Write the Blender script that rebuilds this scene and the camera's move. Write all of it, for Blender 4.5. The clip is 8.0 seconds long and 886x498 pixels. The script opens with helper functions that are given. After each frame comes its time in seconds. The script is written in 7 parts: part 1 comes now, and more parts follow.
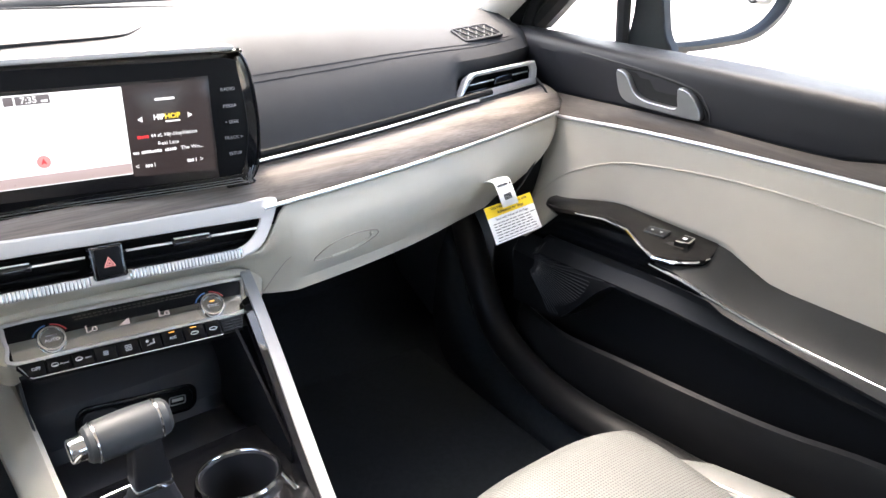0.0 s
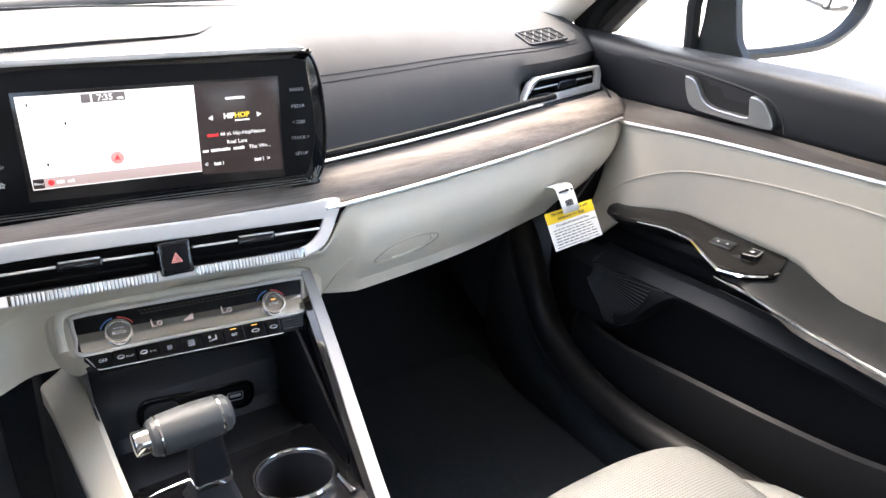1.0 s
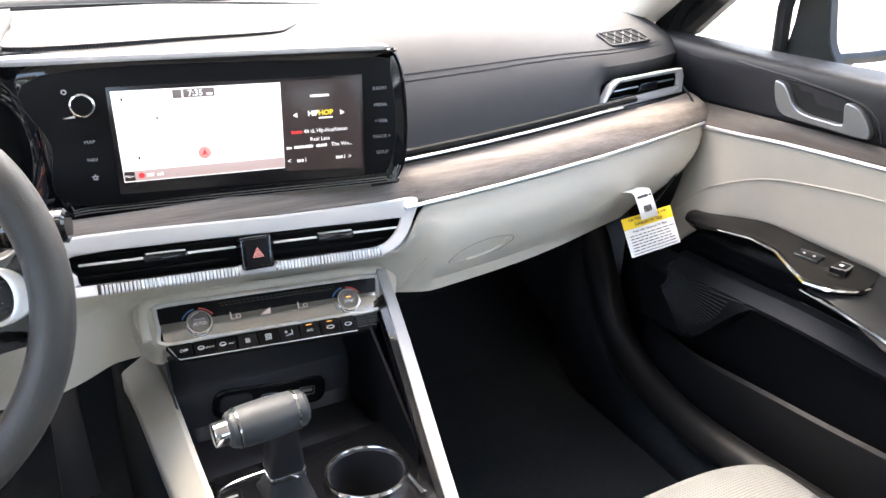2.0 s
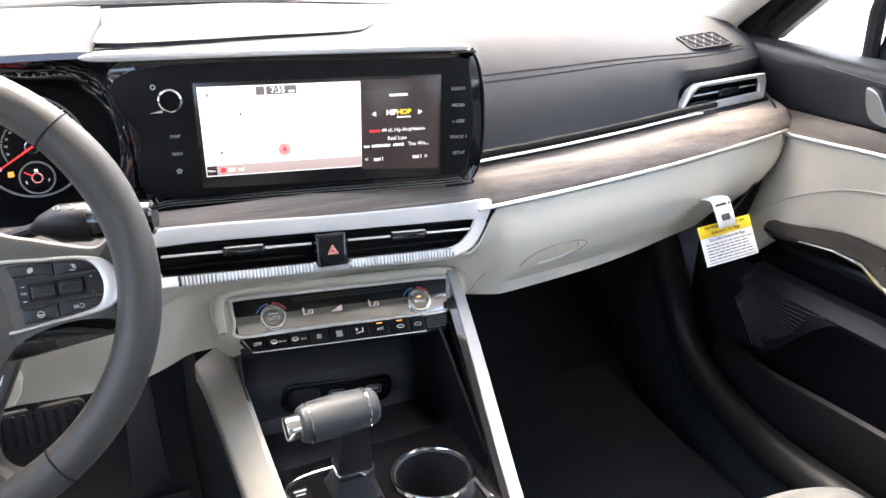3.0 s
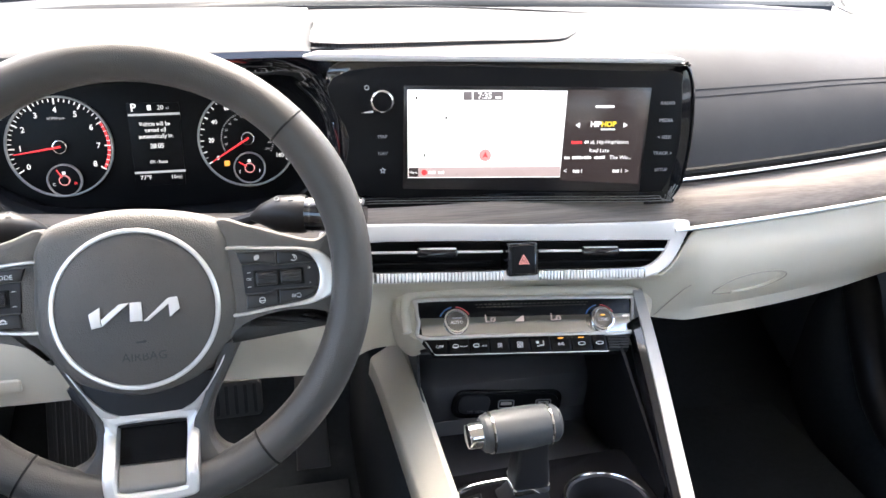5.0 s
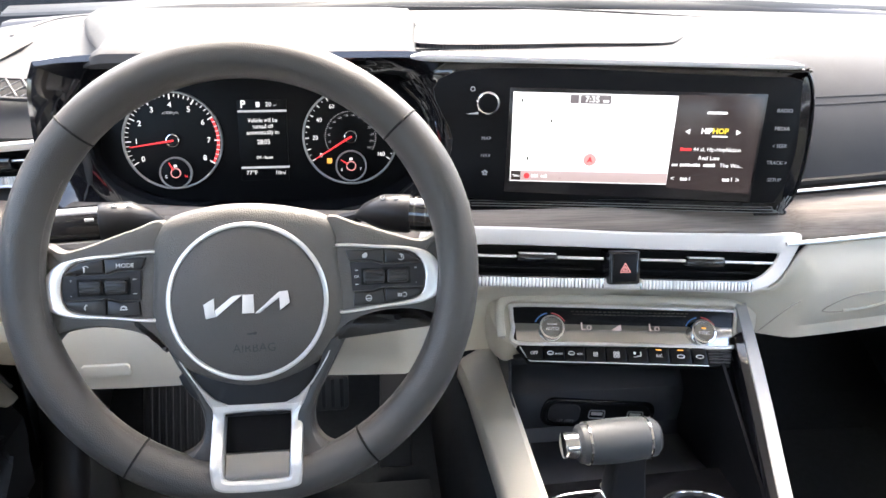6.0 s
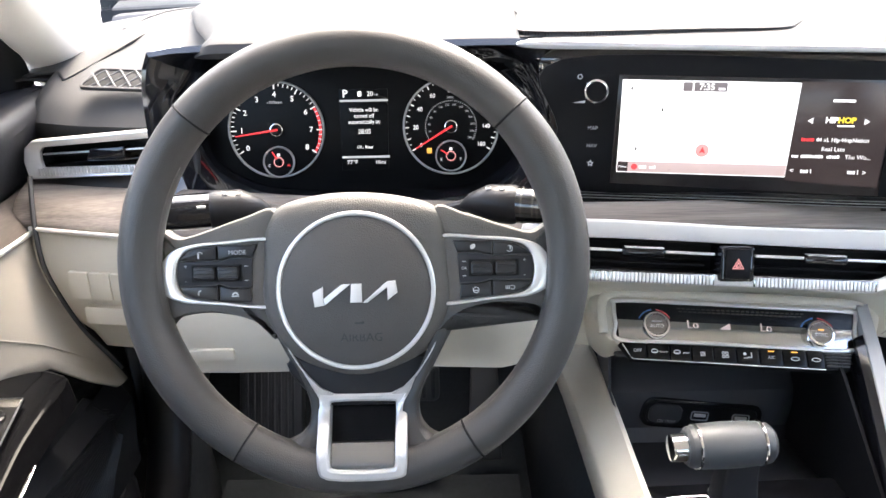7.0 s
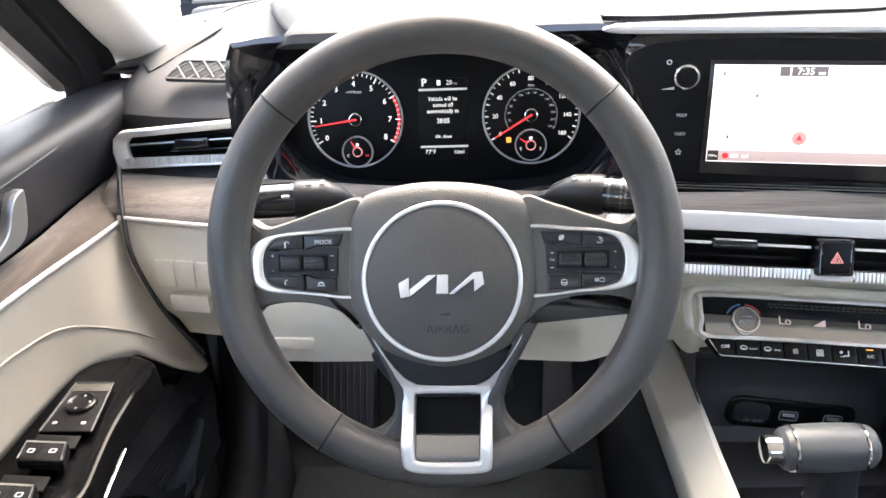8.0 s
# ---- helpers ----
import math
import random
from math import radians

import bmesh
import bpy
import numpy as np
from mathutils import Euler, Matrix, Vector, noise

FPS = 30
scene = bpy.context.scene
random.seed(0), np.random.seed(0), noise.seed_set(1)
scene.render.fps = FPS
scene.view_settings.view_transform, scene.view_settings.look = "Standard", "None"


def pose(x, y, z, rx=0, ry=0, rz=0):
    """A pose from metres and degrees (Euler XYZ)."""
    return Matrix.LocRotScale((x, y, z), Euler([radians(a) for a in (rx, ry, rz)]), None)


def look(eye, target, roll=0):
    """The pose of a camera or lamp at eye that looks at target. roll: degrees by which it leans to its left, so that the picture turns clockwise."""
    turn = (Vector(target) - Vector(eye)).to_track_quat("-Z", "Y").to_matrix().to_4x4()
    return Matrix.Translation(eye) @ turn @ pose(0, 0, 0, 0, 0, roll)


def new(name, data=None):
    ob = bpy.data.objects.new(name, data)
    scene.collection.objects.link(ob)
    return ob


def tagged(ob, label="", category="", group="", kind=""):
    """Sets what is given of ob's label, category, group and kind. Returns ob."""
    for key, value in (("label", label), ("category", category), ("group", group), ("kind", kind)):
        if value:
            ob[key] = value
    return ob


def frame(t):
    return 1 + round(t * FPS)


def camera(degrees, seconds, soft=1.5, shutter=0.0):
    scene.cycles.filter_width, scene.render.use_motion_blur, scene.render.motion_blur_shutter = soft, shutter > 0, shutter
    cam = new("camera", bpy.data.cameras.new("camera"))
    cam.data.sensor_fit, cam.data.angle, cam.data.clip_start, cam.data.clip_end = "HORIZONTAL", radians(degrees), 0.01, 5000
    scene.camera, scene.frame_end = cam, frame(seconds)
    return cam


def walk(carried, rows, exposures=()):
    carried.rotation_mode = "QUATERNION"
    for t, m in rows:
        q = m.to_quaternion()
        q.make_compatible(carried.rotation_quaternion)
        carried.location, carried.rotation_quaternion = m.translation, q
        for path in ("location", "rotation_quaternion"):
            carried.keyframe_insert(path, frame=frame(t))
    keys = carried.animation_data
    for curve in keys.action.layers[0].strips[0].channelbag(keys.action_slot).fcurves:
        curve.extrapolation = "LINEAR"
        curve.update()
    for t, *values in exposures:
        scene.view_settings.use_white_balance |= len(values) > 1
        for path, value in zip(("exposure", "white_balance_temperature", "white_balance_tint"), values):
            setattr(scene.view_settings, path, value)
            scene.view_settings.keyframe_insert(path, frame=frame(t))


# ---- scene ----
cam = camera(60.7, 8.0)
PATH = [
    (0, (-0.142, -0.057, 0.87), (0.95, 1.386, 0.018), 1.0),
    (0.5, (-0.148, -0.048, 0.87), (0.906, 1.425, 0.023), 1.1),
    (1, (-0.153, -0.038, 0.87), (0.843, 1.473, 0.019), 1.2),
    (1.5, (-0.161, -0.027, 0.871), (0.769, 1.522, 0.014), 1.2),
    (3, (-0.183, -0.006, 0.867), (0.551, 1.646, 0.012), 0.9),
    (3.5, (-0.195, 0.003, 0.865), (0.467, 1.686, 0.011), 1.0),
    (4, (-0.208, 0.011, 0.863), (0.372, 1.729, 0.018), 0.9),
    (4.5, (-0.222, 0.019, 0.865), (0.269, 1.764, 0.02), 0.9),
    (6, (-0.262, 0.036, 0.862), (-0.049, 1.838, 0.021), 0.7),
    (6.5, (-0.274, 0.041, 0.861), (-0.162, 1.85, 0.016), -0.1),
    (7, (-0.285, 0.049, 0.856), (-0.277, 1.855, -0.003), -1.1),
    (7.5, (-0.297, 0.054, 0.852), (-0.38, 1.853, -0.018), -2.0),
    (8, (-0.305, 0.058, 0.852), (-0.457, 1.85, -0.024), -2.9),
]
walk(cam, [(t, look(eye, target, roll)) for t, eye, target, roll in PATH], exposures=[(0.0, 3.55, 6630, 10), (3.0, 3.62, 6630, 10), (8.0, 3.69, 6630, 10)])

# ---- daylight ----
world = bpy.data.worlds.new("sky")
scene.world = world
world.use_nodes = True
wt = world.node_tree
sky = wt.nodes.new("ShaderNodeTexSky")
sky.sky_type = 'NISHITA'
sky.sun_disc = False
sky.sun_elevation, sky.sun_rotation = radians(57), radians(7)
sky.air_density, sky.dust_density, sky.ozone_density = 1.0, 6.0, 1.0
wt.links.new(sky.outputs[0], wt.nodes["Background"].inputs[0])
wt.nodes["Background"].inputs[1].default_value = 0.15
sun_data = bpy.data.lights.new("sun", 'SUN')
sun_data.energy, sun_data.angle, sun_data.color = 0.12, radians(20), (1.0, 0.975, 0.94)
sun = new("sun", sun_data)
sun.matrix_world = look((0.35, 3.7, 5.6), (0, 0.8, 0.6))

# ---- building helpers ----
def V(*a):
    return Vector(a)


def thing(name, at, label, category, group="", kind=""):
    """An empty at the base of a thing."""
    ob = new(name)
    ob.location = at
    ob.empty_display_size = 0.02
    return tagged(ob, label, category, group, kind)


def part(name, bm, material, parent=None, label="", solid=0.0, smooth=True, sharp=28):
    """Links a bmesh, built in world metres, as one mesh under a thing or part."""
    if parent is None or solid == 0:
        bmesh.ops.recalc_face_normals(bm, faces=bm.faces)
    me = bpy.data.meshes.new(name)
    bm.to_mesh(me)
    bm.free()
    me.materials.append(material)
    if smooth:
        me.shade_smooth()
        me.set_sharp_from_angle(angle=radians(sharp))
    ob = new(name, me)
    if parent is not None:
        ob.parent = parent
        if parent.type == 'EMPTY':
            ob.matrix_parent_inverse = Matrix.Translation(parent.location).inverted()
    if solid:
        mod = ob.modifiers.new("thickness", 'SOLIDIFY')
        mod.thickness, mod.offset = abs(solid), (1 if solid > 0 else -1)
    if label:
        ob["label"] = label
    return ob


def basis(o, u, v):
    o, u, v = Vector(o), Vector(u).normalized(), Vector(v)
    v = (v - u * u.dot(v)).normalized()
    w = u.cross(v)
    return Matrix(((u.x, v.x, w.x, o.x), (u.y, v.y, w.y, o.y), (u.z, v.z, w.z, o.z), (0, 0, 0, 1)))


def loft(rows, closed=False, caps=False):
    """A skin through rows of points; closed: every row is a ring."""
    bm = bmesh.new()
    g = [[bm.verts.new(p) for p in r] for r in rows]
    n = len(rows[0])
    for a, b in zip(g, g[1:]):
        for i in range(n if closed else n - 1):
            k = (i + 1) % n
            bm.faces.new((a[i], a[k], b[k], b[i]))
    if caps:
        bm.faces.new(g[0])
        bm.faces.new(reversed(g[-1]))
    return bm


def inset(poly, d):
    """The polygon moved inwards by d."""
    n = len(poly)
    area = sum(poly[i][0] * poly[(i + 1) % n][1] - poly[(i + 1) % n][0] * poly[i][1] for i in range(n))
    s = 1 if area > 0 else -1
    out = []
    for i in range(n):
        p, q, r = Vector(poly[i - 1]), Vector(poly[i]), Vector(poly[(i + 1) % n])
        a, b = (q - p), (r - q)
        a = a.normalized() if a.length > 1e-9 else b.normalized()
        b = b.normalized() if b.length > 1e-9 else a
        na, nb = Vector((-a.y, a.x)), Vector((-b.y, b.x))
        m = na + nb
        m = na if m.length < 1e-6 else m / max(0.35, m.dot(na))
        out.append((q.x + s * d * m.x, q.y + s * d * m.y))
    return out


def at(m, poly, w):
    return [m @ Vector((p[0], p[1], w)) for p in poly]


def plate(poly, w0, w1, m, bevel=0.001):
    """A flat piece with a rounded front edge, from depth w0 to w1 of the frame m."""
    b = min(bevel, abs(w1 - w0) * 0.6)
    s = 1 if w1 > w0 else -1
    return loft([at(m, poly, w0), at(m, poly, w1 - s * b), at(m, inset(poly, b * 0.3), w1 - s * b * 0.3), at(m, inset(poly, b), w1)], True, True)


def surround(outer, inner, w0, w1, m, bevel=0.001, wi=None):
    """A frame between two outlines of equal point count; wi: depth of the inner edge's front."""
    b = bevel
    wi = w1 if wi is None else wi
    rows = [at(m, outer, w0), at(m, outer, w1 - b), at(m, inset(outer, b * 0.3), w1 - b * 0.3), at(m, inset(outer, b), w1),
            at(m, inset(inner, -b), wi), at(m, inset(inner, -b * 0.3), wi - b * 0.3), at(m, inner, wi - b), at(m, inner, w0)]
    rows.append(rows[0])
    bm = loft(rows, True)
    bmesh.ops.remove_doubles(bm, verts=bm.verts, dist=1e-6)
    return bm


def shaped(outlines, m):
    """A closed skin through outlines, each with a depth that may vary over it: (points, depth function)."""
    rows = [[m @ Vector((p[0], p[1], f(p[0], p[1]))) for p in poly] for poly, f in outlines]
    return rows


def rrect(cx, cy, w, h, r, n=5):
    pts = []
    for k, (sx, sy) in enumerate(((1, 1), (-1, 1), (-1, -1), (1, -1))):
        for i in range(n + 1):
            a = radians(90 * k + 90 * i / n)
            pts.append((cx + sx * (w / 2 - r) + r * math.cos(a), cy + sy * (h / 2 - r) + r * math.sin(a)))
    return pts


def circle(cx, cy, r, n=32, ry=None):
    ry = r if ry is None else ry
    return [(cx + r * math.cos(2 * math.pi * i / n), cy + ry * math.sin(2 * math.pi * i / n)) for i in range(n)]


def smooth_poly(ctrl, n=6, closed=True):
    """A rounded outline through control points (Catmull-Rom)."""
    c = [Vector(p) for p in ctrl]
    k = len(c)
    out = []
    for i in range(k if closed else k - 1):
        def g(j):
            return c[j % k] if closed else c[min(max(j, 0), k - 1)]
        p0, p1, p2, p3 = g(i - 1), g(i), g(i + 1), g(i + 2)
        for j in range(n):
            t = j / n
            out.append(tuple(0.5 * ((2 * p1) + (p2 - p0) * t + (2 * p0 - 5 * p1 + 4 * p2 - p3) * t * t + (3 * p1 - p0 - 3 * p2 + p3) * t ** 3)))
    if not closed:
        out.append(tuple(c[-1]))
    return out


def resample(poly, n):
    """n points at even steps round a closed outline."""
    k = len(poly)
    p = [Vector(q) for q in poly]
    seg = [(p[(i + 1) % k] - p[i]).length for i in range(k)]
    total, out, i, done = sum(seg), [], 0, 0.0
    for j in range(n):
        want = total * j / n
        while done + seg[i] < want and i < k - 1:
            done += seg[i]
            i += 1
        f = (want - done) / max(seg[i], 1e-9)
        out.append(tuple(p[i].lerp(p[(i + 1) % k], f)))
    return out


def lathe(profile, m, n=32, cx=0.0, cy=0.0):
    """A turned piece: profile of (radius, depth) round the point (cx, cy) of the frame m."""
    rows = [at(m, circle(cx, cy, max(r, 1e-5), n), w) for r, w in profile]
    return loft(rows, True, True)


def hoop(profile, m, n=32, cx=0.0, cy=0.0):
    """A turned hoop: a closed profile of (radius, depth)."""
    rows = [at(m, circle(cx, cy, r, n), w) for r, w in profile]
    bm = loft(rows + rows[:1], True)
    bmesh.ops.remove_doubles(bm, verts=bm.verts, dist=1e-6)
    return bm


def cup_skin(profile, m, n=32, cx=0.0, cy=0.0):
    """A turned well, open at the top and closed below."""
    rows = [at(m, circle(cx, cy, r, n), w) for r, w in profile]
    bm = loft(rows, True)
    bm.verts.ensure_lookup_table()
    bm.faces.new(list(bm.verts)[-n:])
    return bm


def star_out(poly, c, n):
    """The outline of poly met by n even rays from c, as many points as a circle of n."""
    out = []
    for i in range(n):
        a = 2 * math.pi * i / n
        d = Vector((math.cos(a), math.sin(a)))
        best = 0.0
        for j in range(len(poly)):
            p, q = Vector(poly[j]) - Vector(c), Vector(poly[(j + 1) % len(poly)]) - Vector(c)
            e = q - p
            den = d.x * e.y - d.y * e.x
            if abs(den) < 1e-12:
                continue
            t, k = (p.x * e.y - p.y * e.x) / den, (p.x * d.y - p.y * d.x) / den
            if t > 0 and -1e-9 <= k <= 1 + 1e-9:
                best = max(best, t)
        out.append((c[0] + d.x * best, c[1] + d.y * best))
    return out


def tube(path, r, n=8, closed=False, flat=1.0, up=None):
    """A round bar along a path; r: a radius or one a point; flat squeezes it along up."""
    p = [Vector(q) for q in path]
    k = len(p)
    rad = r if isinstance(r, (list, tuple)) else [r] * k
    rows, prev = [], None
    for i in range(k):
        a = p[i - 1] if (i or closed) else p[0]
        b = p[(i + 1) % k] if (i < k - 1 or closed) else p[-1]
        t = (b - a).normalized()
        ref = Vector(up) if up is not None else (prev if prev is not None else (Vector((0, 0, 1)) if abs(t.z) < 0.9 else Vector((1, 0, 0))))
        s = (ref - t * ref.dot(t)).normalized()
        prev = s
        q = t.cross(s)
        rows.append([p[i] + rad[i] * (math.cos(c) * q + flat * math.sin(c) * s) for c in (2 * math.pi * j / n for j in range(n))])
    if closed:
        rows.append(rows[0])
        bm = loft(rows, True)
        bmesh.ops.remove_doubles(bm, verts=bm.verts, dist=1e-6)
        return bm
    return loft(rows, True, True)


def block(m, x, y, z, bevel=0.002):
    """A bevelled block with spans x, y, z in the frame m."""
    w, h = x[1] - x[0], y[1] - y[0]
    return plate(rrect((x[0] + x[1]) / 2, (y[0] + y[1]) / 2, w, h, min(bevel, w * 0.3, h * 0.3), 2), z[0], z[1], m, min(bevel, abs(z[1] - z[0]) * 0.4))


def join(bms):
    out = bmesh.new()
    for b in bms:
        me = bpy.data.meshes.new("tmp")
        b.to_mesh(me)
        b.free()
        out.from_mesh(me)
        bpy.data.meshes.remove(me)
    return out


def blocks(u0, u1, v, h, w0, w1, m, seed):
    """A run of small upright blocks, as far-off print that cannot be read."""
    rnd, out, u = random.Random(seed), [], u0
    while u < u1 - h * 0.4:
        d = h * rnd.uniform(0.35, 0.75)
        if rnd.random() < 0.86:
            k = h * rnd.uniform(0.72, 1.0)
            out.append(plate(rrect(u + d / 2, v - (h - k) / 2, d, k, d * 0.2, 2), w0, w1, m, 0.00003))
        u += d + h * 0.16
    return join(out)


def lettering(words, size, m, cx, cy, w, material, parent, align='CENTER', bold=0.0, name="lettering", squeeze=1.0):
    """Raised or printed words on the plane of m."""
    cu = bpy.data.curves.new("words", 'FONT')
    cu.body, cu.size, cu.align_x, cu.align_y = words, size, align, 'CENTER'
    cu.extrude, cu.offset, cu.resolution_u = 0.00012, bold * size, 2
    tmp = bpy.data.objects.new("words", cu)
    scene.collection.objects.link(tmp)
    me = bpy.data.meshes.new_from_object(tmp.evaluated_get(bpy.context.evaluated_depsgraph_get()))
    bpy.data.objects.remove(tmp)
    bpy.data.curves.remove(cu)
    me.transform(m @ Matrix.Translation((cx, cy, w)) @ Matrix.Diagonal((squeeze, 1, 1, 1)))
    bm = bmesh.new()
    bm.from_mesh(me)
    bpy.data.meshes.remove(me)
    return part(name, bm, material, parent, smooth=False)


def lerp(a, b, t):
    return a + (b - a) * t


def ease(a, b, x):
    t = min(1.0, max(0.0, (x - a) / (b - a)))
    return t * t * (3 - 2 * t)

# ---- materials ----
LAMP = 0.106  # all small lit marks and screens, against the daylight exposure

def mat(name, base, rough=0.5, metal=0.0, var=0.10, scale=25.0, bump=0.0, bscale=600.0, coat=0.0, spec=0.5, rvar=0.06, dust=0.0, emit=None, power=0.0, stretch=(1, 1, 1), kind="noise"):
    """A surface with tone variation at two scales, uneven gloss and fine relief."""
    m = bpy.data.materials.new(name)
    m.use_nodes = True
    t = m.node_tree
    p = t.nodes["Principled BSDF"]
    co = t.nodes.new("ShaderNodeTexCoord")
    mp = t.nodes.new("ShaderNodeMapping")
    mp.inputs["Scale"].default_value = stretch
    t.links.new(co.outputs["Object"], mp.inputs[0])
    n1 = t.nodes.new("ShaderNodeTexNoise")
    n1.inputs["Scale"].default_value, n1.inputs["Detail"].default_value = scale, 6
    t.links.new(mp.outputs[0], n1.inputs["Vector"])
    mix = t.nodes.new("ShaderNodeMix")
    mix.data_type = 'RGBA'
    lo = [max(0, c * (1 - var)) for c in base]
    hi = [min(1, c * (1 + var)) for c in base]
    mix.inputs[6].default_value, mix.inputs[7].default_value = (*lo, 1), (*hi, 1)
    t.links.new(n1.outputs[0], mix.inputs[0])
    t.links.new(mix.outputs[2], p.inputs["Base Color"])
    rr = t.nodes.new("ShaderNodeMapRange")
    rr.inputs[3].default_value, rr.inputs[4].default_value = max(0.0, rough - rvar), min(1.0, rough + rvar)
    n2 = t.nodes.new("ShaderNodeTexNoise")
    n2.inputs["Scale"].default_value, n2.inputs["Detail"].default_value = scale * 6, 4
    t.links.new(co.outputs["Object"], n2.inputs["Vector"])
    t.links.new(n2.outputs[0], rr.inputs[0])
    t.links.new(rr.outputs[0], p.inputs["Roughness"])
    p.inputs["Metallic"].default_value = metal
    p.inputs["Specular IOR Level"].default_value = spec
    p.inputs["Coat Weight"].default_value = coat
    p.inputs["Coat Roughness"].default_value = 0.04
    if bump:
        if kind == "leather":
            tex = t.nodes.new("ShaderNodeTexVoronoi")
            tex.inputs["Scale"].default_value = bscale
            out = tex.outputs["Distance"]
        else:
            tex = t.nodes.new("ShaderNodeTexNoise")
            tex.inputs["Scale"].default_value, tex.inputs["Detail"].default_value = bscale, 3
            out = tex.outputs[0]
        t.links.new(mp.outputs[0], tex.inputs["Vector"])
        bp = t.nodes.new("ShaderNodeBump")
        bp.inputs["Strength"].default_value, bp.inputs["Distance"].default_value = bump, 0.0006
        t.links.new(out, bp.inputs["Height"])
        t.links.new(bp.outputs[0], p.inputs["Normal"])
    if emit:
        p.inputs["Emission Color"].default_value, p.inputs["Emission Strength"].default_value = (*emit, 1), power * LAMP
    return m


def wood_mat():
    """Grey-brown open-pore wood, grain running across the car."""
    m = mat("grey_wood", (0.17, 0.145, 0.125), 0.48, var=0.0, bump=0.0, rvar=0.08, scale=8, spec=0.14)
    t = m.node_tree
    p = t.nodes["Principled BSDF"]
    co = t.nodes.new("ShaderNodeTexCoord")
    mp = t.nodes.new("ShaderNodeMapping")
    mp.inputs["Scale"].default_value = (2.2, 34, 34)
    t.links.new(co.outputs["Object"], mp.inputs[0])
    a = t.nodes.new("ShaderNodeTexNoise")
    a.inputs["Scale"].default_value, a.inputs["Detail"].default_value, a.inputs["Distortion"].default_value = 2.0, 8, 0.8
    t.links.new(mp.outputs[0], a.inputs["Vector"])
    mp2 = t.nodes.new("ShaderNodeMapping")
    mp2.inputs["Scale"].default_value = (14, 420, 420)
    t.links.new(co.outputs["Object"], mp2.inputs[0])
    b = t.nodes.new("ShaderNodeTexNoise")
    b.inputs["Scale"].default_value, b.inputs["Detail"].default_value = 2.0, 4
    t.links.new(mp2.outputs[0], b.inputs["Vector"])
    ramp = t.nodes.new("ShaderNodeValToRGB")
    e = ramp.color_ramp.elements
    e[0].position, e[0].color = 0.25, (0.118, 0.101, 0.088, 1)
    e[1].position, e[1].color = 0.75, (0.248, 0.217, 0.192, 1)
    k = ramp.color_ramp.elements.new(0.5)
    k.color = (0.174, 0.151, 0.133, 1)
    t.links.new(a.outputs[0], ramp.inputs[0])
    mul = t.nodes.new("ShaderNodeMix")
    mul.data_type, mul.blend_type = 'RGBA', 'MULTIPLY'
    mul.inputs[0].default_value = 0.55
    t.links.new(ramp.outputs[0], mul.inputs[6])
    r2 = t.nodes.new("ShaderNodeMapRange")
    r2.inputs[1].default_value, r2.inputs[2].default_value, r2.inputs[3].default_value, r2.inputs[4].default_value = 0.35, 0.6, 0.62, 1.10
    t.links.new(b.outputs[0], r2.inputs[0])
    t.links.new(r2.outputs[0], mul.inputs[7])
    t.links.new(mul.outputs[2], p.inputs["Base Color"])
    bp = t.nodes.new("ShaderNodeBump")
    bp.inputs["Strength"].default_value, bp.inputs["Distance"].default_value = 0.25, 0.0004
    t.links.new(b.outputs[0], bp.inputs["Height"])
    t.links.new(bp.outputs[0], p.inputs["Normal"])
    return m


def perforated_mat(name, base, pitch, hole, rough):
    """Leather or mesh pierced by rows of small holes."""
    m = mat(name, base, rough, var=0.06)
    t = m.node_tree
    p = t.nodes["Principled BSDF"]
    co = t.nodes.new("ShaderNodeTexCoord")
    vo = t.nodes.new("ShaderNodeTexVoronoi")
    vo.voronoi_dimensions = '2D'
    vo.inputs["Scale"].default_value, vo.inputs["Randomness"].default_value = 1.0 / pitch, 0.0
    t.links.new(co.outputs["Object"], vo.inputs["Vector"])
    r = t.nodes.new("ShaderNodeMapRange")
    r.inputs[1].default_value, r.inputs[2].default_value = hole, hole + 0.12
    t.links.new(vo.outputs["Distance"], r.inputs[0])
    mix = t.nodes.new("ShaderNodeMix")
    mix.data_type = 'RGBA'
    mix.inputs[6].default_value, mix.inputs[7].default_value = (*[c * 0.36 for c in base], 1), (*base, 1)
    t.links.new(r.outputs[0], mix.inputs[0])
    t.links.new(mix.outputs[2], p.inputs["Base Color"])
    bp = t.nodes.new("ShaderNodeBump")
    bp.inputs["Strength"].default_value, bp.inputs["Distance"].default_value = 0.5, 0.0008
    t.links.new(r.outputs[0], bp.inputs["Height"])
    t.links.new(bp.outputs[0], p.inputs["Normal"])
    return m


def glass_mat(name, tint, rough=0.0):
    m = bpy.data.materials.new(name)
    m.use_nodes = True
    t = m.node_tree
    p = t.nodes["Principled BSDF"]
    p.inputs["Base Color"].default_value = (*tint, 1)
    p.inputs["Roughness"].default_value = rough
    p.inputs["IOR"].default_value = 1.05
    p.inputs["Transmission Weight"].default_value = 1.0
    return m


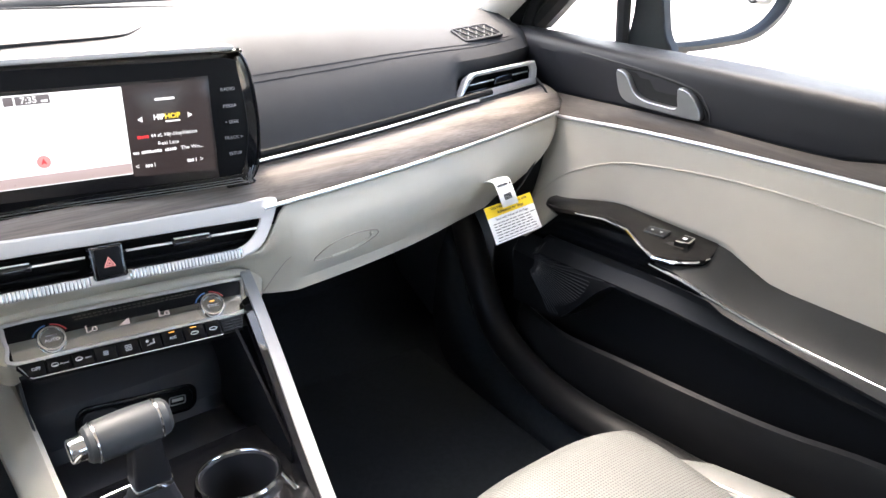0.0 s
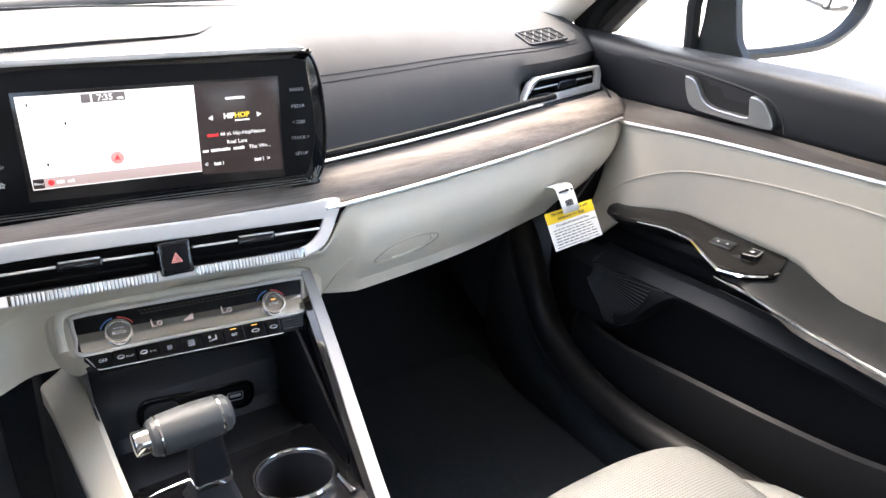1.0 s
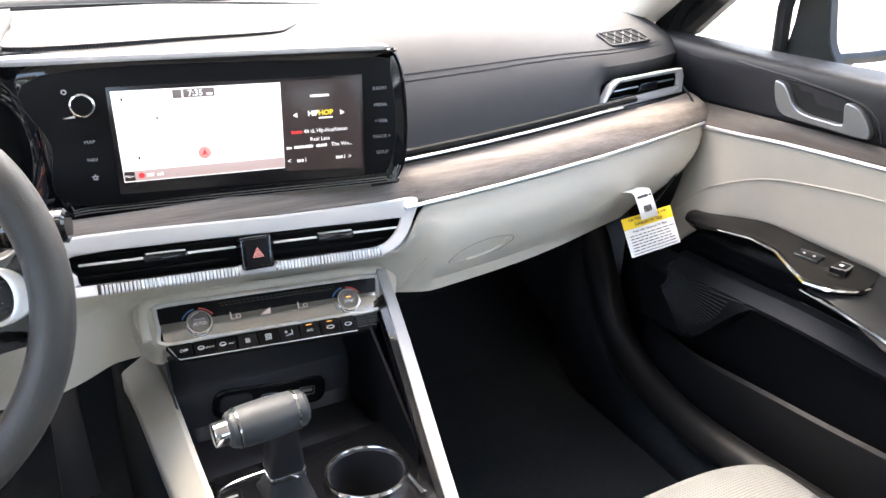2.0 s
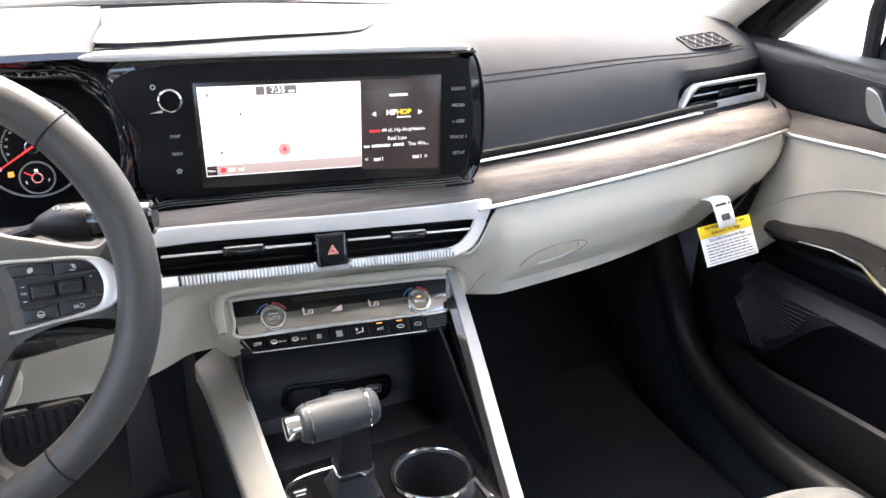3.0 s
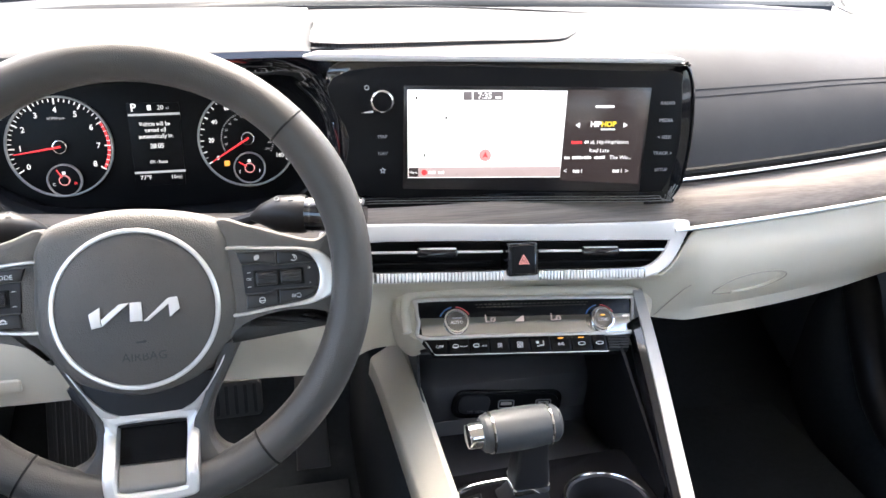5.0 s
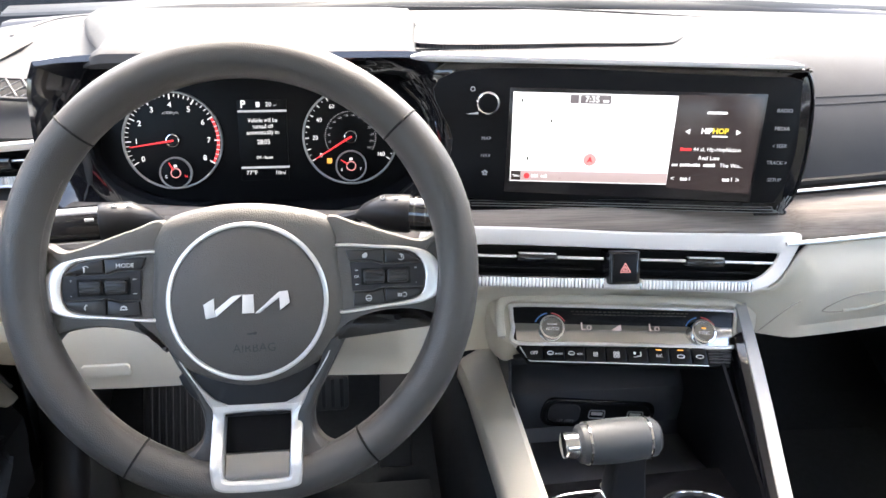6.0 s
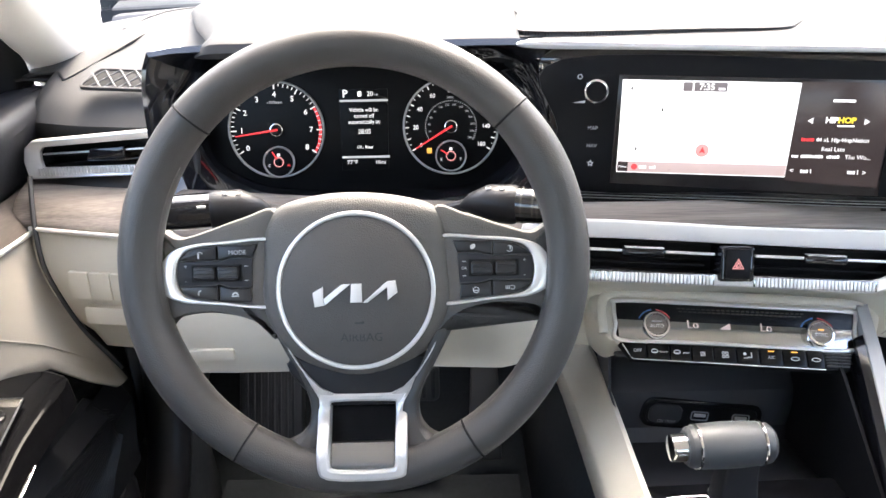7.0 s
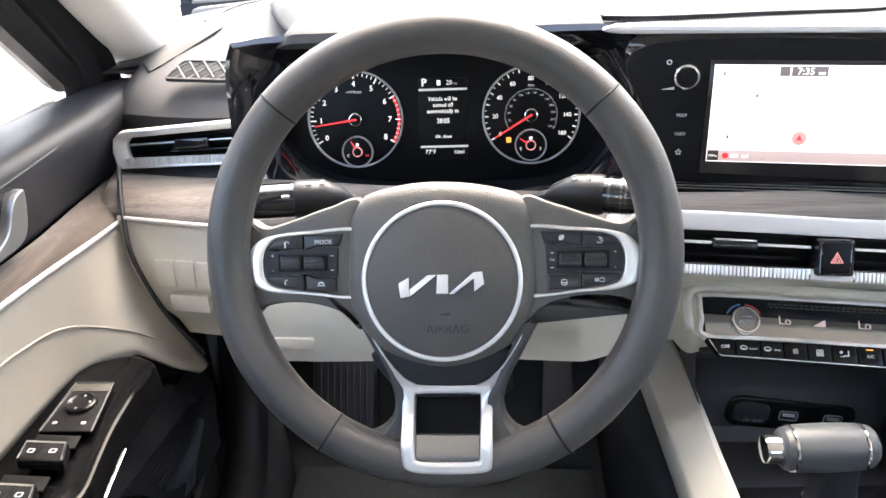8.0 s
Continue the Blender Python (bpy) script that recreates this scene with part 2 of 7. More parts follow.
M_PAD = mat("dark_grey_soft_pad", (0.042, 0.0420, 0.0430), 0.62, var=0.12, bump=0.25, bscale=1400, kind="leather", spec=0.14)
M_PADLOW = mat("charcoal_soft_plastic", (0.026, 0.026, 0.028), 0.5, var=0.15, bump=0.25, bscale=1500, kind="leather", spec=0.25)
M_BEIGE = mat("cream_soft_plastic", (0.592, 0.556, 0.468), 0.48, var=0.05, bump=0.22, bscale=1300, kind="leather", spec=0.4)
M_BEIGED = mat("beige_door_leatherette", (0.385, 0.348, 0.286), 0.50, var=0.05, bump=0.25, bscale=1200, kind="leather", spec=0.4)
M_CREAM = mat("cream_headliner_cloth", (0.70, 0.66, 0.59), 0.9, var=0.06, bump=0.4, bscale=1800)
M_WOOD = wood_mat()
M_SILVER = mat("satin_silver", (0.76, 0.75, 0.73), 0.30, metal=0.75, var=0.02, scale=40, rvar=0.012)
M_SATIN = mat("pale_satin_paint", (0.38, 0.375, 0.362), 0.52, metal=0.1, var=0.03, rvar=0.015)
M_BAND = mat("pale_silver_paint", (0.62, 0.608, 0.588), 0.34, metal=0.15, var=0.02, rvar=0.015)
M_CHROME = mat("bright_chrome", (0.84, 0.84, 0.84), 0.09, metal=1.0, var=0.01, rvar=0.005)
M_SMOKE = mat("smoked_chrome", (0.44, 0.45, 0.455), 0.14, metal=1.0, var=0.03, rvar=0.01)
M_PIANO = mat("gloss_black", (0.006, 0.006, 0.007), 0.07, var=0.2, rvar=0.03, coat=0.5)
M_BLACK = mat("black_plastic", (0.020, 0.020, 0.022), 0.42, var=0.2, bump=0.2, bscale=1500)
M_BAY = mat("grey_black_tray_plastic", (0.042, 0.042, 0.045), 0.36, var=0.12, bump=0.15, bscale=1500, spec=0.5)
M_MATTE = mat("matte_black_panel", (0.005, 0.005, 0.0055), 0.38, var=0.12, rvar=0.04, spec=0.10)
M_KEY = mat("black_keys", (0.005, 0.005, 0.0055), 0.22, var=0.12, rvar=0.03, spec=0.22)
M_HANDLE = mat("brushed_silver", (0.66, 0.655, 0.64), 0.40, metal=0.75, var=0.03, rvar=0.02)
M_DOORPULL = mat("satin_pull_metal", (0.25, 0.25, 0.247), 0.32, metal=0.9, var=0.03, rvar=0.02)
M_LATTICE = mat("grey_lattice", (0.06, 0.06, 0.062), 0.5, var=0.08, spec=0.3)
M_TRIM = mat("charcoal_door_skin", (0.012, 0.012, 0.0135), 0.46, var=0.15, bump=0.25, bscale=1500, kind="leather", spec=0.24)
M_DEEP = mat("black_recess", (0.006, 0.006, 0.006), 0.7, var=0.2, spec=0.2)
M_CARPET = mat("black_carpet", (0.015, 0.0178, 0.0205), 0.97, var=0.35, scale=120, bump=0.9, bscale=900, spec=0.15)
M_ARM = mat("grey_arm_rest_skin", (0.010, 0.0107, 0.0110), 0.42, var=0.12, bump=0.25, bscale=1300, kind="leather", spec=0.30)
M_PULL = mat("satin_grey_metal", (0.140, 0.134, 0.122), 0.26, metal=0.85, var=0.04, rvar=0.03)
M_LEATHER = mat("dark_grey_leather", (0.0470, 0.0448, 0.0420), 0.40, var=0.14, bump=0.30, bscale=1100, kind="leather", spec=0.40)
M_PADHUB = mat("airbag_pad_skin", (0.071, 0.0655, 0.060), 0.44, var=0.14, bump=0.45, bscale=950, kind="leather", spec=0.35)
M_HUB = mat("charcoal_hub_skin", (0.094, 0.088, 0.080), 0.46, var=0.14, bump=0.45, bscale=950, kind="leather", spec=0.4)
M_KNOB = mat("grey_knob_leather", (0.042, 0.045, 0.047), 0.42, var=0.12, bump=0.3, bscale=1200, kind="leather")
M_BUTTON = mat("brown_black_keys", (0.012, 0.0110, 0.0108), 0.36, var=0.12)
# seat bases lie far below true ivory, to offset strong daylight on them
M_SEAT = mat("dimmed_ivory_seat_leather", (0.090, 0.0925, 0.0915), 0.52, var=0.05, bump=0.35, bscale=700, kind="leather")
M_SEATP = perforated_mat("dimmed_ivory_perforated_leather", (0.088, 0.0905, 0.0895), 0.0038, 0.24, 0.5)
M_GRILLE = perforated_mat("grey_speaker_mesh", (0.042, 0.042, 0.045), 0.0035, 0.24, 0.6)
M_PRINT = mat("white_print", (0.52, 0.52, 0.52), 0.6, var=0.05, emit=(1, 1, 1), power=0.05)
M_LO = mat("lit_digits", (0.22, 0.18, 0.18), 0.5, emit=(1.0, 0.80, 0.78), power=0.30)
M_DIMPRINT = mat("dim_print", (0.36, 0.36, 0.37), 0.6, var=0.05)
M_DIMRED = mat("dim_red", (0.25, 0.03, 0.03), 0.4, emit=(1.0, 0.1, 0.1), power=0.08)
M_DIMBLUE = mat("dim_blue", (0.03, 0.08, 0.22), 0.4, emit=(0.1, 0.4, 0.9), power=0.08)
M_GREYPRINT = mat("grey_print", (0.30, 0.30, 0.31), 0.6, var=0.05)
M_GLOWW = mat("lit_white", (0.5, 0.5, 0.5), 0.5, emit=(1.0, 0.97, 0.95), power=0.85)
M_GLOWG = mat("lit_grey", (0.3, 0.3, 0.3), 0.5, emit=(0.6, 0.6, 0.62), power=0.6)
M_GLOWR = mat("lit_red", (0.3, 0.01, 0.01), 0.4, emit=(1.0, 0.05, 0.06), power=0.9)
M_GLOWO = mat("lit_amber", (0.3, 0.15, 0.02), 0.4, emit=(1.0, 0.45, 0.08), power=1.0)
M_GLOWY = mat("lit_yellow", (0.3, 0.25, 0.02), 0.4, emit=(1.0, 0.72, 0.05), power=0.9)
M_GLOWPINK = mat("lit_pink", (0.3, 0.1, 0.1), 0.4, emit=(1.0, 0.42, 0.40), power=0.75)
M_MAP = mat("lit_map", (0.5, 0.5, 0.5), 0.25, var=0.02, emit=(1.0, 0.985, 0.975), power=1.05, scale=12)
M_SIDE = mat("dark_screen_panel", (0.012, 0.010, 0.010), 0.2, var=0.05, emit=(0.080, 0.056, 0.055), power=0.5)
M_PLATE = mat("grey_screen_plate", (0.05, 0.05, 0.05), 0.3, emit=(0.20, 0.16, 0.17), power=0.8)
M_BAR = mat("lit_map_bar", (0.2, 0.15, 0.15), 0.3, emit=(0.52, 0.40, 0.38), power=0.9)
M_SCREEN = mat("screen_glass_black", (0.012, 0.010, 0.010), 0.16, var=0.05, rvar=0.02)
M_FACE = mat("gauge_face", (0.003, 0.003, 0.0034), 0.4, var=0.1, spec=0.12)
M_WHITE = mat("white_card", (0.80, 0.80, 0.78), 0.7, var=0.03)
M_YELLOW = mat("yellow_card", (0.85, 0.60, 0.02), 0.6, var=0.03)
M_INK = mat("dark_ink", (0.03, 0.03, 0.035), 0.7)
M_TINT = glass_mat("tinted_windscreen_glass", (0.76, 0.80, 0.785))
M_KNOBFACE = mat("dark_satin_knob_metal", (0.34, 0.34, 0.335), 0.24, metal=1.0, var=0.03, rvar=0.02)
M_GLASS = glass_mat("clear_glass", (0.89, 0.92, 0.905))
M_MIRROR = mat("mirror_glass", (0.93, 0.94, 0.94), 0.015, metal=1.0, var=0.0, rvar=0.0)
M_SEAL = mat("black_rubber", (0.010, 0.010, 0.010), 0.55, var=0.2)
M_PAINT = mat("white_car_paint", (0.72, 0.72, 0.72), 0.2, var=0.03, coat=1.0)
M_CONCRETE = mat("pale_concrete", (0.42, 0.41, 0.39), 0.9, var=0.18, scale=1.5, bump=0.4, bscale=60)
M_METAL = mat("worn_pedal_rubber", (0.045, 0.043, 0.042), 0.55)

# ---- dashboard ----
ACROSS = [-0.735 + 1.47 * i / 140 for i in range(141)]


def silver_line(x):
    return 0.710 + 0.135 * x * x, 0.535 + 0.032 * x * x + 0.010 * x


def wood_top(x):
    y, z = silver_line(x)
    return 0.745 + 0.17 * x * x, z + 0.038 - 0.008 * ease(0.5, 0.7, abs(x))


dashboard = thing("dashboard", (0, 0.85, 0.36), "two-tone dashboard in dark grey over cream with grey wood trim", "dashboard")


def pad_row(x):
    y, z = wood_top(x)
    e = 0.034 * ease(0.520, 0.575, abs(x))
    pts = [(y + 0.006, z - 0.002), (y + 0.012 + e, z + 0.010), (y + 0.0175 + e, z + 0.028), (y + 0.025 + e * 0.45, z + 0.046), (y + 0.0345, z + 0.0625), (y + 0.046, z + 0.0755), (y + 0.060, z + 0.0855), (y + 0.088, z + 0.0975),
           (y + 0.140, z + 0.112), (y + 0.22, z + 0.124)]
    k, mid = 1 - 0.10 * ease(0.40, 0.62, abs(x)), 1 - ease(0.18, 0.55, abs(x))
    pts = [(p, z + (q - z) * k + mid * 0.026 * ease(0.03, 0.10, p - y) * (1 - 0.45 * ease(0.10, 0.24, p - y))) for p, q in pts]
    if x < -0.160 and x > -0.40:
        pts = [(max(p, 0.90), max(q, 0.700) if p < 0.90 else q) for p, q in pts]
    elif abs(x) <= 0.165:
        pts = [(max(p, 0.815), q) for p, q in pts]
    back = [(1.10, 0.712 - 0.02 * x * x), (1.25, 0.705 - 0.03 * x * x), (1.36, 0.69 - 0.04 * x * x)]
    return [V(x, *p) for p in pts + back]


part("upper_pad", loft([pad_row(lerp(-0.205, 0.735, i / 50)) for i in range(51)]), M_PAD, dashboard, "dark grey soft upper pad with twin stitching", solid=0.006)
part("upper_pad", loft([pad_row(lerp(-0.735, -0.545, i / 16)) for i in range(17)]), M_PAD, dashboard, "dark grey soft upper pad", solid=0.006)

wood_rows = []
for x in ACROSS:
    (y0, z0), (y1, z1) = silver_line(x), wood_top(x)
    k = 1 - ease(0.186, 0.202, abs(x - 0.002))
    y0, z0, b = lerp(y0, 0.7240 - 0.016 * x, k), lerp(z0, 0.5525 - 0.047 * x, k), 0.006 * (1 - 0.6 * k)
    wood_rows.append([V(x, lerp(y0, y1, t) - b * math.sin(math.pi * t), lerp(z0, z1, t) + b * math.sin(math.pi * t)) for t in (0, 0.12, 0.3, 0.5, 0.7, 0.88, 1.0)])
part("wood_trim", loft(wood_rows), M_WOOD, dashboard, "grey-brown open-pore wood band", solid=0.006)


def run(f, a, b, n, dy=0.0, dz=0.0):
    return [V(x, f(x)[0] + dy, f(x)[1] + dz) for x in (lerp(a, b, i / n) for i in range(n + 1))]


part("trim_strip", tube(run(silver_line, 0.18, 0.712, 24, -0.003, 0.0), 0.0025, 8), M_SILVER, dashboard, "thin satin silver strip")
part("trim_strip", tube(run(silver_line, -0.712, -0.18, 24, -0.003, 0.0), 0.0025, 8), M_SILVER, dashboard, "thin satin silver strip")
part("gap_strip", tube(run(wood_top, 0.19, 0.60, 20, 0.004, 0.0115), 0.0048, 8), M_DEEP, dashboard)
part("upper_strip", tube(run(wood_top, 0.19, 0.565, 20, -0.004, 0.006), 0.0017, 8), M_SILVER, dashboard, "slim bright strip above the wood")

# twin stitching along the pad edge
for off in (0.0, 0.006):
    path = []
    for i in range(41):
        x = lerp(0.19, 0.70, i / 40)
        y, z = wood_top(x)
        path.append(V(x, y + 0.050 + off, z + (0.0787 + off * 0.70) * (1 - 0.10 * ease(0.40, 0.62, x)) + (1 - ease(0.18, 0.55, x)) * 0.026 * ease(0.03, 0.10, 0.050 + off)))
    part("stitch_line", tube(path, 0.0007, 5), M_PADLOW, dashboard)


# cream lower panel
def low_row(x, only=None):
    y, z = silver_line(x)
    mid, top = 1 - ease(0.14, 0.225, abs(x)), 1 - ease(0.165, 0.212, abs(x))
    bulge = 0.018 * (1 - mid)
    zb = (0.408 + 0.02 * abs(x)) if x > 0 else 0.392
    end = 0.19 if x > 0 else 0.065
    def low_pt(t):
        yy = lerp(y + 0.003, 0.7045, top) - bulge * math.sin(math.pi * min(1, t * 1.15)) ** 0.8 + 0.006 * t + mid * 0.056 * ease(0.0, 0.44, t)
        return V(x * (1 - end * t ** 1.6 * ease(0.2, 0.7, abs(x))), yy, lerp(lerp(z - 0.004, 0.501 - 0.07 * x, top), zb, t))
    if only is not None:
        return low_pt(only)
    out = [low_pt(t) for t in (0.0, 0.03, 0.1, 0.2, 0.33, 0.47, 0.6, 0.74, 0.87, 0.95, 1.0)]
    out.append(V(out[-1].x, out[-1].y + 0.012, zb - 0.004))
    out.append(V(out[-1].x, out[-1].y + 0.14, zb + 0.02))
    return out


part("lower_panel", loft([low_row(x) for x in ACROSS if x < 0.716 and x > -0.716]), M_BEIGE, dashboard, "cream lower dash and glove box", solid=-0.005)

# hood over the gauges
hood_rows = []
for i in range(41):
    s = (i / 40) if 6 < i < 34 else None
    s = lerp(0.0, 0.15, (i / 6) ** 1.6) if i <= 6 else (1 - lerp(0.0, 0.15, ((40 - i) / 6) ** 1.6) if i >= 34 else s)

    def X(y, s=s):
        return lerp(-0.524 - 0.084 * ease(0.85, 1.10, y), -0.199 + 0.017 * ease(0.85, 1.1, y), s)
    rise = min(1, 15 * s, 15 * (1 - s))
    rise = rise * (2 - rise)
    y0 = 0.812 + 0.008 * (1 - rise)
    prof = [(0.09, 0.7070), (0.016, 0.7080), (0.005, 0.7100), (0.001, 0.7140), (0.003, 0.7190), (0.010, 0.7225), (0.03, 0.7245), (0.07, 0.7275), (0.15, 0.7315), (0.28, 0.7250), (0.40, 0.708)]
    hood_rows.append([V(X(y0 + d), y0 + d, lerp(min(z, 0.7090), z, rise)) for d, z in prof])
part("gauge_hood", loft(hood_rows), M_PAD, dashboard, "soft hood over the gauges", solid=-0.004)

# raised corner from the hood out to the pillar, stepping down to the vent panel
lip_low = smooth_poly([(-0.598, 1.085, 0.701), (-0.628, 1.092, 0.699), (-0.648, 1.085, 0.6955), (-0.664, 1.062, 0.692), (-0.681, 1.005, 0.6825), (-0.700, 0.952, 0.672), (-0.715, 0.925, 0.665)], 5, closed=False)
lip_top = smooth_poly([(-0.602, 1.130, 0.714), (-0.636, 1.140, 0.711), (-0.662, 1.130, 0.7065), (-0.680, 1.085, 0.699), (-0.693, 1.010, 0.690), (-0.711, 0.968, 0.680), (-0.734, 0.952, 0.669)], 5, closed=False)
outer = smooth_poly([(-0.600, 1.30, 0.694), (-0.670, 1.28, 0.692), (-0.725, 1.22, 0.689), (-0.755, 1.14, 0.683), (-0.770, 1.06, 0.676), (-0.778, 1.00, 0.669), (-0.780, 0.96, 0.662)], 5, closed=False)
corner = []
for a, b, c in zip(lip_low, lip_top, outer):
    a, b, c = V(*a), V(*b), V(*c)
    corner.append([a + V(-0.004, 0.004, -0.016), a, a.lerp(b, 0.35) + V(0, 0, 0.001), a.lerp(b, 0.70) + V(0, 0, 0.0018), b + V(0, 0, 0.0004)] + [b.lerp(c, t) + V(0, 0, 0.002 * math.sin(math.pi * t)) for t in (0.08, 0.2, 0.4, 0.6, 0.8, 1.0)])
part("corner_pad", loft(corner), M_PAD, dashboard, "raised pad from hood to pillar", solid=-0.004)
mesh_patch = []
for k in range(2, 17):
    b, c = V(*lip_top[k]), V(*outer[k])
    mesh_patch.append([b.lerp(c, lerp(0.16, 0.92, t)) + V(0, 0, 0.0006 + 0.002 * math.sin(math.pi * lerp(0.16, 0.92, t))) for t in (0, 0.2, 0.4, 0.6, 0.8, 1.0)])
part("speaker_mesh", loft(mesh_patch), M_GRILLE, dashboard, "finely pierced corner speaker mesh", solid=0.0008)

for side in (1, -1):
    part("end_cap", loft([[V(side * x, y, z) for x, z in ((0.740, 0.655), (0.775, 0.658), (0.805, 0.655))] for y in (0.955, 1.0, 1.08, 1.25)]), M_SEAL, dashboard, "black filler at the dash end", solid=-0.004)

# centre speaker mesh
gm = basis((0, 0, 0), (1, 0, 0), (0, 1, 0))
gp = smooth_poly([(-0.188, 0.908), (0.0, 0.899), (0.092, 0.898), (0.122, 0.922), (0.165, 0.985), (0.212, 1.070), (0.198, 1.098), (0.0, 1.108), (-0.165, 1.100), (-0.180, 1.03)], 5)
part("speaker_mesh", plate(gp, 0.700, 0.7140, gm, 0.002), M_GRILLE, dashboard, "finely pierced speaker mesh")
part("mesh_edge", tube([V(p[0], p[1], 0.7125) for p in inset(gp, -0.0008)], 0.0009, 6, True), M_PADLOW, dashboard)
rear = smooth_poly([(-0.221, 1.274, 0.707), (0.033, 1.221, 0.7095), (0.273, 1.118, 0.708), (0.501, 1.020, 0.699), (0.632, 0.955, 0.684)], 6, closed=False)
part("pad_groove", tube([V(*p) for p in rear], 0.0016, 6), M_PADLOW, dashboard)
corner_seam = smooth_poly([(0.735, 0.930, 0.671), (0.722, 1.000, 0.682), (0.726, 1.080, 0.688), (0.75, 1.180, 0.690), (0.81, 1.320, 0.690)], 6, closed=False)
part("corner_seam", tube([V(*p) for p in corner_seam], 0.0030, 6), M_SEAL, dashboard)


def defrost_vent(side):
    c = V(side * 0.633, 0.888, 0.6705) if side > 0 else V(-0.631, 0.888, 0.6705)
    m = basis(c, (1, side * 0.10, 0), (0, 0.91, 0.41)) @ Matrix.Translation((0, 0, 0.0022))
    frame = [(-0.043, -0.020), (0.046, -0.016), (0.034, 0.020), (-0.048, 0.016)] if side > 0 else [(-0.046, -0.016), (0.043, -0.020), (0.048, 0.016), (-0.034, 0.020)]
    o = resample(smooth_poly([tuple(lerp(Vector(frame[i]), Vector(frame[(i + 1) % 4]), t)) for i in range(4) for t in (0.1, 0.5, 0.9)], 4), 48)
    vent = part("defrost_vent", surround(o, inset(o, 0.0035), -0.002, 0.002, m, 0.001), M_PADLOW, dashboard, "small side window demister vent")
    part("vent_recess", plate(inset(o, 0.003), -0.004, 0.0006, m, 0.0003), M_DEEP, vent)
    for k in range(-4, 5):
        for lean, w in ((0.011, 0.0013), (-0.013, 0.0007)):
            u = 0.0175 * k + (0.004 if lean > 0 else -0.003)
            a, b = V(u - lean, 0.0150, 0), V(u + lean, -0.0145, 0)
            lo, hi = -0.040 * (1 if side < 0 else 1.02), 0.040
            pts = [a.lerp(b, t / 10) for t in range(11)]
            pts = [p for p in pts if lo - 0.12 * side * p.y < p.x < hi - 0.25 * side * p.y]
            if len(pts) > 2:
                part("slat", tube([m @ V(p.x, p.y, w) for p in (pts[0], pts[-1])], 0.0013 if lean > 0 else 0.0010, 6), M_LATTICE, vent)


defrost_vent(1)
defrost_vent(-1)


def ridges(m, a, b, va, vb, w0, h, n):
    out = []
    for i in range(n):
        t = (i + 0.5) / n
        u, v = lerp(a[0], b[0], t), lerp(a[1], b[1], t)
        out.append(block(m, (u - 0.0013, u + 0.0013), (v + va, v + vb), (w0, w0 + h), 0.0006))
    return join(out)


def side_vent(side):
    """Outer dash vent: silver surround, one blade with a tab, ribbed lower lip."""
    if side > 0:
        m = basis((0.637, 0.831, 0.605), (1, 0.14, 0.02), (0, 0.16, 0.99))
        outer = [(-0.105, -0.0185), (0.081, -0.0165), (0.086, 0.008), (0.082, 0.0205), (-0.060, 0.0225), (-0.076, 0.016)]
        inner = [(-0.086, -0.0075), (0.072, -0.0060), (0.075, 0.006), (0.073, 0.0145), (-0.056, 0.0165), (-0.066, 0.011)]
    else:
        m = basis((-0.645, 0.828, 0.604), (1, -0.06, 0.06), (0, 0.12, 0.99))
        outer = [(-0.084, -0.020), (0.079, -0.023), (0.079, 0.026), (-0.072, 0.0215), (-0.082, 0.014), (-0.086, 0.0)]
        inner = [(-0.067, -0.009), (0.070, -0.012), (0.070, 0.0165), (-0.062, 0.0135), (-0.067, 0.009), (-0.0685, 0.0)]
    k = 10
    o = [tuple(Vector(outer[i]).lerp(Vector(outer[(i + 1) % 6]), j / k)) for i in range(6) for j in range(k)]
    q = [tuple(Vector(inner[i]).lerp(Vector(inner[(i + 1) % 6]), j / k)) for i in range(6) for j in range(k)]
    vent = part("side_vent", surround(o, q, -0.008, 0.004, m, 0.0018, 0.001), M_SILVER, dashboard, "silver-framed outer air vent")
    part("vent_recess", plate(inset(q, -0.003), -0.04, -0.024, m, 0.0003), M_DEEP, vent)
    part("vent_tunnel", surround(inset(q, -0.002), inset(q, 0.0004), -0.030, -0.004, m, 0.0003), M_DEEP, vent)
    cu = 0.005
    part("blade", block(m, (-0.066, 0.069), (0.0025, 0.0050), (-0.018, -0.003), 0.0008), M_DEEP, vent)
    part("blade_edge", block(m, (-0.066, 0.069), (0.0045, 0.0062), (-0.006, -0.0015), 0.0006), M_SILVER, vent)
    part("blade", block(m, (-0.066, 0.069), (-0.0065, -0.0050), (-0.022, -0.008), 0.0006), M_PIANO, vent)
    part("tab", plate([(cu - 0.022, -0.002), (cu + 0.022, -0.002), (cu + 0.022, 0.009), (cu - 0.016, 0.009)], -0.012, 0.002, m, 0.002), M_PIANO, vent, "gloss black vent tab")
    a, b = (outer[0], outer[1])
    part("ribbed_lip", ridges(m, (a[0] + 0.012, a[1] + 0.001), (b[0] - 0.006, b[1] + 0.001), 0.002, 0.0105, 0.0, 0.004, 44), M_SILVER, vent, "ribbed silver lower lip")


side_vent(1)
side_vent(-1)

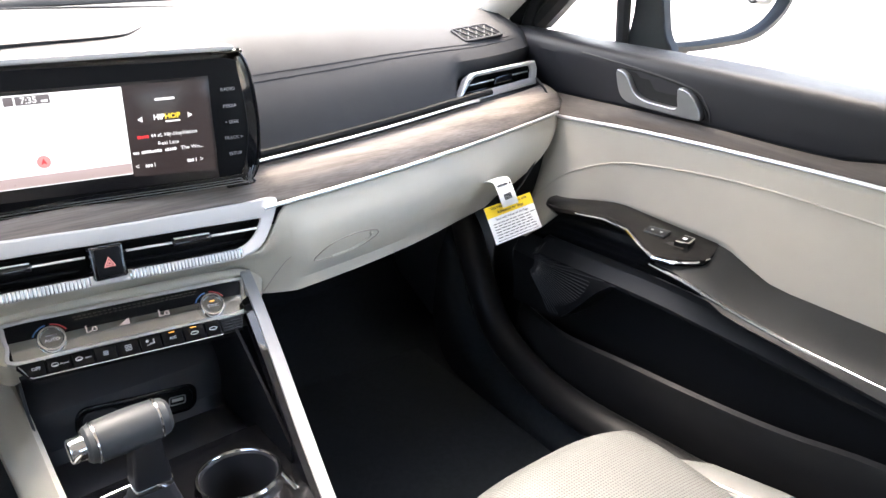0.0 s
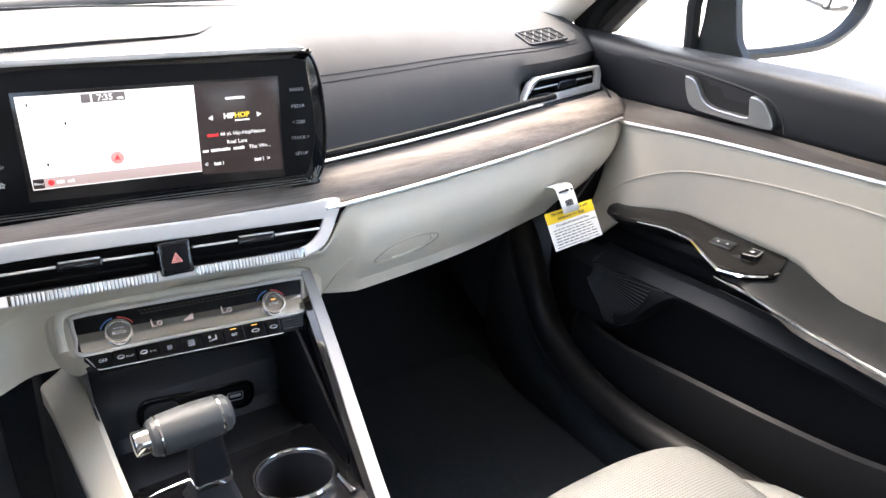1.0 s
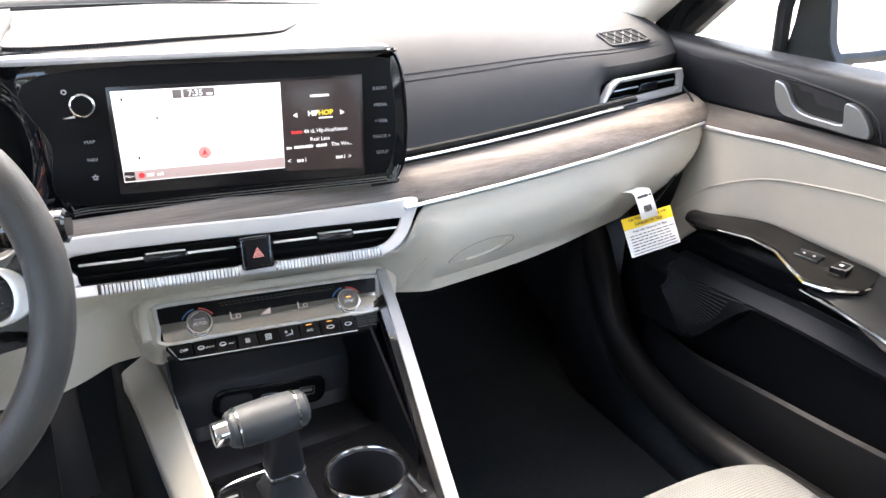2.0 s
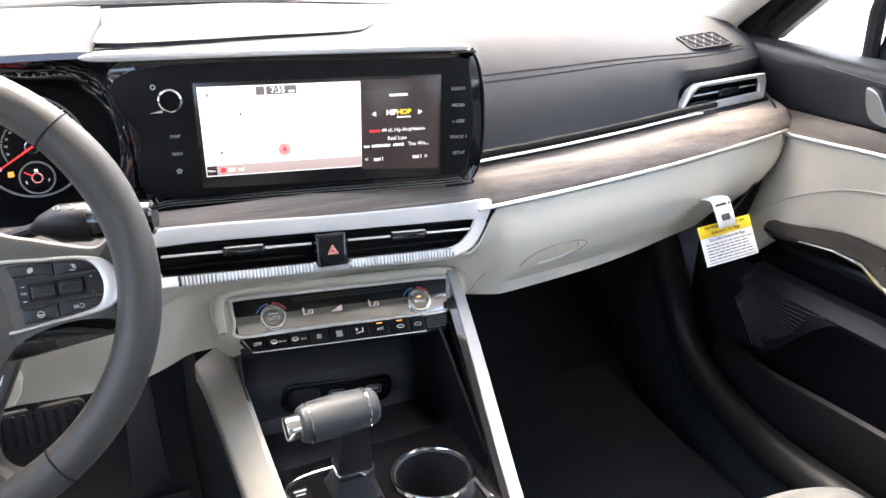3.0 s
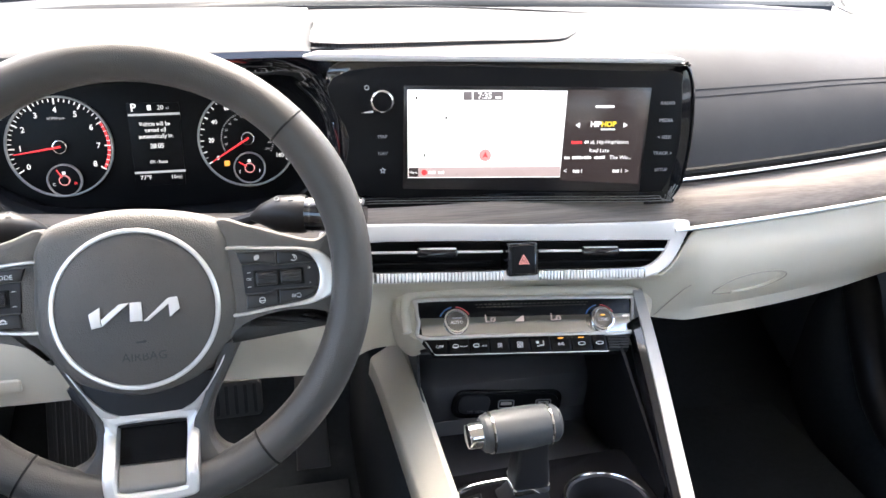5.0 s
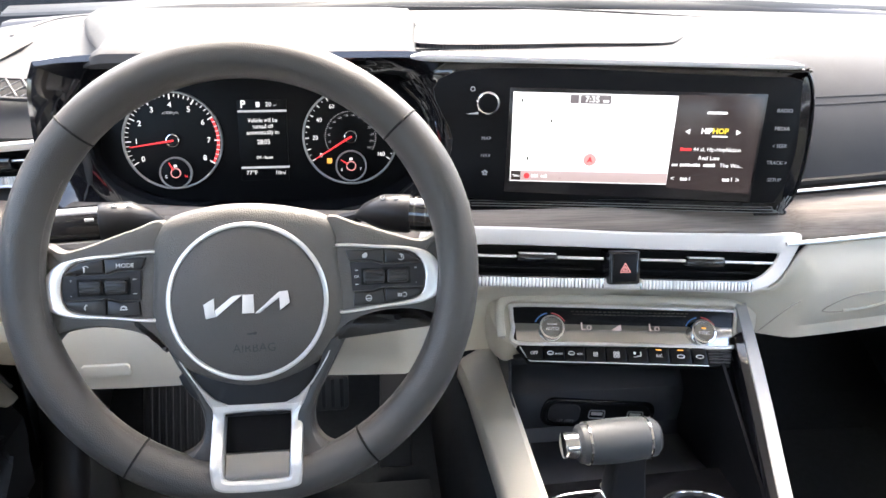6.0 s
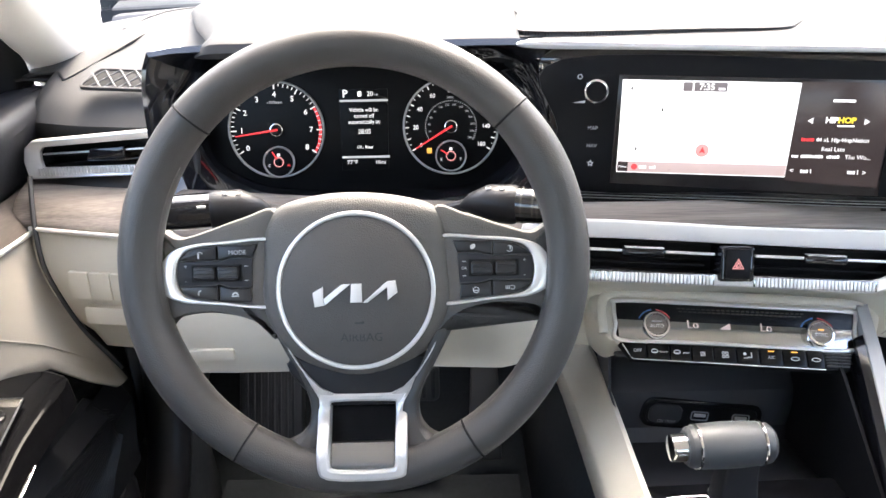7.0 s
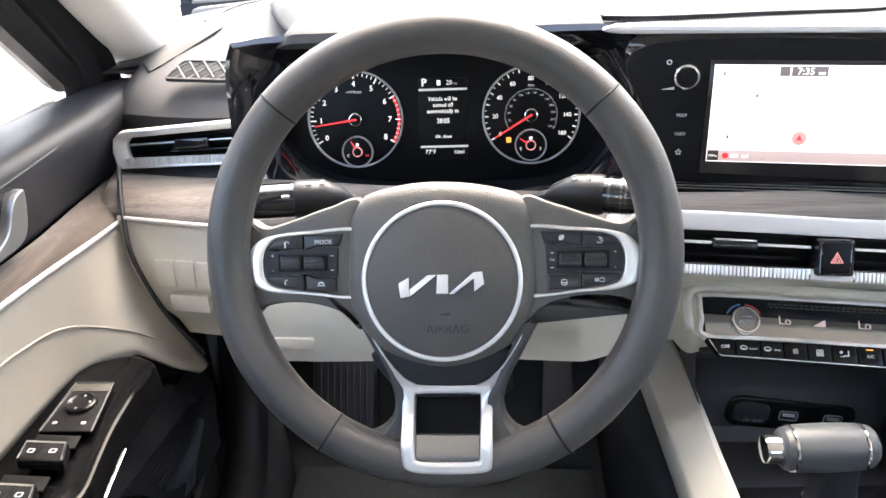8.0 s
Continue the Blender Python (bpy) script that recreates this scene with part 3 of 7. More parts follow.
# centre vents
VT = basis((0.0, 0.710, 0.523), (1, -0.01, -0.03), (0, 0.342, 0.94))
vent_out = [(-0.1897, 0.0376), (0.0321, 0.0323), (0.1529, 0.0309), (0.1893, 0.0318), (0.1985, 0.0256), (0.1898, 0.0065), (0.1793, -0.0113), (0.1679, -0.0225), (0.1501, -0.0294), (0.1252, -0.0317), (-0.0026, -0.0262), (-0.1557, -0.0216), (-0.1854, -0.0188), (-0.1931, 0.0009)]
vent_in = [(-0.1678, 0.0203), (0.0305, 0.0146), (0.1403, 0.0108), (0.1682, 0.0099), (0.174, 0.0084), (0.1686, -0.002), (0.1617, -0.0095), (0.154, -0.0151), (0.1446, -0.0183), (0.1267, -0.0192), (-0.0018, -0.0152), (-0.1555, -0.0102), (-0.1664, -0.0085), (-0.1682, 0.0009)]
vo = smooth_poly(vent_out, 5)
vi = smooth_poly(vent_in, 5)
centre_vent = part("centre_vent", surround(vo, vi, -0.006, 0.002, VT, 0.0022, 0.0005), M_BAND, dashboard, "wide silver-framed centre air vents")
part("vent_recess", plate(inset(vi, -0.004), -0.05, -0.03, VT, 0.0003), M_DEEP, centre_vent)
part("vent_tunnel", surround(inset(vi, -0.003), inset(vi, 0.0004), -0.034, -0.004, VT, 0.0003), M_DEEP, centre_vent)


def vline(u):
    return 0.0042 - 0.034 * u


for a, b in ((-0.166, -0.016), (0.024, 0.168)):
    sl = basis(VT @ V(0, vline(0), 0), VT.to_3x3() @ V(1, -0.034, 0), VT.to_3x3() @ V(0, 1, 0))
    part("blade", block(sl, (a, b), (-0.0012, 0.0014), (-0.018, -0.002), 0.0008), M_DEEP, centre_vent)
    part("blade_edge", block(sl, (a, b), (-0.0006, 0.0020), (-0.004, 0.0), 0.0007), M_SILVER, centre_vent)
    part("blade", block(sl, (a, b - 0.006), (-0.0125, -0.0105), (-0.024, -0.010), 0.0006), M_DEEP, centre_vent)
    part("blade", block(sl, (a, b - 0.002), (0.0080, 0.0095), (-0.026, -0.012), 0.0006), M_DEEP, centre_vent)
    c = -0.086 if a < 0 else 0.093
    tab = part("tab", block(sl, (c - 0.0215, c + 0.0215), (-0.0045, 0.0045), (-0.012, 0.003), 0.003), M_PIANO, centre_vent, "gloss black vent tab")
    part("tab_edge", block(sl, (c - 0.019, c + 0.019), (0.0035, 0.0052), (-0.004, 0.0035), 0.0007), M_SILVER, tab)
for a, b in (((-0.153, -0.0154), (-0.0165, -0.0196)), ((0.0220, -0.0210), (0.1440, -0.0249))):
    part("lip_bed", plate([(a[0], a[1] - 0.0050), (b[0], b[1] - 0.0050), (b[0], b[1] + 0.0050), (a[0], a[1] + 0.0050)], -0.002, 0.0024, VT, 0.0003), M_SMOKE, centre_vent)
part("ribbed_lip", ridges(VT, (-0.1506, -0.0155), (-0.018, -0.0197), -0.0046, 0.0046, 0.0014, 0.0030, 36), M_SILVER, centre_vent, "ribbed bright lower lip")
part("ribbed_lip", ridges(VT, (0.0235, -0.0211), (0.1418, -0.0248), -0.0046, 0.0046, 0.0014, 0.0030, 32), M_SILVER, centre_vent, "ribbed bright lower lip")
hz = part("hazard_button", plate(rrect(0.0036, -0.0034, 0.0335, 0.0350, 0.003), -0.02, 0.008, VT, 0.003), M_PIANO, centre_vent, "gloss black hazard button with a red triangle")
part("button_face", plate(rrect(0.0036, -0.003, 0.025, 0.029, 0.002), 0.006, 0.0092, VT, 0.001), M_MATTE, hz)
tri = [(0.0036 - 0.0058, -0.0078), (0.0036 + 0.0058, -0.0078), (0.0036, 0.0024)]
tri3 = [tuple(Vector(tri[i]).lerp(Vector(tri[(i + 1) % 3]), j / 4)) for i in range(3) for j in range(4)]
tin = [tuple(Vector((0.0036, -0.0044)).lerp(Vector(p), 0.78)) for p in tri3]
part("triangle", surround(tri3, tin, 0.009, 0.0096, VT, 0.0001), M_GLOWPINK, hz)
tin2 = [tuple(Vector((0.0036, -0.0044)).lerp(Vector(p), 0.52)) for p in tri3]
part("triangle", surround(tin2, [tuple(Vector((0.0036, -0.0044)).lerp(Vector(p), 0.30)) for p in tri3], 0.009, 0.0096, VT, 0.0001), M_GLOWPINK, hz)

# glove box pull and seam
hp = smooth_poly([(0.240, 0.66), (0.275, 0.70), (0.315, 0.68), (0.340, 0.60), (0.335, 0.53), (0.300, 0.49), (0.262, 0.53)], 6)
ring_out = [low_row(a, b) + V(0, 0.0002, 0) for a, b in hp]
# darker beige tube draws the shade in the groove round the pull
part("glove_box_pull", tube(ring_out, 0.0010, 6, True), M_BEIGED, dashboard, "cream glove box pull, its recess shade drawn as a darker outline")
part("pull_lip", tube([low_row(a, b) + V(0, 0.0006, 0) for a, b in inset(hp, 0.012)][4:24], 0.0022, 8), M_BEIGE, dashboard)
# dark gaps where the dash ends meet the doors
part("end_gap", tube([V(*p) for p in smooth_poly([(-0.7169, 0.8097, 0.5887), (-0.7111, 0.7893, 0.5634), (-0.7039, 0.7695, 0.5374), (-0.698, 0.7583, 0.5082), (-0.6901, 0.7589, 0.4728), (-0.6743, 0.7579, 0.4332), (-0.6535, 0.7579, 0.3996), (-0.6416, 0.7579, 0.3808)], 5, closed=False)], 0.0026, 8), M_SEAL, dashboard)
part("end_gap", tube([V(*p) for p in smooth_poly([(0.7080, 0.8270, 0.6030), (0.7145, 0.8115, 0.5875), (0.7150, 0.7980, 0.5655), (0.6995, 0.7790, 0.5485), (0.6817, 0.7677, 0.5235), (0.6599, 0.7667, 0.4889), (0.6371, 0.7667, 0.4592), (0.6163, 0.7667, 0.4403)], 5, closed=False)], 0.0018, 8), M_SEAL, dashboard)
part("seam", tube([V(0.172, 0.716, 0.430), V(0.185, 0.708, 0.452), V(0.198, 0.704, 0.468), V(0.206, 0.704, 0.472)], 0.0007, 6), M_BEIGED, dashboard)
# switch bank and knee cover, driver's side
KB = basis((-0.645, 0.752, 0.486), (1, -0.16, 0.0), (0, 0.06, 0.99))
for k in range(4):
    part("blank_switch", plate(rrect(-0.020 + 0.024 * k, 0.0, 0.0225, 0.031, 0.002), -0.02, 0.0005, KB, 0.0004), M_BEIGE, dashboard)
part("release_lever", plate(rrect(0.004, -0.034, 0.046, 0.020, 0.003), -0.02, 0.0006, KB, 0.0005), M_BEIGE, dashboard)
KP = basis((-0.45, 0.706, 0.440), (1, 0.0, 0.0), (0, 0.02, 0.99))
kp = smooth_poly([(-0.115, -0.028), (0.10, -0.030), (0.135, -0.024), (0.14, 0.010), (0.10, 0.045), (-0.09, 0.045), (-0.125, 0.015)], 6)
part("knee_cover", plate(kp, -0.03, 0.004, KP, 0.003), M_BEIGE, dashboard, "cream knee cover under the wheel")
part("knee_slot", plate(rrect(-0.069, -0.008, 0.047, 0.014, 0.004), 0.002, 0.0075, KP, 0.002), M_BEIGE, dashboard)

# ---- display ----
SC = basis((0.0145, 0.748, 0.641), (0.989, -0.148, 0), (0.0142, 0.0948, 0.9954))
display = thing("infotainment_display", SC @ V(0, -0.07, 0), "wide black touch display showing a white map", "display")
bez = smooth_poly([(-0.190, 0.0745), (0.0, 0.0735), (0.150, 0.0730), (0.163, 0.0700), (0.1715, 0.045), (0.1745, -0.005), (0.1705, -0.045), (0.161, -0.066), (0.148, -0.0725), (0.0, -0.0725), (-0.150, -0.0725), (-0.178, -0.0720), (-0.188, -0.040), (-0.192, 0.02)], 6)
part("bezel", plate(bez, -0.045, 0.0, SC, 0.004), M_PIANO, display, "gloss black bezel with a rounded end")
mp = smooth_poly([(-0.181, 0.0665), (0.10, 0.0672), (0.152, 0.0655), (0.158, 0.052), (0.1625, 0.0), (0.158, -0.035), (0.150, -0.056), (0.135, -0.0605), (0.0, -0.0600), (-0.172, -0.0605), (-0.183, 0.0)], 6)
part("fascia", plate(mp, -0.004, 0.0022, SC, 0.0012), M_MATTE, display, "matte black fascia with touch keys")
gl = [(-0.1268, 0.0525), (0.1262, 0.0505), (0.1240, -0.0592), (-0.1288, -0.0540)]
part("screen_glass", plate(gl, 0.0, 0.0030, SC, 0.0004), M_SCREEN, display, "dark screen glass")
part("map_area", plate([(-0.1232, 0.0482), (0.0392, 0.0472), (0.0366, -0.0428), (-0.1232, -0.0423)], 0.0020, 0.0034, SC, 0.0001), M_MAP, display, "bright white map")
part("media_area", plate([(0.0394, 0.0484), (0.1232, 0.0476), (0.1215, -0.0505), (0.0368, -0.0462)], 0.0020, 0.0033, SC, 0.0001), M_SIDE, display)
part("map_bar", plate([(-0.1225, -0.0312), (0.0366, -0.0312), (0.0364, -0.0418), (-0.1228, -0.0414)], 0.0030, 0.0036, SC, 0.00005), M_BAR, display)
part("map_key", plate([(-0.1222, -0.0316), (-0.1125, -0.0316), (-0.1125, -0.0412), (-0.1222, -0.0410)], 0.0030, 0.0038, SC, 0.00005), M_SIDE, display)
part("clock_plate", plate(rrect(-0.0416, 0.0422, 0.0300, 0.0085, 0.0005), 0.0030, 0.0037, SC, 0.00005), M_PLATE, display)
part("clock_plate", plate(rrect(-0.0625, 0.0422, 0.0085, 0.0085, 0.0005), 0.0030, 0.0037, SC, 0.00005), M_PLATE, display)
part("map_marker", plate(circle(-0.0431, -0.0187, 0.0063, 24), 0.0030, 0.0037, SC, 0.00005), M_GLOWPINK, display)
part("map_marker", plate([(-0.0431, -0.0150), (-0.0402, -0.0215), (-0.0431, -0.0200), (-0.0460, -0.0215)], 0.0030, 0.0039, SC, 0.00005), M_GLOWR, display)
lettering("7:35", 0.0085, SC, -0.0450, 0.0420, 0.0039, M_GLOWW, display, bold=0.02)
part("print_bar", plate(rrect(-0.0315, 0.0405, 0.006, 0.0022, 0.0003), 0.0030, 0.0040, SC, 0.00005), M_GLOWW, display)
lettering("Menu", 0.0036, SC, -0.1174, -0.0364, 0.0039, M_GLOWW, display)
part("bar_icon", plate(circle(-0.1062, -0.0364, 0.0030, 16), 0.0030, 0.0039, SC, 0.00005), M_GLOWR, display)
part("print_bar", blocks(-0.1015, -0.0855, -0.0364, 0.0034, 0.0030, 0.0039, SC, 5), M_GLOWW, display)
for u, v in ((-0.1140, 0.0400), (-0.0840, 0.0200), (-0.1060, -0.0185)):
    part("map_mark", plate(rrect(u, v, 0.0016, 0.0032, 0.0004), 0.0030, 0.0037, SC, 0.00005), M_SIDE, display)
part("logo_bar", plate(rrect(0.0790, 0.0312, 0.020, 0.0026, 0.001), 0.0030, 0.0038, SC, 0.00005), M_GLOWW, display)
lettering("HIP", 0.0076, SC, 0.0708, 0.0130, 0.0038, M_GLOWW, display, bold=0.04)
lettering("HOP", 0.0076, SC, 0.0842, 0.0130, 0.0038, M_GLOWY, display, bold=0.04)
part("logo_bar", plate(rrect(0.0840, 0.0078, 0.015, 0.0016, 0.0003), 0.0030, 0.0038, SC, 0.00005), M_GLOWW, display)
for u, d in ((0.0520, -1), (0.1020, 1)):
    part("arrow", plate([(u - 0.0022 * d, 0.0150), (u + 0.0026 * d, 0.0122), (u - 0.0022 * d, 0.0094)], 0.0030, 0.0038, SC, 0.00005), M_GLOWW, display)
part("print_bar", blocks(0.0465, 0.0575, -0.0055, 0.0036, 0.0030, 0.0038, SC, 1), M_GLOWR, display)
lettering("44 xL Hip-HopNation", 0.0057, SC, 0.0832, -0.0056, 0.0038, M_GLOWW, display, bold=0.005, squeeze=0.93)
lettering("Real Late", 0.0057, SC, 0.0762, -0.0144, 0.0038, M_GLOWW, display, bold=0.005)
part("print_bar", blocks(0.0400, 0.0860, -0.0216, 0.0033, 0.0030, 0.0038, SC, 3), M_GLOWW, display)
lettering("The Wo...", 0.0057, SC, 0.0995, -0.0218, 0.0038, M_GLOWW, display, bold=0.005)
lettering("<", 0.0070, SC, 0.0418, -0.0360, 0.0038, M_GLOWW, display, bold=0.005)
lettering(">", 0.0070, SC, 0.1075, -0.0365, 0.0038, M_GLOWW, display, bold=0.005)
for u in (0.0520, 0.0945):
    part("print_bar", blocks(u - 0.0052, u + 0.0052, -0.0362, 0.0036, 0.0030, 0.0038, SC, 2), M_GLOWW, display)
    lettering("1", 0.0062, SC, u + 0.0072, -0.0362, 0.0038, M_GLOWW, display, bold=0.005)
for s, v in (("RADIO", 0.0345), ("MEDIA", 0.0167), ("< SEEK", -0.0008), ("TRACK >", -0.0179), ("SETUP", -0.0356)):
    lettering(s, 0.0050, SC, 0.1448, v, 0.0026, M_DIMPRINT, display)
for s, v in (("MAP", 0.0008), ("NAV", -0.0168)):
    lettering(s, 0.0050, SC, -0.1487, v, 0.0026, M_DIMPRINT, display)
star = [(-0.149 + r * math.sin(2 * math.pi * k / 10), -0.0345 + r * math.cos(2 * math.pi * k / 10)) for k in range(10) for r in ((0.0036, 0.0016)[k % 2],)]
part("star_key", surround(star, inset(star, 0.0006), 0.002, 0.0027, SC, 0.00005), M_PRINT, display)
knob = part("volume_knob", lathe([(0.0118, 0.0), (0.0118, 0.016), (0.0112, 0.0175), (0.0095, 0.018)], SC, 40, -0.1481, 0.0385), M_CHROME, display, "round volume knob with a bright rim")
part("knob_face", lathe([(0.0094, 0.012), (0.0094, 0.0184), (0.0088, 0.0188)], SC, 40, -0.1481, 0.0385), M_MATTE, knob)
part("power_mark", surround(circle(-0.1635, 0.0500, 0.0024, 20), circle(-0.1635, 0.0500, 0.0017, 20), 0.002, 0.0027, SC, 0.00005), M_PRINT, display)
part("volume_mark", plate([(-0.1690, 0.0250), (-0.1575, 0.0250), (-0.1575, 0.0275)], 0.001, 0.0027, SC, 0.00005), M_PRINT, display)
for d in (0.0022, 0.0050, 0.0078):
    line = [p for p in inset(bez, d) if p[1] < -0.052 and p[0] > -0.176]
    line.sort(key=lambda p: p[0])
    part("bright_line", tube([SC @ V(p[0], p[1], 0.0003) for p in line], 0.0006, 6), M_DOORPULL, display, "fine bright line under the screen")
edge_run = [p for p in bez if p[0] > 0.120]
part("edge_strip", tube([SC @ V(p[0], p[1], -0.0005) for p in edge_run], 0.0016, 8), M_PIANO, display, "gloss rim round the rounded end")
part("top_strip", plate(smooth_poly([(-0.212, 0.0828), (-0.1, 0.0820), (0.0, 0.0812), (0.1, 0.0803), (0.148, 0.0796), (0.157, 0.0770), (0.148, 0.0742), (0.1, 0.0746), (0.0, 0.0752), (-0.1, 0.0756), (-0.212, 0.0760)], 5), -0.03, 0.0030, SC, 0.0012), M_SATIN, display, "satin silver strip along the top")

# ---- instrument cluster ----
CL = basis((-0.366, 0.868, 0.618), (1, 0, 0), (0, 0.2, 0.98))
cluster = thing("instrument_cluster", CL @ V(0, -0.07, 0), "analogue instrument cluster with two round gauges, lit", "instrument cluster")
face = smooth_poly([(-0.176, 0.005), (-0.168, -0.034), (-0.128, -0.060), (-0.088, -0.069), (0.0, -0.073), (0.108, -0.070), (0.150, -0.052), (0.167, -0.030), (0.174, 0.010), (0.150, 0.050), (0.10, 0.065), (0.0, 0.070), (-0.10, 0.066), (-0.152, 0.045)], 5)
part("face", plate(face, -0.02, -0.001, CL, 0.0005), M_FACE, cluster, "black gauge face")
# shroud from the face out to the bezel edge
shroud_out = smooth_poly([(-0.214, 0.0), (-0.209, -0.050), (-0.175, -0.074), (-0.09, -0.085), (0.0, -0.088), (0.10, -0.086), (0.165, -0.076), (0.190, -0.050), (0.194, 0.0), (0.193, 0.060), (0.180, 0.086), (0.0, 0.087), (-0.18, 0.086), (-0.212, 0.070)], 6)
so, fa = star_out(shroud_out, (0.0, -0.004), 96), star_out(face, (0.0, -0.004), 96)


def lip(u):
    return 0.074 + 0.05 * u


rows = [[CL @ V(p[0], p[1], lip(p[0]) - 0.020) for p in so], [CL @ V(p[0], p[1], lip(p[0])) for p in so], [CL @ V(p[0], p[1], lip(p[0]) + 0.002) for p in inset(so, 0.003)]]
for t in (0.12, 0.3, 0.5, 0.7, 0.88, 1.0):
    rows.append([CL @ V(lerp(a[0], b[0], t ** 0.7), lerp(a[1], b[1], t ** 0.7), lerp(lip(a[0]), 0.0, t)) for a, b in zip(inset(so, 0.004), fa)])
part("shroud", loft(rows, True), M_PIANO, cluster, "gloss black shroud round the gauges", solid=0.003)


part("shroud_cap", tube([CL @ V(u, v, lip(u) - 0.004) for u, v in ((-0.2125, 0.050), (-0.2120, 0.074), (-0.204, 0.0835), (-0.186, 0.0868), (-0.150, 0.0872))], [0.0010, 0.0018, 0.0030, 0.0036, 0.0030], 10, flat=0.7), M_SILVER, cluster, "satin silver cap on the shroud's end")


def gauge(c, r, label):
    g = part("gauge", hoop([(r, -0.001), (r, 0.0035), (r - 0.0006, 0.0045), (r - 0.0018, 0.0045), (r - 0.0022, 0.001)], CL, 64, *c), M_SATIN, cluster, label)
    return g


def ticks(g, c, r0, r1, a0, a1, n, wd, material, every=None):
    out = []
    for i in range(n + 1):
        a = radians(lerp(a0, a1, i / n))
        q = r0 if (every is None or i % every == 0) else lerp(r0, r1, 0.45)
        d, s = V(math.cos(a), math.sin(a), 0), V(-math.sin(a), math.cos(a), 0)
        w = wd if (every is None or i % every == 0) else wd * 0.6
        ring = [d * q - s * w, d * r1 - s * w, d * r1 + s * w, d * q + s * w]
        out.append(plate([(c[0] + p.x, c[1] + p.y) for p in ring], 0.001, 0.0026, CL, 0.0001))
    part("scale", join(out), material, g, smooth=False)


def needle(g, c, ang, length, r):
    a = radians(ang)
    d, s = V(math.cos(a), math.sin(a), 0), V(-math.sin(a), math.cos(a), 0)
    ring = [d * (-0.2 * r) - s * 0.0012, d * length - s * 0.0005, d * length + s * 0.0005, d * (-0.2 * r) + s * 0.0012]
    part("needle", plate([(c[0] + p.x, c[1] + p.y) for p in ring], 0.003, 0.0055, CL, 0.0003), M_GLOWR, g, "red needle")
    part("hub", hoop([(r, 0.002), (r, 0.0035), (r * 0.86, 0.0038), (r * 0.8, 0.003)], CL, 28, *c), M_CHROME, g)
    part("hub", lathe([(r * 0.8, 0.002), (r * 0.8, 0.0042), (r * 0.5, 0.0046)], CL, 24, *c), M_DEEP, g)


TC, SP, GR = (-0.0975, -0.0005), (0.0960, -0.0005), 0.0535
tacho = gauge(TC, GR, "rev counter with red needle near one")
ticks(tacho, TC, 0.0445, 0.0505, 211, -31, 40, 0.0006, M_GLOWW, 5)
for n in range(9):
    a = radians(lerp(211, -31, n / 8))
    lettering(str(n), 0.0084, CL, TC[0] + 0.0385 * math.cos(a), TC[1] + 0.0385 * math.sin(a), 0.0022, M_GLOWW, tacho, bold=0.01)
lettering("x1000rpm", 0.0042, CL, TC[0], TC[1] + 0.030, 0.0022, M_GLOWG, tacho)
red = [(TC[0] + rr * math.cos(radians(a)), TC[1] + rr * math.sin(radians(a))) for rr, seq in ((0.0500, range(29, -32, -5)), (0.0475, range(-31, 30, 5))) for a in seq]
part("red_zone", plate(red, 0.001, 0.0024, CL, 0.0001), M_GLOWR, tacho)
needle(tacho, TC, 188, 0.046, 0.0072)
speedo = gauge(SP, GR, "speedometer with red needle at zero")
ticks(speedo, SP, 0.0465, 0.0505, 211, -31, 32, 0.0006, M_GLOWW, 2)
for n in range(0, 161, 20):
    a = radians(lerp(211, -31, n / 160))
    lettering(str(n), 0.0068, CL, SP[0] + 0.0390 * math.cos(a), SP[1] + 0.0390 * math.sin(a), 0.0022, M_GLOWW, speedo, bold=0.01, squeeze=0.9)
ticks(speedo, SP, 0.0275, 0.0288, 211, -31, 52, 0.0003, M_GLOWG)
for n in range(20, 261, 20):
    a = radians(lerp(211, -31, n / 260))
    lettering(str(n), 0.0032, CL, SP[0] + 0.0240 * math.cos(a), SP[1] + 0.0240 * math.sin(a), 0.0022, M_GLOWG, speedo)
lettering("MPH", 0.0034, CL, SP[0], SP[1] + 0.0315, 0.0022, M_GLOWG, speedo)
needle(speedo, SP, 211, 0.046, 0.0072)
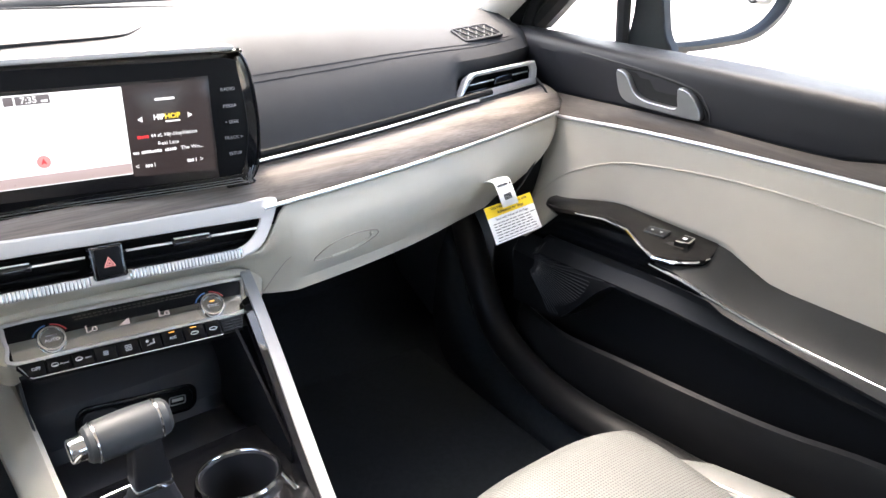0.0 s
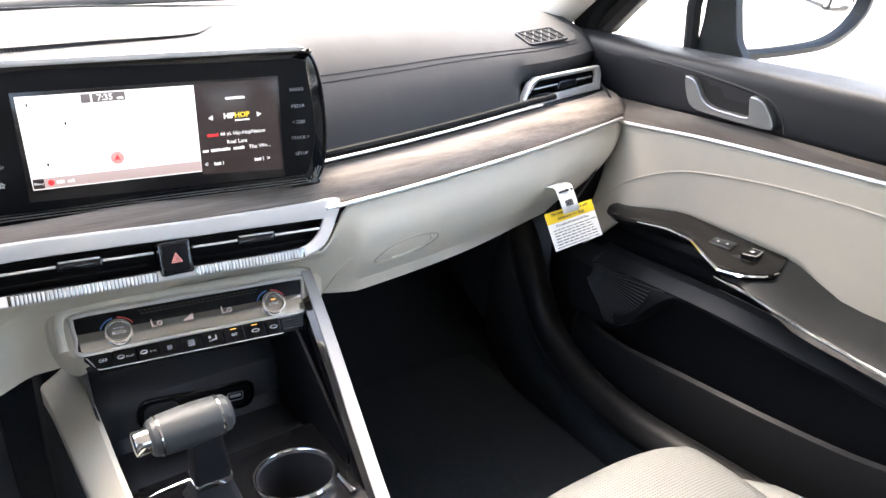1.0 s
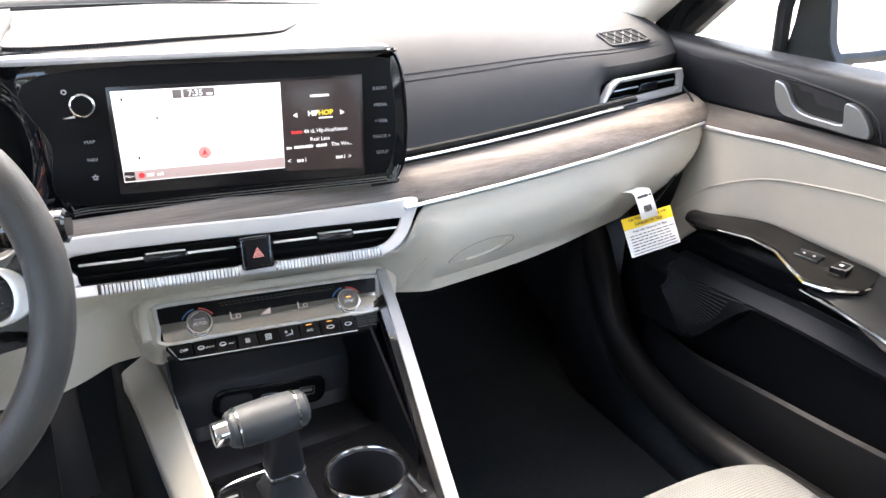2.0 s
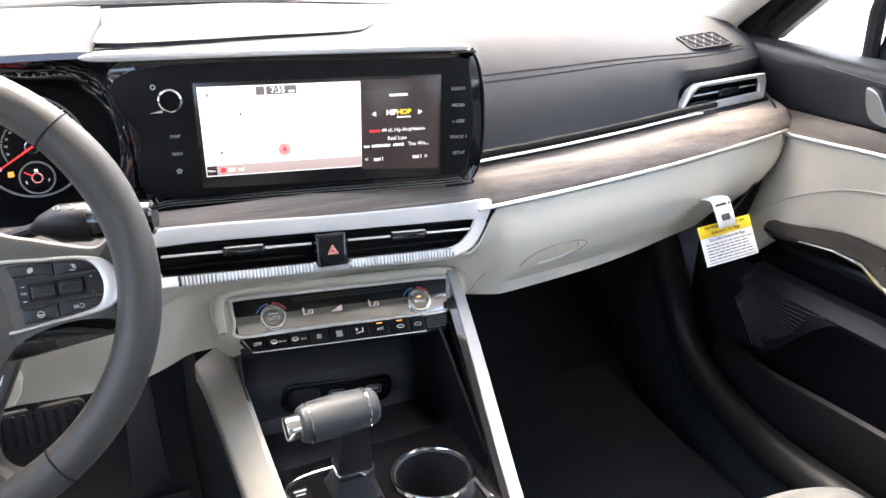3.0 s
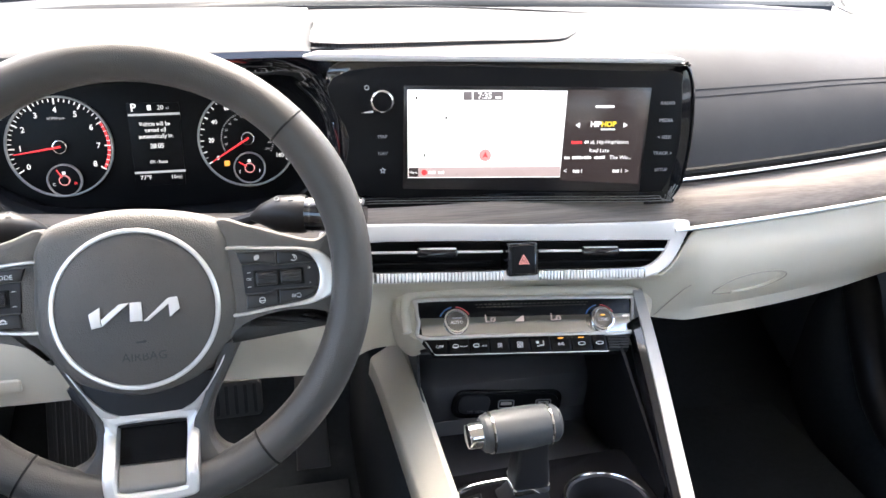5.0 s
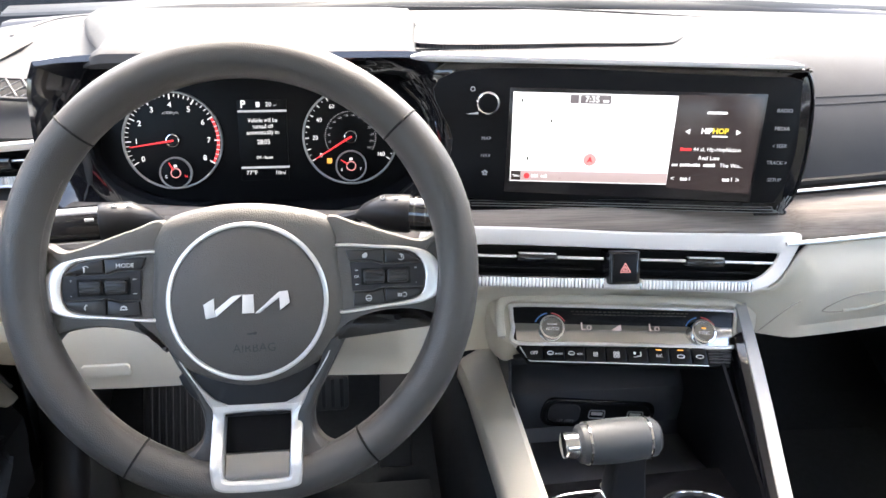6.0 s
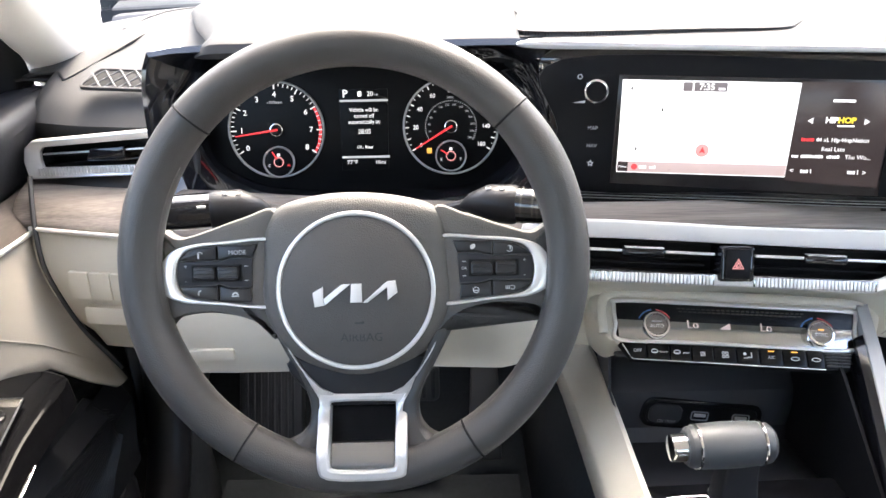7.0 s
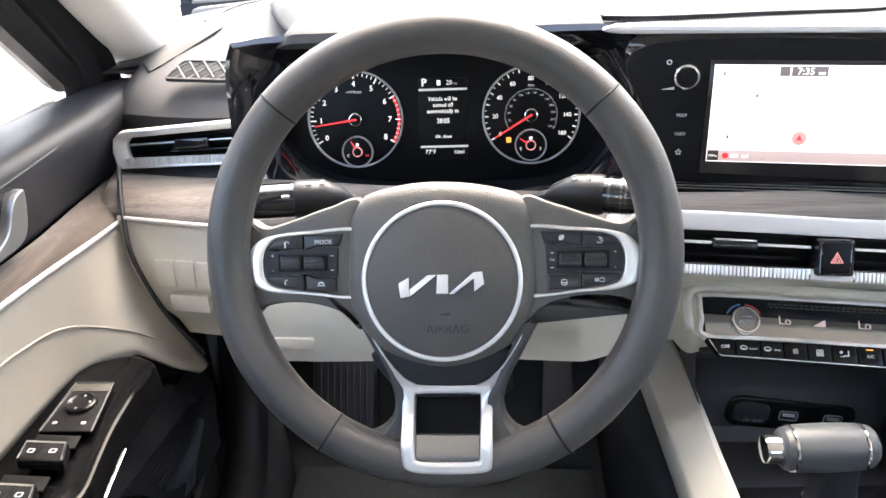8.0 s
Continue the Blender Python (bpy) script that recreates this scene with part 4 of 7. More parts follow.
for c, l, r, ang, label in (((TC[0] + 0.0005, -0.0360), "C", "H", 120, "temperature gauge"), ((SP[0] - 0.0005, -0.0330), "E", "F", 148, "fuel gauge")):
    g = part("small_gauge", hoop([(0.0176, 0.0), (0.0176, 0.0050), (0.0168, 0.0056), (0.0160, 0.005), (0.0158, 0.002)], CL, 44, *c), M_SATIN, cluster, label)
    part("dial", lathe([(0.0158, 0.0), (0.0158, 0.0030), (0.0150, 0.0032)], CL, 40, *c), M_FACE, g)
    ticks(g, c, 0.0112, 0.0140, 170, 10, 8, 0.0005, M_GLOWW)
    part("hub_ring", hoop([(0.0056, 0.003), (0.0056, 0.0050), (0.0047, 0.0052), (0.0046, 0.003)], CL, 24, *c), M_GLOWPINK, g)
    lettering(l, 0.0046, CL, c[0] - 0.0108, c[1] - 0.0040, 0.0036, M_GLOWW, g)
    lettering(r, 0.0046, CL, c[0] + 0.0108, c[1] - 0.0040, 0.0036, M_GLOWR if r == "H" else M_GLOWW, g)
    part("gauge_mark", plate(rrect(c[0], c[1] + 0.0078, 0.0035, 0.0030, 0.0005), 0.003, 0.0038, CL, 0.0001), M_GLOWW, g)
    a = radians(ang)
    d, s = V(math.cos(a), math.sin(a), 0), V(-math.sin(a), math.cos(a), 0)
    part("needle", plate([(c[0] + p.x, c[1] + p.y) for p in (d * 0 - s * 0.0009, d * 0.0135 - s * 0.0005, d * 0.0135 + s * 0.0005, s * 0.0009)], 0.0035, 0.0055, CL, 0.0002), M_GLOWR, g)
    part("hub", lathe([(0.0044, 0.003), (0.0044, 0.0052), (0.0036, 0.0056)], CL, 20, *c), M_MATTE, g)
part("fuel_lamp", plate(rrect(SP[0] - 0.0245, -0.0270, 0.0055, 0.0056, 0.0008), 0.0, 0.0024, CL, 0.0001), M_GLOWO, cluster)
trip = part("trip_screen", plate([(-0.0265, 0.0420), (0.0270, 0.0415), (0.0255, -0.0470), (-0.0265, -0.0470)], -0.001, 0.0008, CL, 0.0002), M_FACE, cluster, "small dark trip computer screen")
lettering("P", 0.0115, CL, -0.0200, 0.0370, 0.0012, M_GLOWW, trip, bold=0.02)
part("pump_mark", plate(rrect(-0.0040, 0.0368, 0.0042, 0.0056, 0.0008), 0.0, 0.0014, CL, 0.0001), M_GLOWW, trip)
lettering("20", 0.0070, CL, 0.0075, 0.0366, 0.0012, M_GLOWW, trip)
lettering("mi", 0.0036, CL, 0.0145, 0.0358, 0.0012, M_GLOWG, trip)
for v in (0.0296, -0.0325):
    part("screen_line", plate(rrect(0.0004, v, 0.053, 0.0024, 0.0003), 0.0, 0.0014, CL, 0.0001), M_GLOWG, trip)
for s, v, z in (("Vehicle will be", 0.0194, 0.0062), ("turned off", 0.0128, 0.0062), ("automatically in:", 0.0062, 0.0062), ("28:05", -0.0044, 0.0074), ("OK : Reset", -0.0215, 0.0046)):
    lettering(s, z, CL, 0.0, v, 0.0012, M_GLOWW, trip, bold=0.008, squeeze=0.88)
lettering("77°F", 0.0066, CL, -0.0150, -0.0384, 0.0012, M_GLOWW, trip)
lettering("10mi", 0.0060, CL, 0.0165, -0.0388, 0.0012, M_GLOWW, trip)

# ---- climate panel ----
AC = basis((0.02, 0.705, 0.414), (0.209, -0.010, -0.010), (-0.016, 0.037, 0.032))
climate = thing("climate_panel", AC @ V(0, -0.02, 0), "gloss black climate panel with two knobs and a key row", "climate control")
hs = smooth_poly([(-0.150, 0.052), (-0.140, 0.067), (-0.10, 0.0715), (0.0, 0.071), (0.12, 0.070), (0.150, 0.067), (0.159, 0.052), (0.146, 0.022), (0.122, 0.012), (0.0, 0.013), (-0.100, 0.013), (-0.128, 0.009), (-0.146, 0.030)], 6)
part("housing", plate(hs, -0.055, 0.0, AC, 0.009), M_BEIGE, climate, "cream rounded housing")
lip_run = smooth_poly([(-0.1375, 0.018), (-0.1385, 0.048), (-0.130, 0.0620), (-0.10, 0.0650), (0.0, 0.0645), (0.105, 0.0635), (0.1355, 0.0600), (0.1420, 0.048), (0.1395, 0.036)], 6, closed=False)
part("housing_lip", tube([AC @ V(*p, 0.0010) for p in lip_run], 0.0052, 10, flat=0.7), M_BEIGE, climate, "cream rolled edge of the housing")
fo = smooth_poly([(-0.1265, 0.030), (-0.1275, 0.048), (-0.122, 0.0565), (-0.05, 0.0570), (0.05, 0.0562), (0.125, 0.0550), (0.131, 0.050), (0.126, 0.028), (0.121, 0.009), (0.05, 0.0085), (-0.05, 0.0095), (-0.122, 0.0095)], 5)
part("bright_frame", surround(fo, inset(fo, 0.0042), -0.01, 0.0045, AC, 0.0015), M_SILVER, climate, "satin silver frame")
part("glass_front", plate(inset(fo, 0.0030), -0.01, 0.0025, AC, 0.0006), M_KEY, climate, "gloss black display front")
# pale chrome slab stands for the bright reflection low on the gloss front
part("reflection_band", plate([(-0.1215, 0.0120), (0.1185, 0.0110), (0.1238, 0.0330), (-0.1225, 0.0340)], -0.01, 0.0028, AC, 0.0004), M_SMOKE, climate, "smoked chrome band drawn for a reflection on the gloss front")
part("key_backing", plate([(-0.1205, 0.0098), (-0.108, -0.0075), (0.113, -0.0112), (0.119, 0.0088)], -0.012, 0.0015, AC, 0.001), M_DEEP, climate)
part("key_line", tube([AC @ V(*p, 0.0030) for p in ((-0.1185, 0.0070), (-0.1095, -0.0072), (-0.1075, -0.0085), (0.0, -0.0100), (0.0885, -0.0113))], 0.0006, 6), M_SILVER, climate, "fine bright line under the keys")
edges = (-0.1190, -0.0937, -0.0698, -0.0476, -0.0250, -0.0016, 0.0222, 0.0459, 0.0705, 0.0885)
for i, (a, b) in enumerate(zip(edges, edges[1:])):
    q = [(a + 0.0006 + (0.008 if i == 0 else 0), -0.0072 - 0.016 * (a + 0.119) * 1.0), (b - 0.0006, -0.0072 - 0.016 * (b + 0.119)), (b - 0.0006, 0.0088), (a + 0.0006, 0.0088)]
    key = part("key", plate(q, -0.005, 0.0040, AC, 0.0010), M_KEY, climate)
    c = (a + b) / 2 + (0.003 if i == 0 else 0)
    if i == 0:
        lettering("OFF", 0.0050, AC, c, 0.0002, 0.0043, M_PRINT, key, bold=0.01)
    elif i == 6:
        lettering("A/C", 0.0046, AC, c, -0.0012, 0.0043, M_PRINT, key, bold=0.01)
    elif i in (1, 2):
        part("symbol", surround(circle(c - 0.004, 0.0004, 0.0036, 16, 0.0024), circle(c - 0.004, 0.0004, 0.0027, 16, 0.0016), 0.0038, 0.0043, AC, 0.00005), M_PRINT, key)
        part("symbol", plate(rrect(c - 0.004, -0.0008, 0.0052, 0.0010, 0.0002), 0.0038, 0.0043, AC, 0.00005), M_PRINT, key)
        lettering("FRONT" if i == 1 else "REAR", 0.0026, AC, c + 0.0052, -0.0004, 0.0043, M_PRINT, key)
    elif i in (3, 4):
        r = 0.0013 if i == 3 else 0.0018
        part("symbol", join([surround(circle(c + dx * r, -0.0003 + dy * r, r, 10), circle(c + dx * r, -0.0003 + dy * r, r * 0.55, 10), 0.0038, 0.0043, AC, 0.00005) for dx, dy in ((1, 1), (-1, 1), (-1, -1), (1, -1))]), M_PRINT, key)
    elif i == 5:
        part("symbol", join([plate(rrect(c + 0.0012, -0.0018, 0.0050, 0.0012, 0.0003), 0.0038, 0.0043, AC, 0.00005), plate(rrect(c + 0.0034, 0.0008, 0.0012, 0.0052, 0.0003), 0.0038, 0.0043, AC, 0.00005),
                             plate(circle(c - 0.0034, 0.0016, 0.0016, 10), 0.0038, 0.0043, AC, 0.00005), plate(rrect(c - 0.0028, -0.0028, 0.004, 0.0008, 0.0002), 0.0038, 0.0043, AC, 0.00005)]), M_PRINT, key)
    else:
        part("symbol", surround(circle(c, -0.0014, 0.0046, 18, 0.0022), circle(c, -0.0014, 0.0036, 18, 0.0014), 0.0038, 0.0043, AC, 0.00005), M_PRINT, key)
    if i in (6, 7):
        part("key_lamp", plate(rrect(c, 0.0056, 0.0066, 0.0013, 0.0003), 0.0036, 0.0044, AC, 0.00005), M_GLOWO, key, "small amber lamp")
for k in range(5):
    part("slat", block(AC, (0.0905, 0.1135 + 0.001 * k), (-0.0078 + 0.0032 * k, -0.0062 + 0.0032 * k), (0.0, 0.0042), 0.0005), M_LATTICE, climate)
for i, (u, v) in enumerate(((-0.0830, 0.0278), (0.0862, 0.0260))):
    kn = part("knob", lathe([(0.0142, 0.0), (0.0142, 0.0085), (0.0136, 0.0100), (0.0118, 0.0104), (0.0112, 0.0090)], AC, 44, u, v), M_CHROME, climate, "round knob with a bright ring")
    part("knob_face", lathe([(0.0112, 0.004), (0.0112, 0.0092), (0.0104, 0.0098)], AC, 40, u, v), M_KNOBFACE, kn)
    lettering("AUTO" if i == 0 else "SYNC", 0.0052, AC, u, v - 0.0022, 0.0100, M_PRINT, kn, bold=0.01)
    if i == 0:
        part("print_bar", plate(rrect(u, v + 0.0030, 0.011, 0.0014, 0.0003), 0.0090, 0.0101, AC, 0.00005), M_GREYPRINT, kn)
    else:
        part("knob_lamp", plate(rrect(u, v + 0.0034, 0.0056, 0.0015, 0.0003), 0.0090, 0.0102, AC, 0.00005), M_GLOWO, kn)
    for mt, a0, a1 in ((M_DIMBLUE, 100, 155), (M_DIMRED, 85, 30)):
        arc = [(u + rr * math.cos(radians(a)), v + rr * math.sin(radians(a))) for rr, seq in ((0.0190, [lerp(a0, a1, j / 7) for j in range(8)]), (0.0176, [lerp(a1, a0, j / 7) for j in range(8)])) for a in seq]
        part("heat_arc", plate(arc, 0.002, 0.0031, AC, 0.00005), mt, climate)
for u, v in ((-0.0435, 0.0310), (0.0329, 0.0308)):
    lettering("Lo", 0.0125, AC, u, v, 0.0031, M_LO, climate)
part("fan_mark", plate([(-0.0170, 0.0270), (-0.0045, 0.0270), (-0.0045, 0.0345)], 0.002, 0.0032, AC, 0.00005), M_LO, climate)
out = []
for j, (a, b) in enumerate(((-0.060, 0.075), (-0.058, 0.072))):
    for k in range(26):
        u = lerp(a, b, (k + 0.5) / 26)
        out.append(block(AC, (u - 0.0019, u + 0.0019), (0.0475 - 0.0032 * j, 0.0490 - 0.0032 * j), (0.002, 0.0032), 0.0003))
part("fine_grille", join(out), M_PULL, climate, "fine ribs along the top edge")

# ---- centre console ----
console = thing("centre_console", (0.02, 0.55, 0.0), "centre console with cream and silver edges and gloss black deck", "console")
# deck
DK = basis((0.03, 0.50, 0.306), (1, 0, 0), (0, 0.996, -0.09))
deck = [(-0.112, 0.150), (0.108, 0.160), (0.100, 0.10), (0.093, 0.05), (0.088, 0.02), (0.080, -0.05), (0.066, -0.25), (-0.15, -0.25), (-0.125, 0.02)]
cup_c, cup_r = (0.036, 0.072), 0.043
part("deck", surround(star_out(deck, cup_c, 64), circle(*cup_c, cup_r + 0.001, 64), -0.012, 0.0, DK, 0.001), M_KEY, console, "gloss black console deck")
cup = part("cup_holder", hoop([(cup_r + 0.003, -0.004), (cup_r + 0.003, 0.0045), (cup_r + 0.0015, 0.0070), (cup_r - 0.0005, 0.0070), (cup_r - 0.0020, 0.0045), (cup_r - 0.0030, 0.0010)], DK, 56, *cup_c), M_CHROME, console, "round cup holder with a bright rim")
part("well", cup_skin([(cup_r - 0.0010, 0.006), (cup_r - 0.0034, 0.003), (cup_r - 0.004, -0.02), (cup_r - 0.007, -0.07), (cup_r - 0.012, -0.075)], DK, 56, *cup_c), M_BLACK, cup)
part("link", tube([DK @ V(cup_c[0] + 0.0385, cup_c[1] - 0.018, 0.0035), DK @ V(cup_c[0] + 0.0395, cup_c[1] - 0.060, 0.0030)], [0.0026, 0.0034], 10, flat=0.5), M_CHROME, cup)
# storage bay below the climate panel
bay = [[V(x, 0.735, 0.400), V(x, 0.792, 0.386), V(x, 0.800, 0.366), V(x, 0.798, 0.348), V(x, 0.790, 0.338), V(x, 0.779, 0.331), V(x, 0.771, 0.323), V(x, 0.768, 0.312), V(x, 0.768, 0.300), V(x, 0.772, 0.272), V(x, 0.760, 0.255), V(x, 0.70, 0.262), V(x, 0.662, 0.272), V(x, 0.652, 0.286)] for x in (lerp(-0.0975, 0.124, i / 8) for i in range(9))]
part("storage_bay", loft(bay), M_BAY, console, "deep black storage bay", solid=0.004)
part("bay_side", plate([(0.56, 0.25), (0.81, 0.25), (0.81, 0.43), (0.74, 0.438), (0.70, 0.412), (0.64, 0.374), (0.58, 0.336), (0.56, 0.322)], 0.0, 0.004, basis((0.122, 0, 0), (0, 1, 0), (0, 0, 1)), 0.001), M_MATTE, console)
part("bay_side", plate([(0.56, 0.25), (0.81, 0.25), (0.81, 0.405), (0.765, 0.405), (0.745, 0.345), (0.56, 0.330)], 0.0, 0.003, basis((-0.0995, 0, 0), (0, 1, 0), (0, 0, 1)), 0.001), M_BAY, console)
UP = basis((0.017, 0.766, 0.293), (0.992, 0, -0.115), (0, 0.05, 1))
up = part("socket_panel", plate(rrect(0.0, 0.0, 0.144, 0.040, 0.015), -0.01, 0.005, UP, 0.003), M_PIANO, console, "gloss black socket panel")
part("panel_face", plate(rrect(0.0, 0.0, 0.132, 0.029, 0.012), 0.0, 0.006, UP, 0.001), M_MATTE, up)
part("socket_cap", plate(rrect(-0.044, 0.001, 0.040, 0.026, 0.010), 0.004, 0.0085, UP, 0.003), M_BLACK, up, "power socket cap")
lettering("12V 180W", 0.0050, UP, -0.042, -0.0075, 0.0088, M_GREYPRINT, up)
for u in (-0.003, 0.046):
    p = part("usb_port", surround(rrect(u, 0.001, 0.021, 0.0125, 0.003), rrect(u, 0.001, 0.018, 0.0095, 0.002), 0.003, 0.0068, UP, 0.0003), M_GREYPRINT, up)
    part("usb_tongue", plate(rrect(u, 0.002, 0.014, 0.004, 0.0005), 0.002, 0.0072, UP, 0.0003), M_SILVER, p)


def beam(path_a, path_b, drop, name, material, label):
    """A sloping console edge: between an inner and an outer line, with a side skirt."""
    rows = []
    for a, b in zip(smooth_poly(path_a, 5, closed=False), smooth_poly(path_b, 5, closed=False)):
        a, b = V(*a), V(*b)
        c = (a + b) / 2 + V(0, -0.001, 0.0015)
        rows.append([a + V(0, 0.02, -drop * 0.5), a + V(0, 0.004, -0.008), a, a.lerp(c, 0.12) + V(0, -0.0006, 0.0016), c, b.lerp(c, 0.12) + V(0, -0.0006, 0.0016), b, b + V(0, 0.006, -0.010), b + V(0, 0.03, -drop)])
    return part(name, loft(rows), material, console, label, solid=0.003)


RI = [(0.146, 0.740, 0.446), (0.140, 0.700, 0.420), (0.133, 0.640, 0.383), (0.126, 0.580, 0.344), (0.119, 0.520, 0.306), (0.112, 0.45, 0.262), (0.103, 0.36, 0.204)]
RM = [(0.154, 0.742, 0.449), (0.149, 0.700, 0.424), (0.1415, 0.640, 0.387), (0.134, 0.580, 0.347), (0.127, 0.520, 0.308), (0.119, 0.45, 0.263), (0.109, 0.36, 0.205)]
RO = [(0.168, 0.744, 0.449), (0.164, 0.700, 0.424), (0.1575, 0.640, 0.386), (0.1505, 0.580, 0.345), (0.143, 0.520, 0.306), (0.135, 0.45, 0.262), (0.125, 0.36, 0.204)]
beam([(0.142, 0.712, 0.4275)] + RI[1:], [(0.1502, 0.712, 0.4313)] + RM[1:], 0.10, "inner_edge", M_PIANO, "gloss black inner edge")
beam(RM, RO, 0.05, "console_edge", M_SATIN, "pale satin silver console edge")
LI = [(-0.106, 0.850, 0.344), (-0.101, 0.810, 0.342), (-0.0985, 0.760, 0.341), (-0.0970, 0.700, 0.340), (-0.0960, 0.640, 0.339), (-0.0945, 0.580, 0.338), (-0.092, 0.500, 0.336), (-0.088, 0.36, 0.335)]
LO = [(-0.140, 0.850, 0.322), (-0.135, 0.810, 0.320), (-0.1310, 0.760, 0.317), (-0.1265, 0.700, 0.311), (-0.1220, 0.640, 0.304), (-0.1180, 0.580, 0.298), (-0.114, 0.500, 0.294), (-0.111, 0.36, 0.294)]
beam(LI, LO, 0.05, "console_edge", M_BEIGE, "cream console edge")
for side, outline in ((1, RO), (-1, LO)):
    rows = [[V(p[0] - side * 0.002, p[1] + 0.02, p[2] - 0.022), V(p[0] + side * 0.004, p[1] + 0.03, p[2] - 0.12), V(p[0] + side * 0.012, p[1] + 0.03, 0.03)] for p in [(outline[0][0], 1.05, outline[0][2])] + list(outline)]
    part("side_panel", loft(rows), M_CARPET, console, solid=0.004)

# ---- gear lever ----
lever = thing("gear_lever", (-0.02, 0.575, 0.306), "gear lever with grey leather drum grip and bright rings", "gear lever")
KM = basis((-0.038, 0.580, 0.404), (0, 1, 0), (0, 0, 1))
KM = KM @ Matrix.Rotation(radians(3), 4, 'Y')
part("grip", lathe([(0.0150, -0.033), (0.0178, -0.030), (0.0200, -0.020), (0.0208, 0.0), (0.0205, 0.020), (0.0195, 0.033), (0.0178, 0.042), (0.0140, 0.046)], KM, 40), M_KNOB, lever, "grey leather drum grip")
for w, r in ((-0.024, 0.0197), (0.034, 0.0197)):
    part("ring", lathe([(r, w - 0.0014), (r + 0.0008, w - 0.0008), (r + 0.0008, w + 0.0008), (r, w + 0.0014)], KM, 40), M_CHROME, lever)
part("release_button", lathe([(0.0125, -0.030), (0.0125, -0.044), (0.0115, -0.0462), (0.0090, -0.0468)], KM, 32), M_CHROME, lever, "bright metal release button")
SM = basis((-0.020, 0.578, 0.340), (1, 0, 0), (0, 1, 0))
part("stem", loft([[SM @ V(*p, w) for p in rrect(0.0, 0.0, a, b, 0.005, 3)] for w, a, b in ((-0.004, 0.036, 0.030), (0.012, 0.036, 0.030), (0.035, 0.031, 0.027), (0.058, 0.030, 0.024))], True, True), M_TRIM, lever)
part("collar", loft([[SM @ V(*p, w) for p in rrect(0.0, 0.0, a, b, 0.005, 3)] for w, a, b in ((-0.004, 0.0375, 0.032), (0.0, 0.0385, 0.033), (0.0025, 0.0375, 0.032))], True, True), M_CHROME, lever)
boot = []
for w, a, b, k in ((-0.034, 0.052, 0.062, 0), (-0.028, 0.045, 0.052, 1), (-0.020, 0.043, 0.044, -1), (-0.012, 0.038, 0.036, 1), (-0.003, 0.036, 0.031, 0)):
    boot.append([SM @ V(p[0] * (1 + 0.05 * k * math.sin(9 * p[1] * 100)), p[1], w) for p in rrect(0.0, 0.0, a, b, 0.008, 4)])
part("boot", loft(boot, True, True), M_PADLOW, lever, "creased leather boot")
so = smooth_poly([(-0.120, 0.060), (-0.1215, 0.103), (-0.107, 0.120), (-0.075, 0.126), (-0.037, 0.123), (-0.028, 0.10), (-0.026, 0.0), (-0.032, -0.08), (-0.07, -0.10), (-0.118, -0.06)], 6)
sel = thing("selector_plate", DK @ V(-0.05, 0.06, 0.0), "gloss black selector plate with a bright ring", "selector plate")
part("plate_body", plate(so, -0.002, 0.010, DK, 0.004), M_KEY, sel)
part("plate_ring", tube([DK @ V(p[0], p[1], 0.0105) for p in inset(so, 0.007)], 0.0017, 8, True), M_CHROME, sel)
part("mode_key", plate([(-0.1130, 0.096), (-0.0910, 0.101), (-0.0940, 0.076), (-0.1150, 0.072)], 0.006, 0.014, DK, 0.003), M_MATTE, sel)
part("print_bar", plate(rrect(-0.1030, 0.0905, 0.013, 0.003, 0.0005), 0.010, 0.0145, DK, 0.0001), M_PRINT, sel)
part("print_bar", plate(rrect(-0.1035, 0.0845, 0.010, 0.002, 0.0005), 0.010, 0.0145, DK, 0.0001), M_PRINT, sel)

# ---- steering wheel ----
WH = basis((-0.35, 0.5657, 0.6006), (1, 0, 0), (0, 0.382, 0.924))
wheel = thing("steering_wheel", WH @ V(0, -0.18, 0), "dark grey leather steering wheel with silver trim", "steering wheel")
RAD, TUBE = 0.1628, 0.0162


def rim_r(a):
    """The rim stands a little taller at its top."""
    return RAD + 0.0010 * max(0.0, math.sin(a)) ** 2


def rim_rows(a0, a1, n):
    rows = []
    for i in range(n + 1):
        a = radians(lerp(a0, a1, i / n))
        c, s = math.cos(a), math.sin(a)
        swell = 1.0 + 0.06 * math.exp(-((math.degrees(a) % 180 - 28) / 12) ** 2)
        ring = []
        for j in range(18):
            b = 2 * math.pi * j / 18
            r = rim_r(a) + TUBE * swell * math.cos(b)
            ring.append(WH @ V(r * c, r * s, 1.08 * TUBE * swell * math.sin(b)))
        rows.append(ring)
    return rows


seams = (42.5, 137.5, 237.5, 302.5)
for a, b in zip(seams, seams[1:] + (402.5,)):
    part("rim", loft(rim_rows(a + 0.25, b - 0.25, max(10, int((b - a) / 3))), True, True), M_LEATHER, wheel, "leather-wrapped rim")
for a in seams:
    r = [WH @ V((rim_r(radians(a)) + (TUBE - 0.0004) * 1.03 * math.cos(b)) * math.cos(radians(a)), (rim_r(radians(a)) + (TUBE - 0.0004) * 1.03 * math.cos(b)) * math.sin(radians(a)), 1.08 * (TUBE - 0.0004) * 1.03 * math.sin(b)) for b in (2 * math.pi * j / 20 for j in range(20))]
    part("seam", tube(r, 0.0009, 5, True), M_DEEP, wheel)
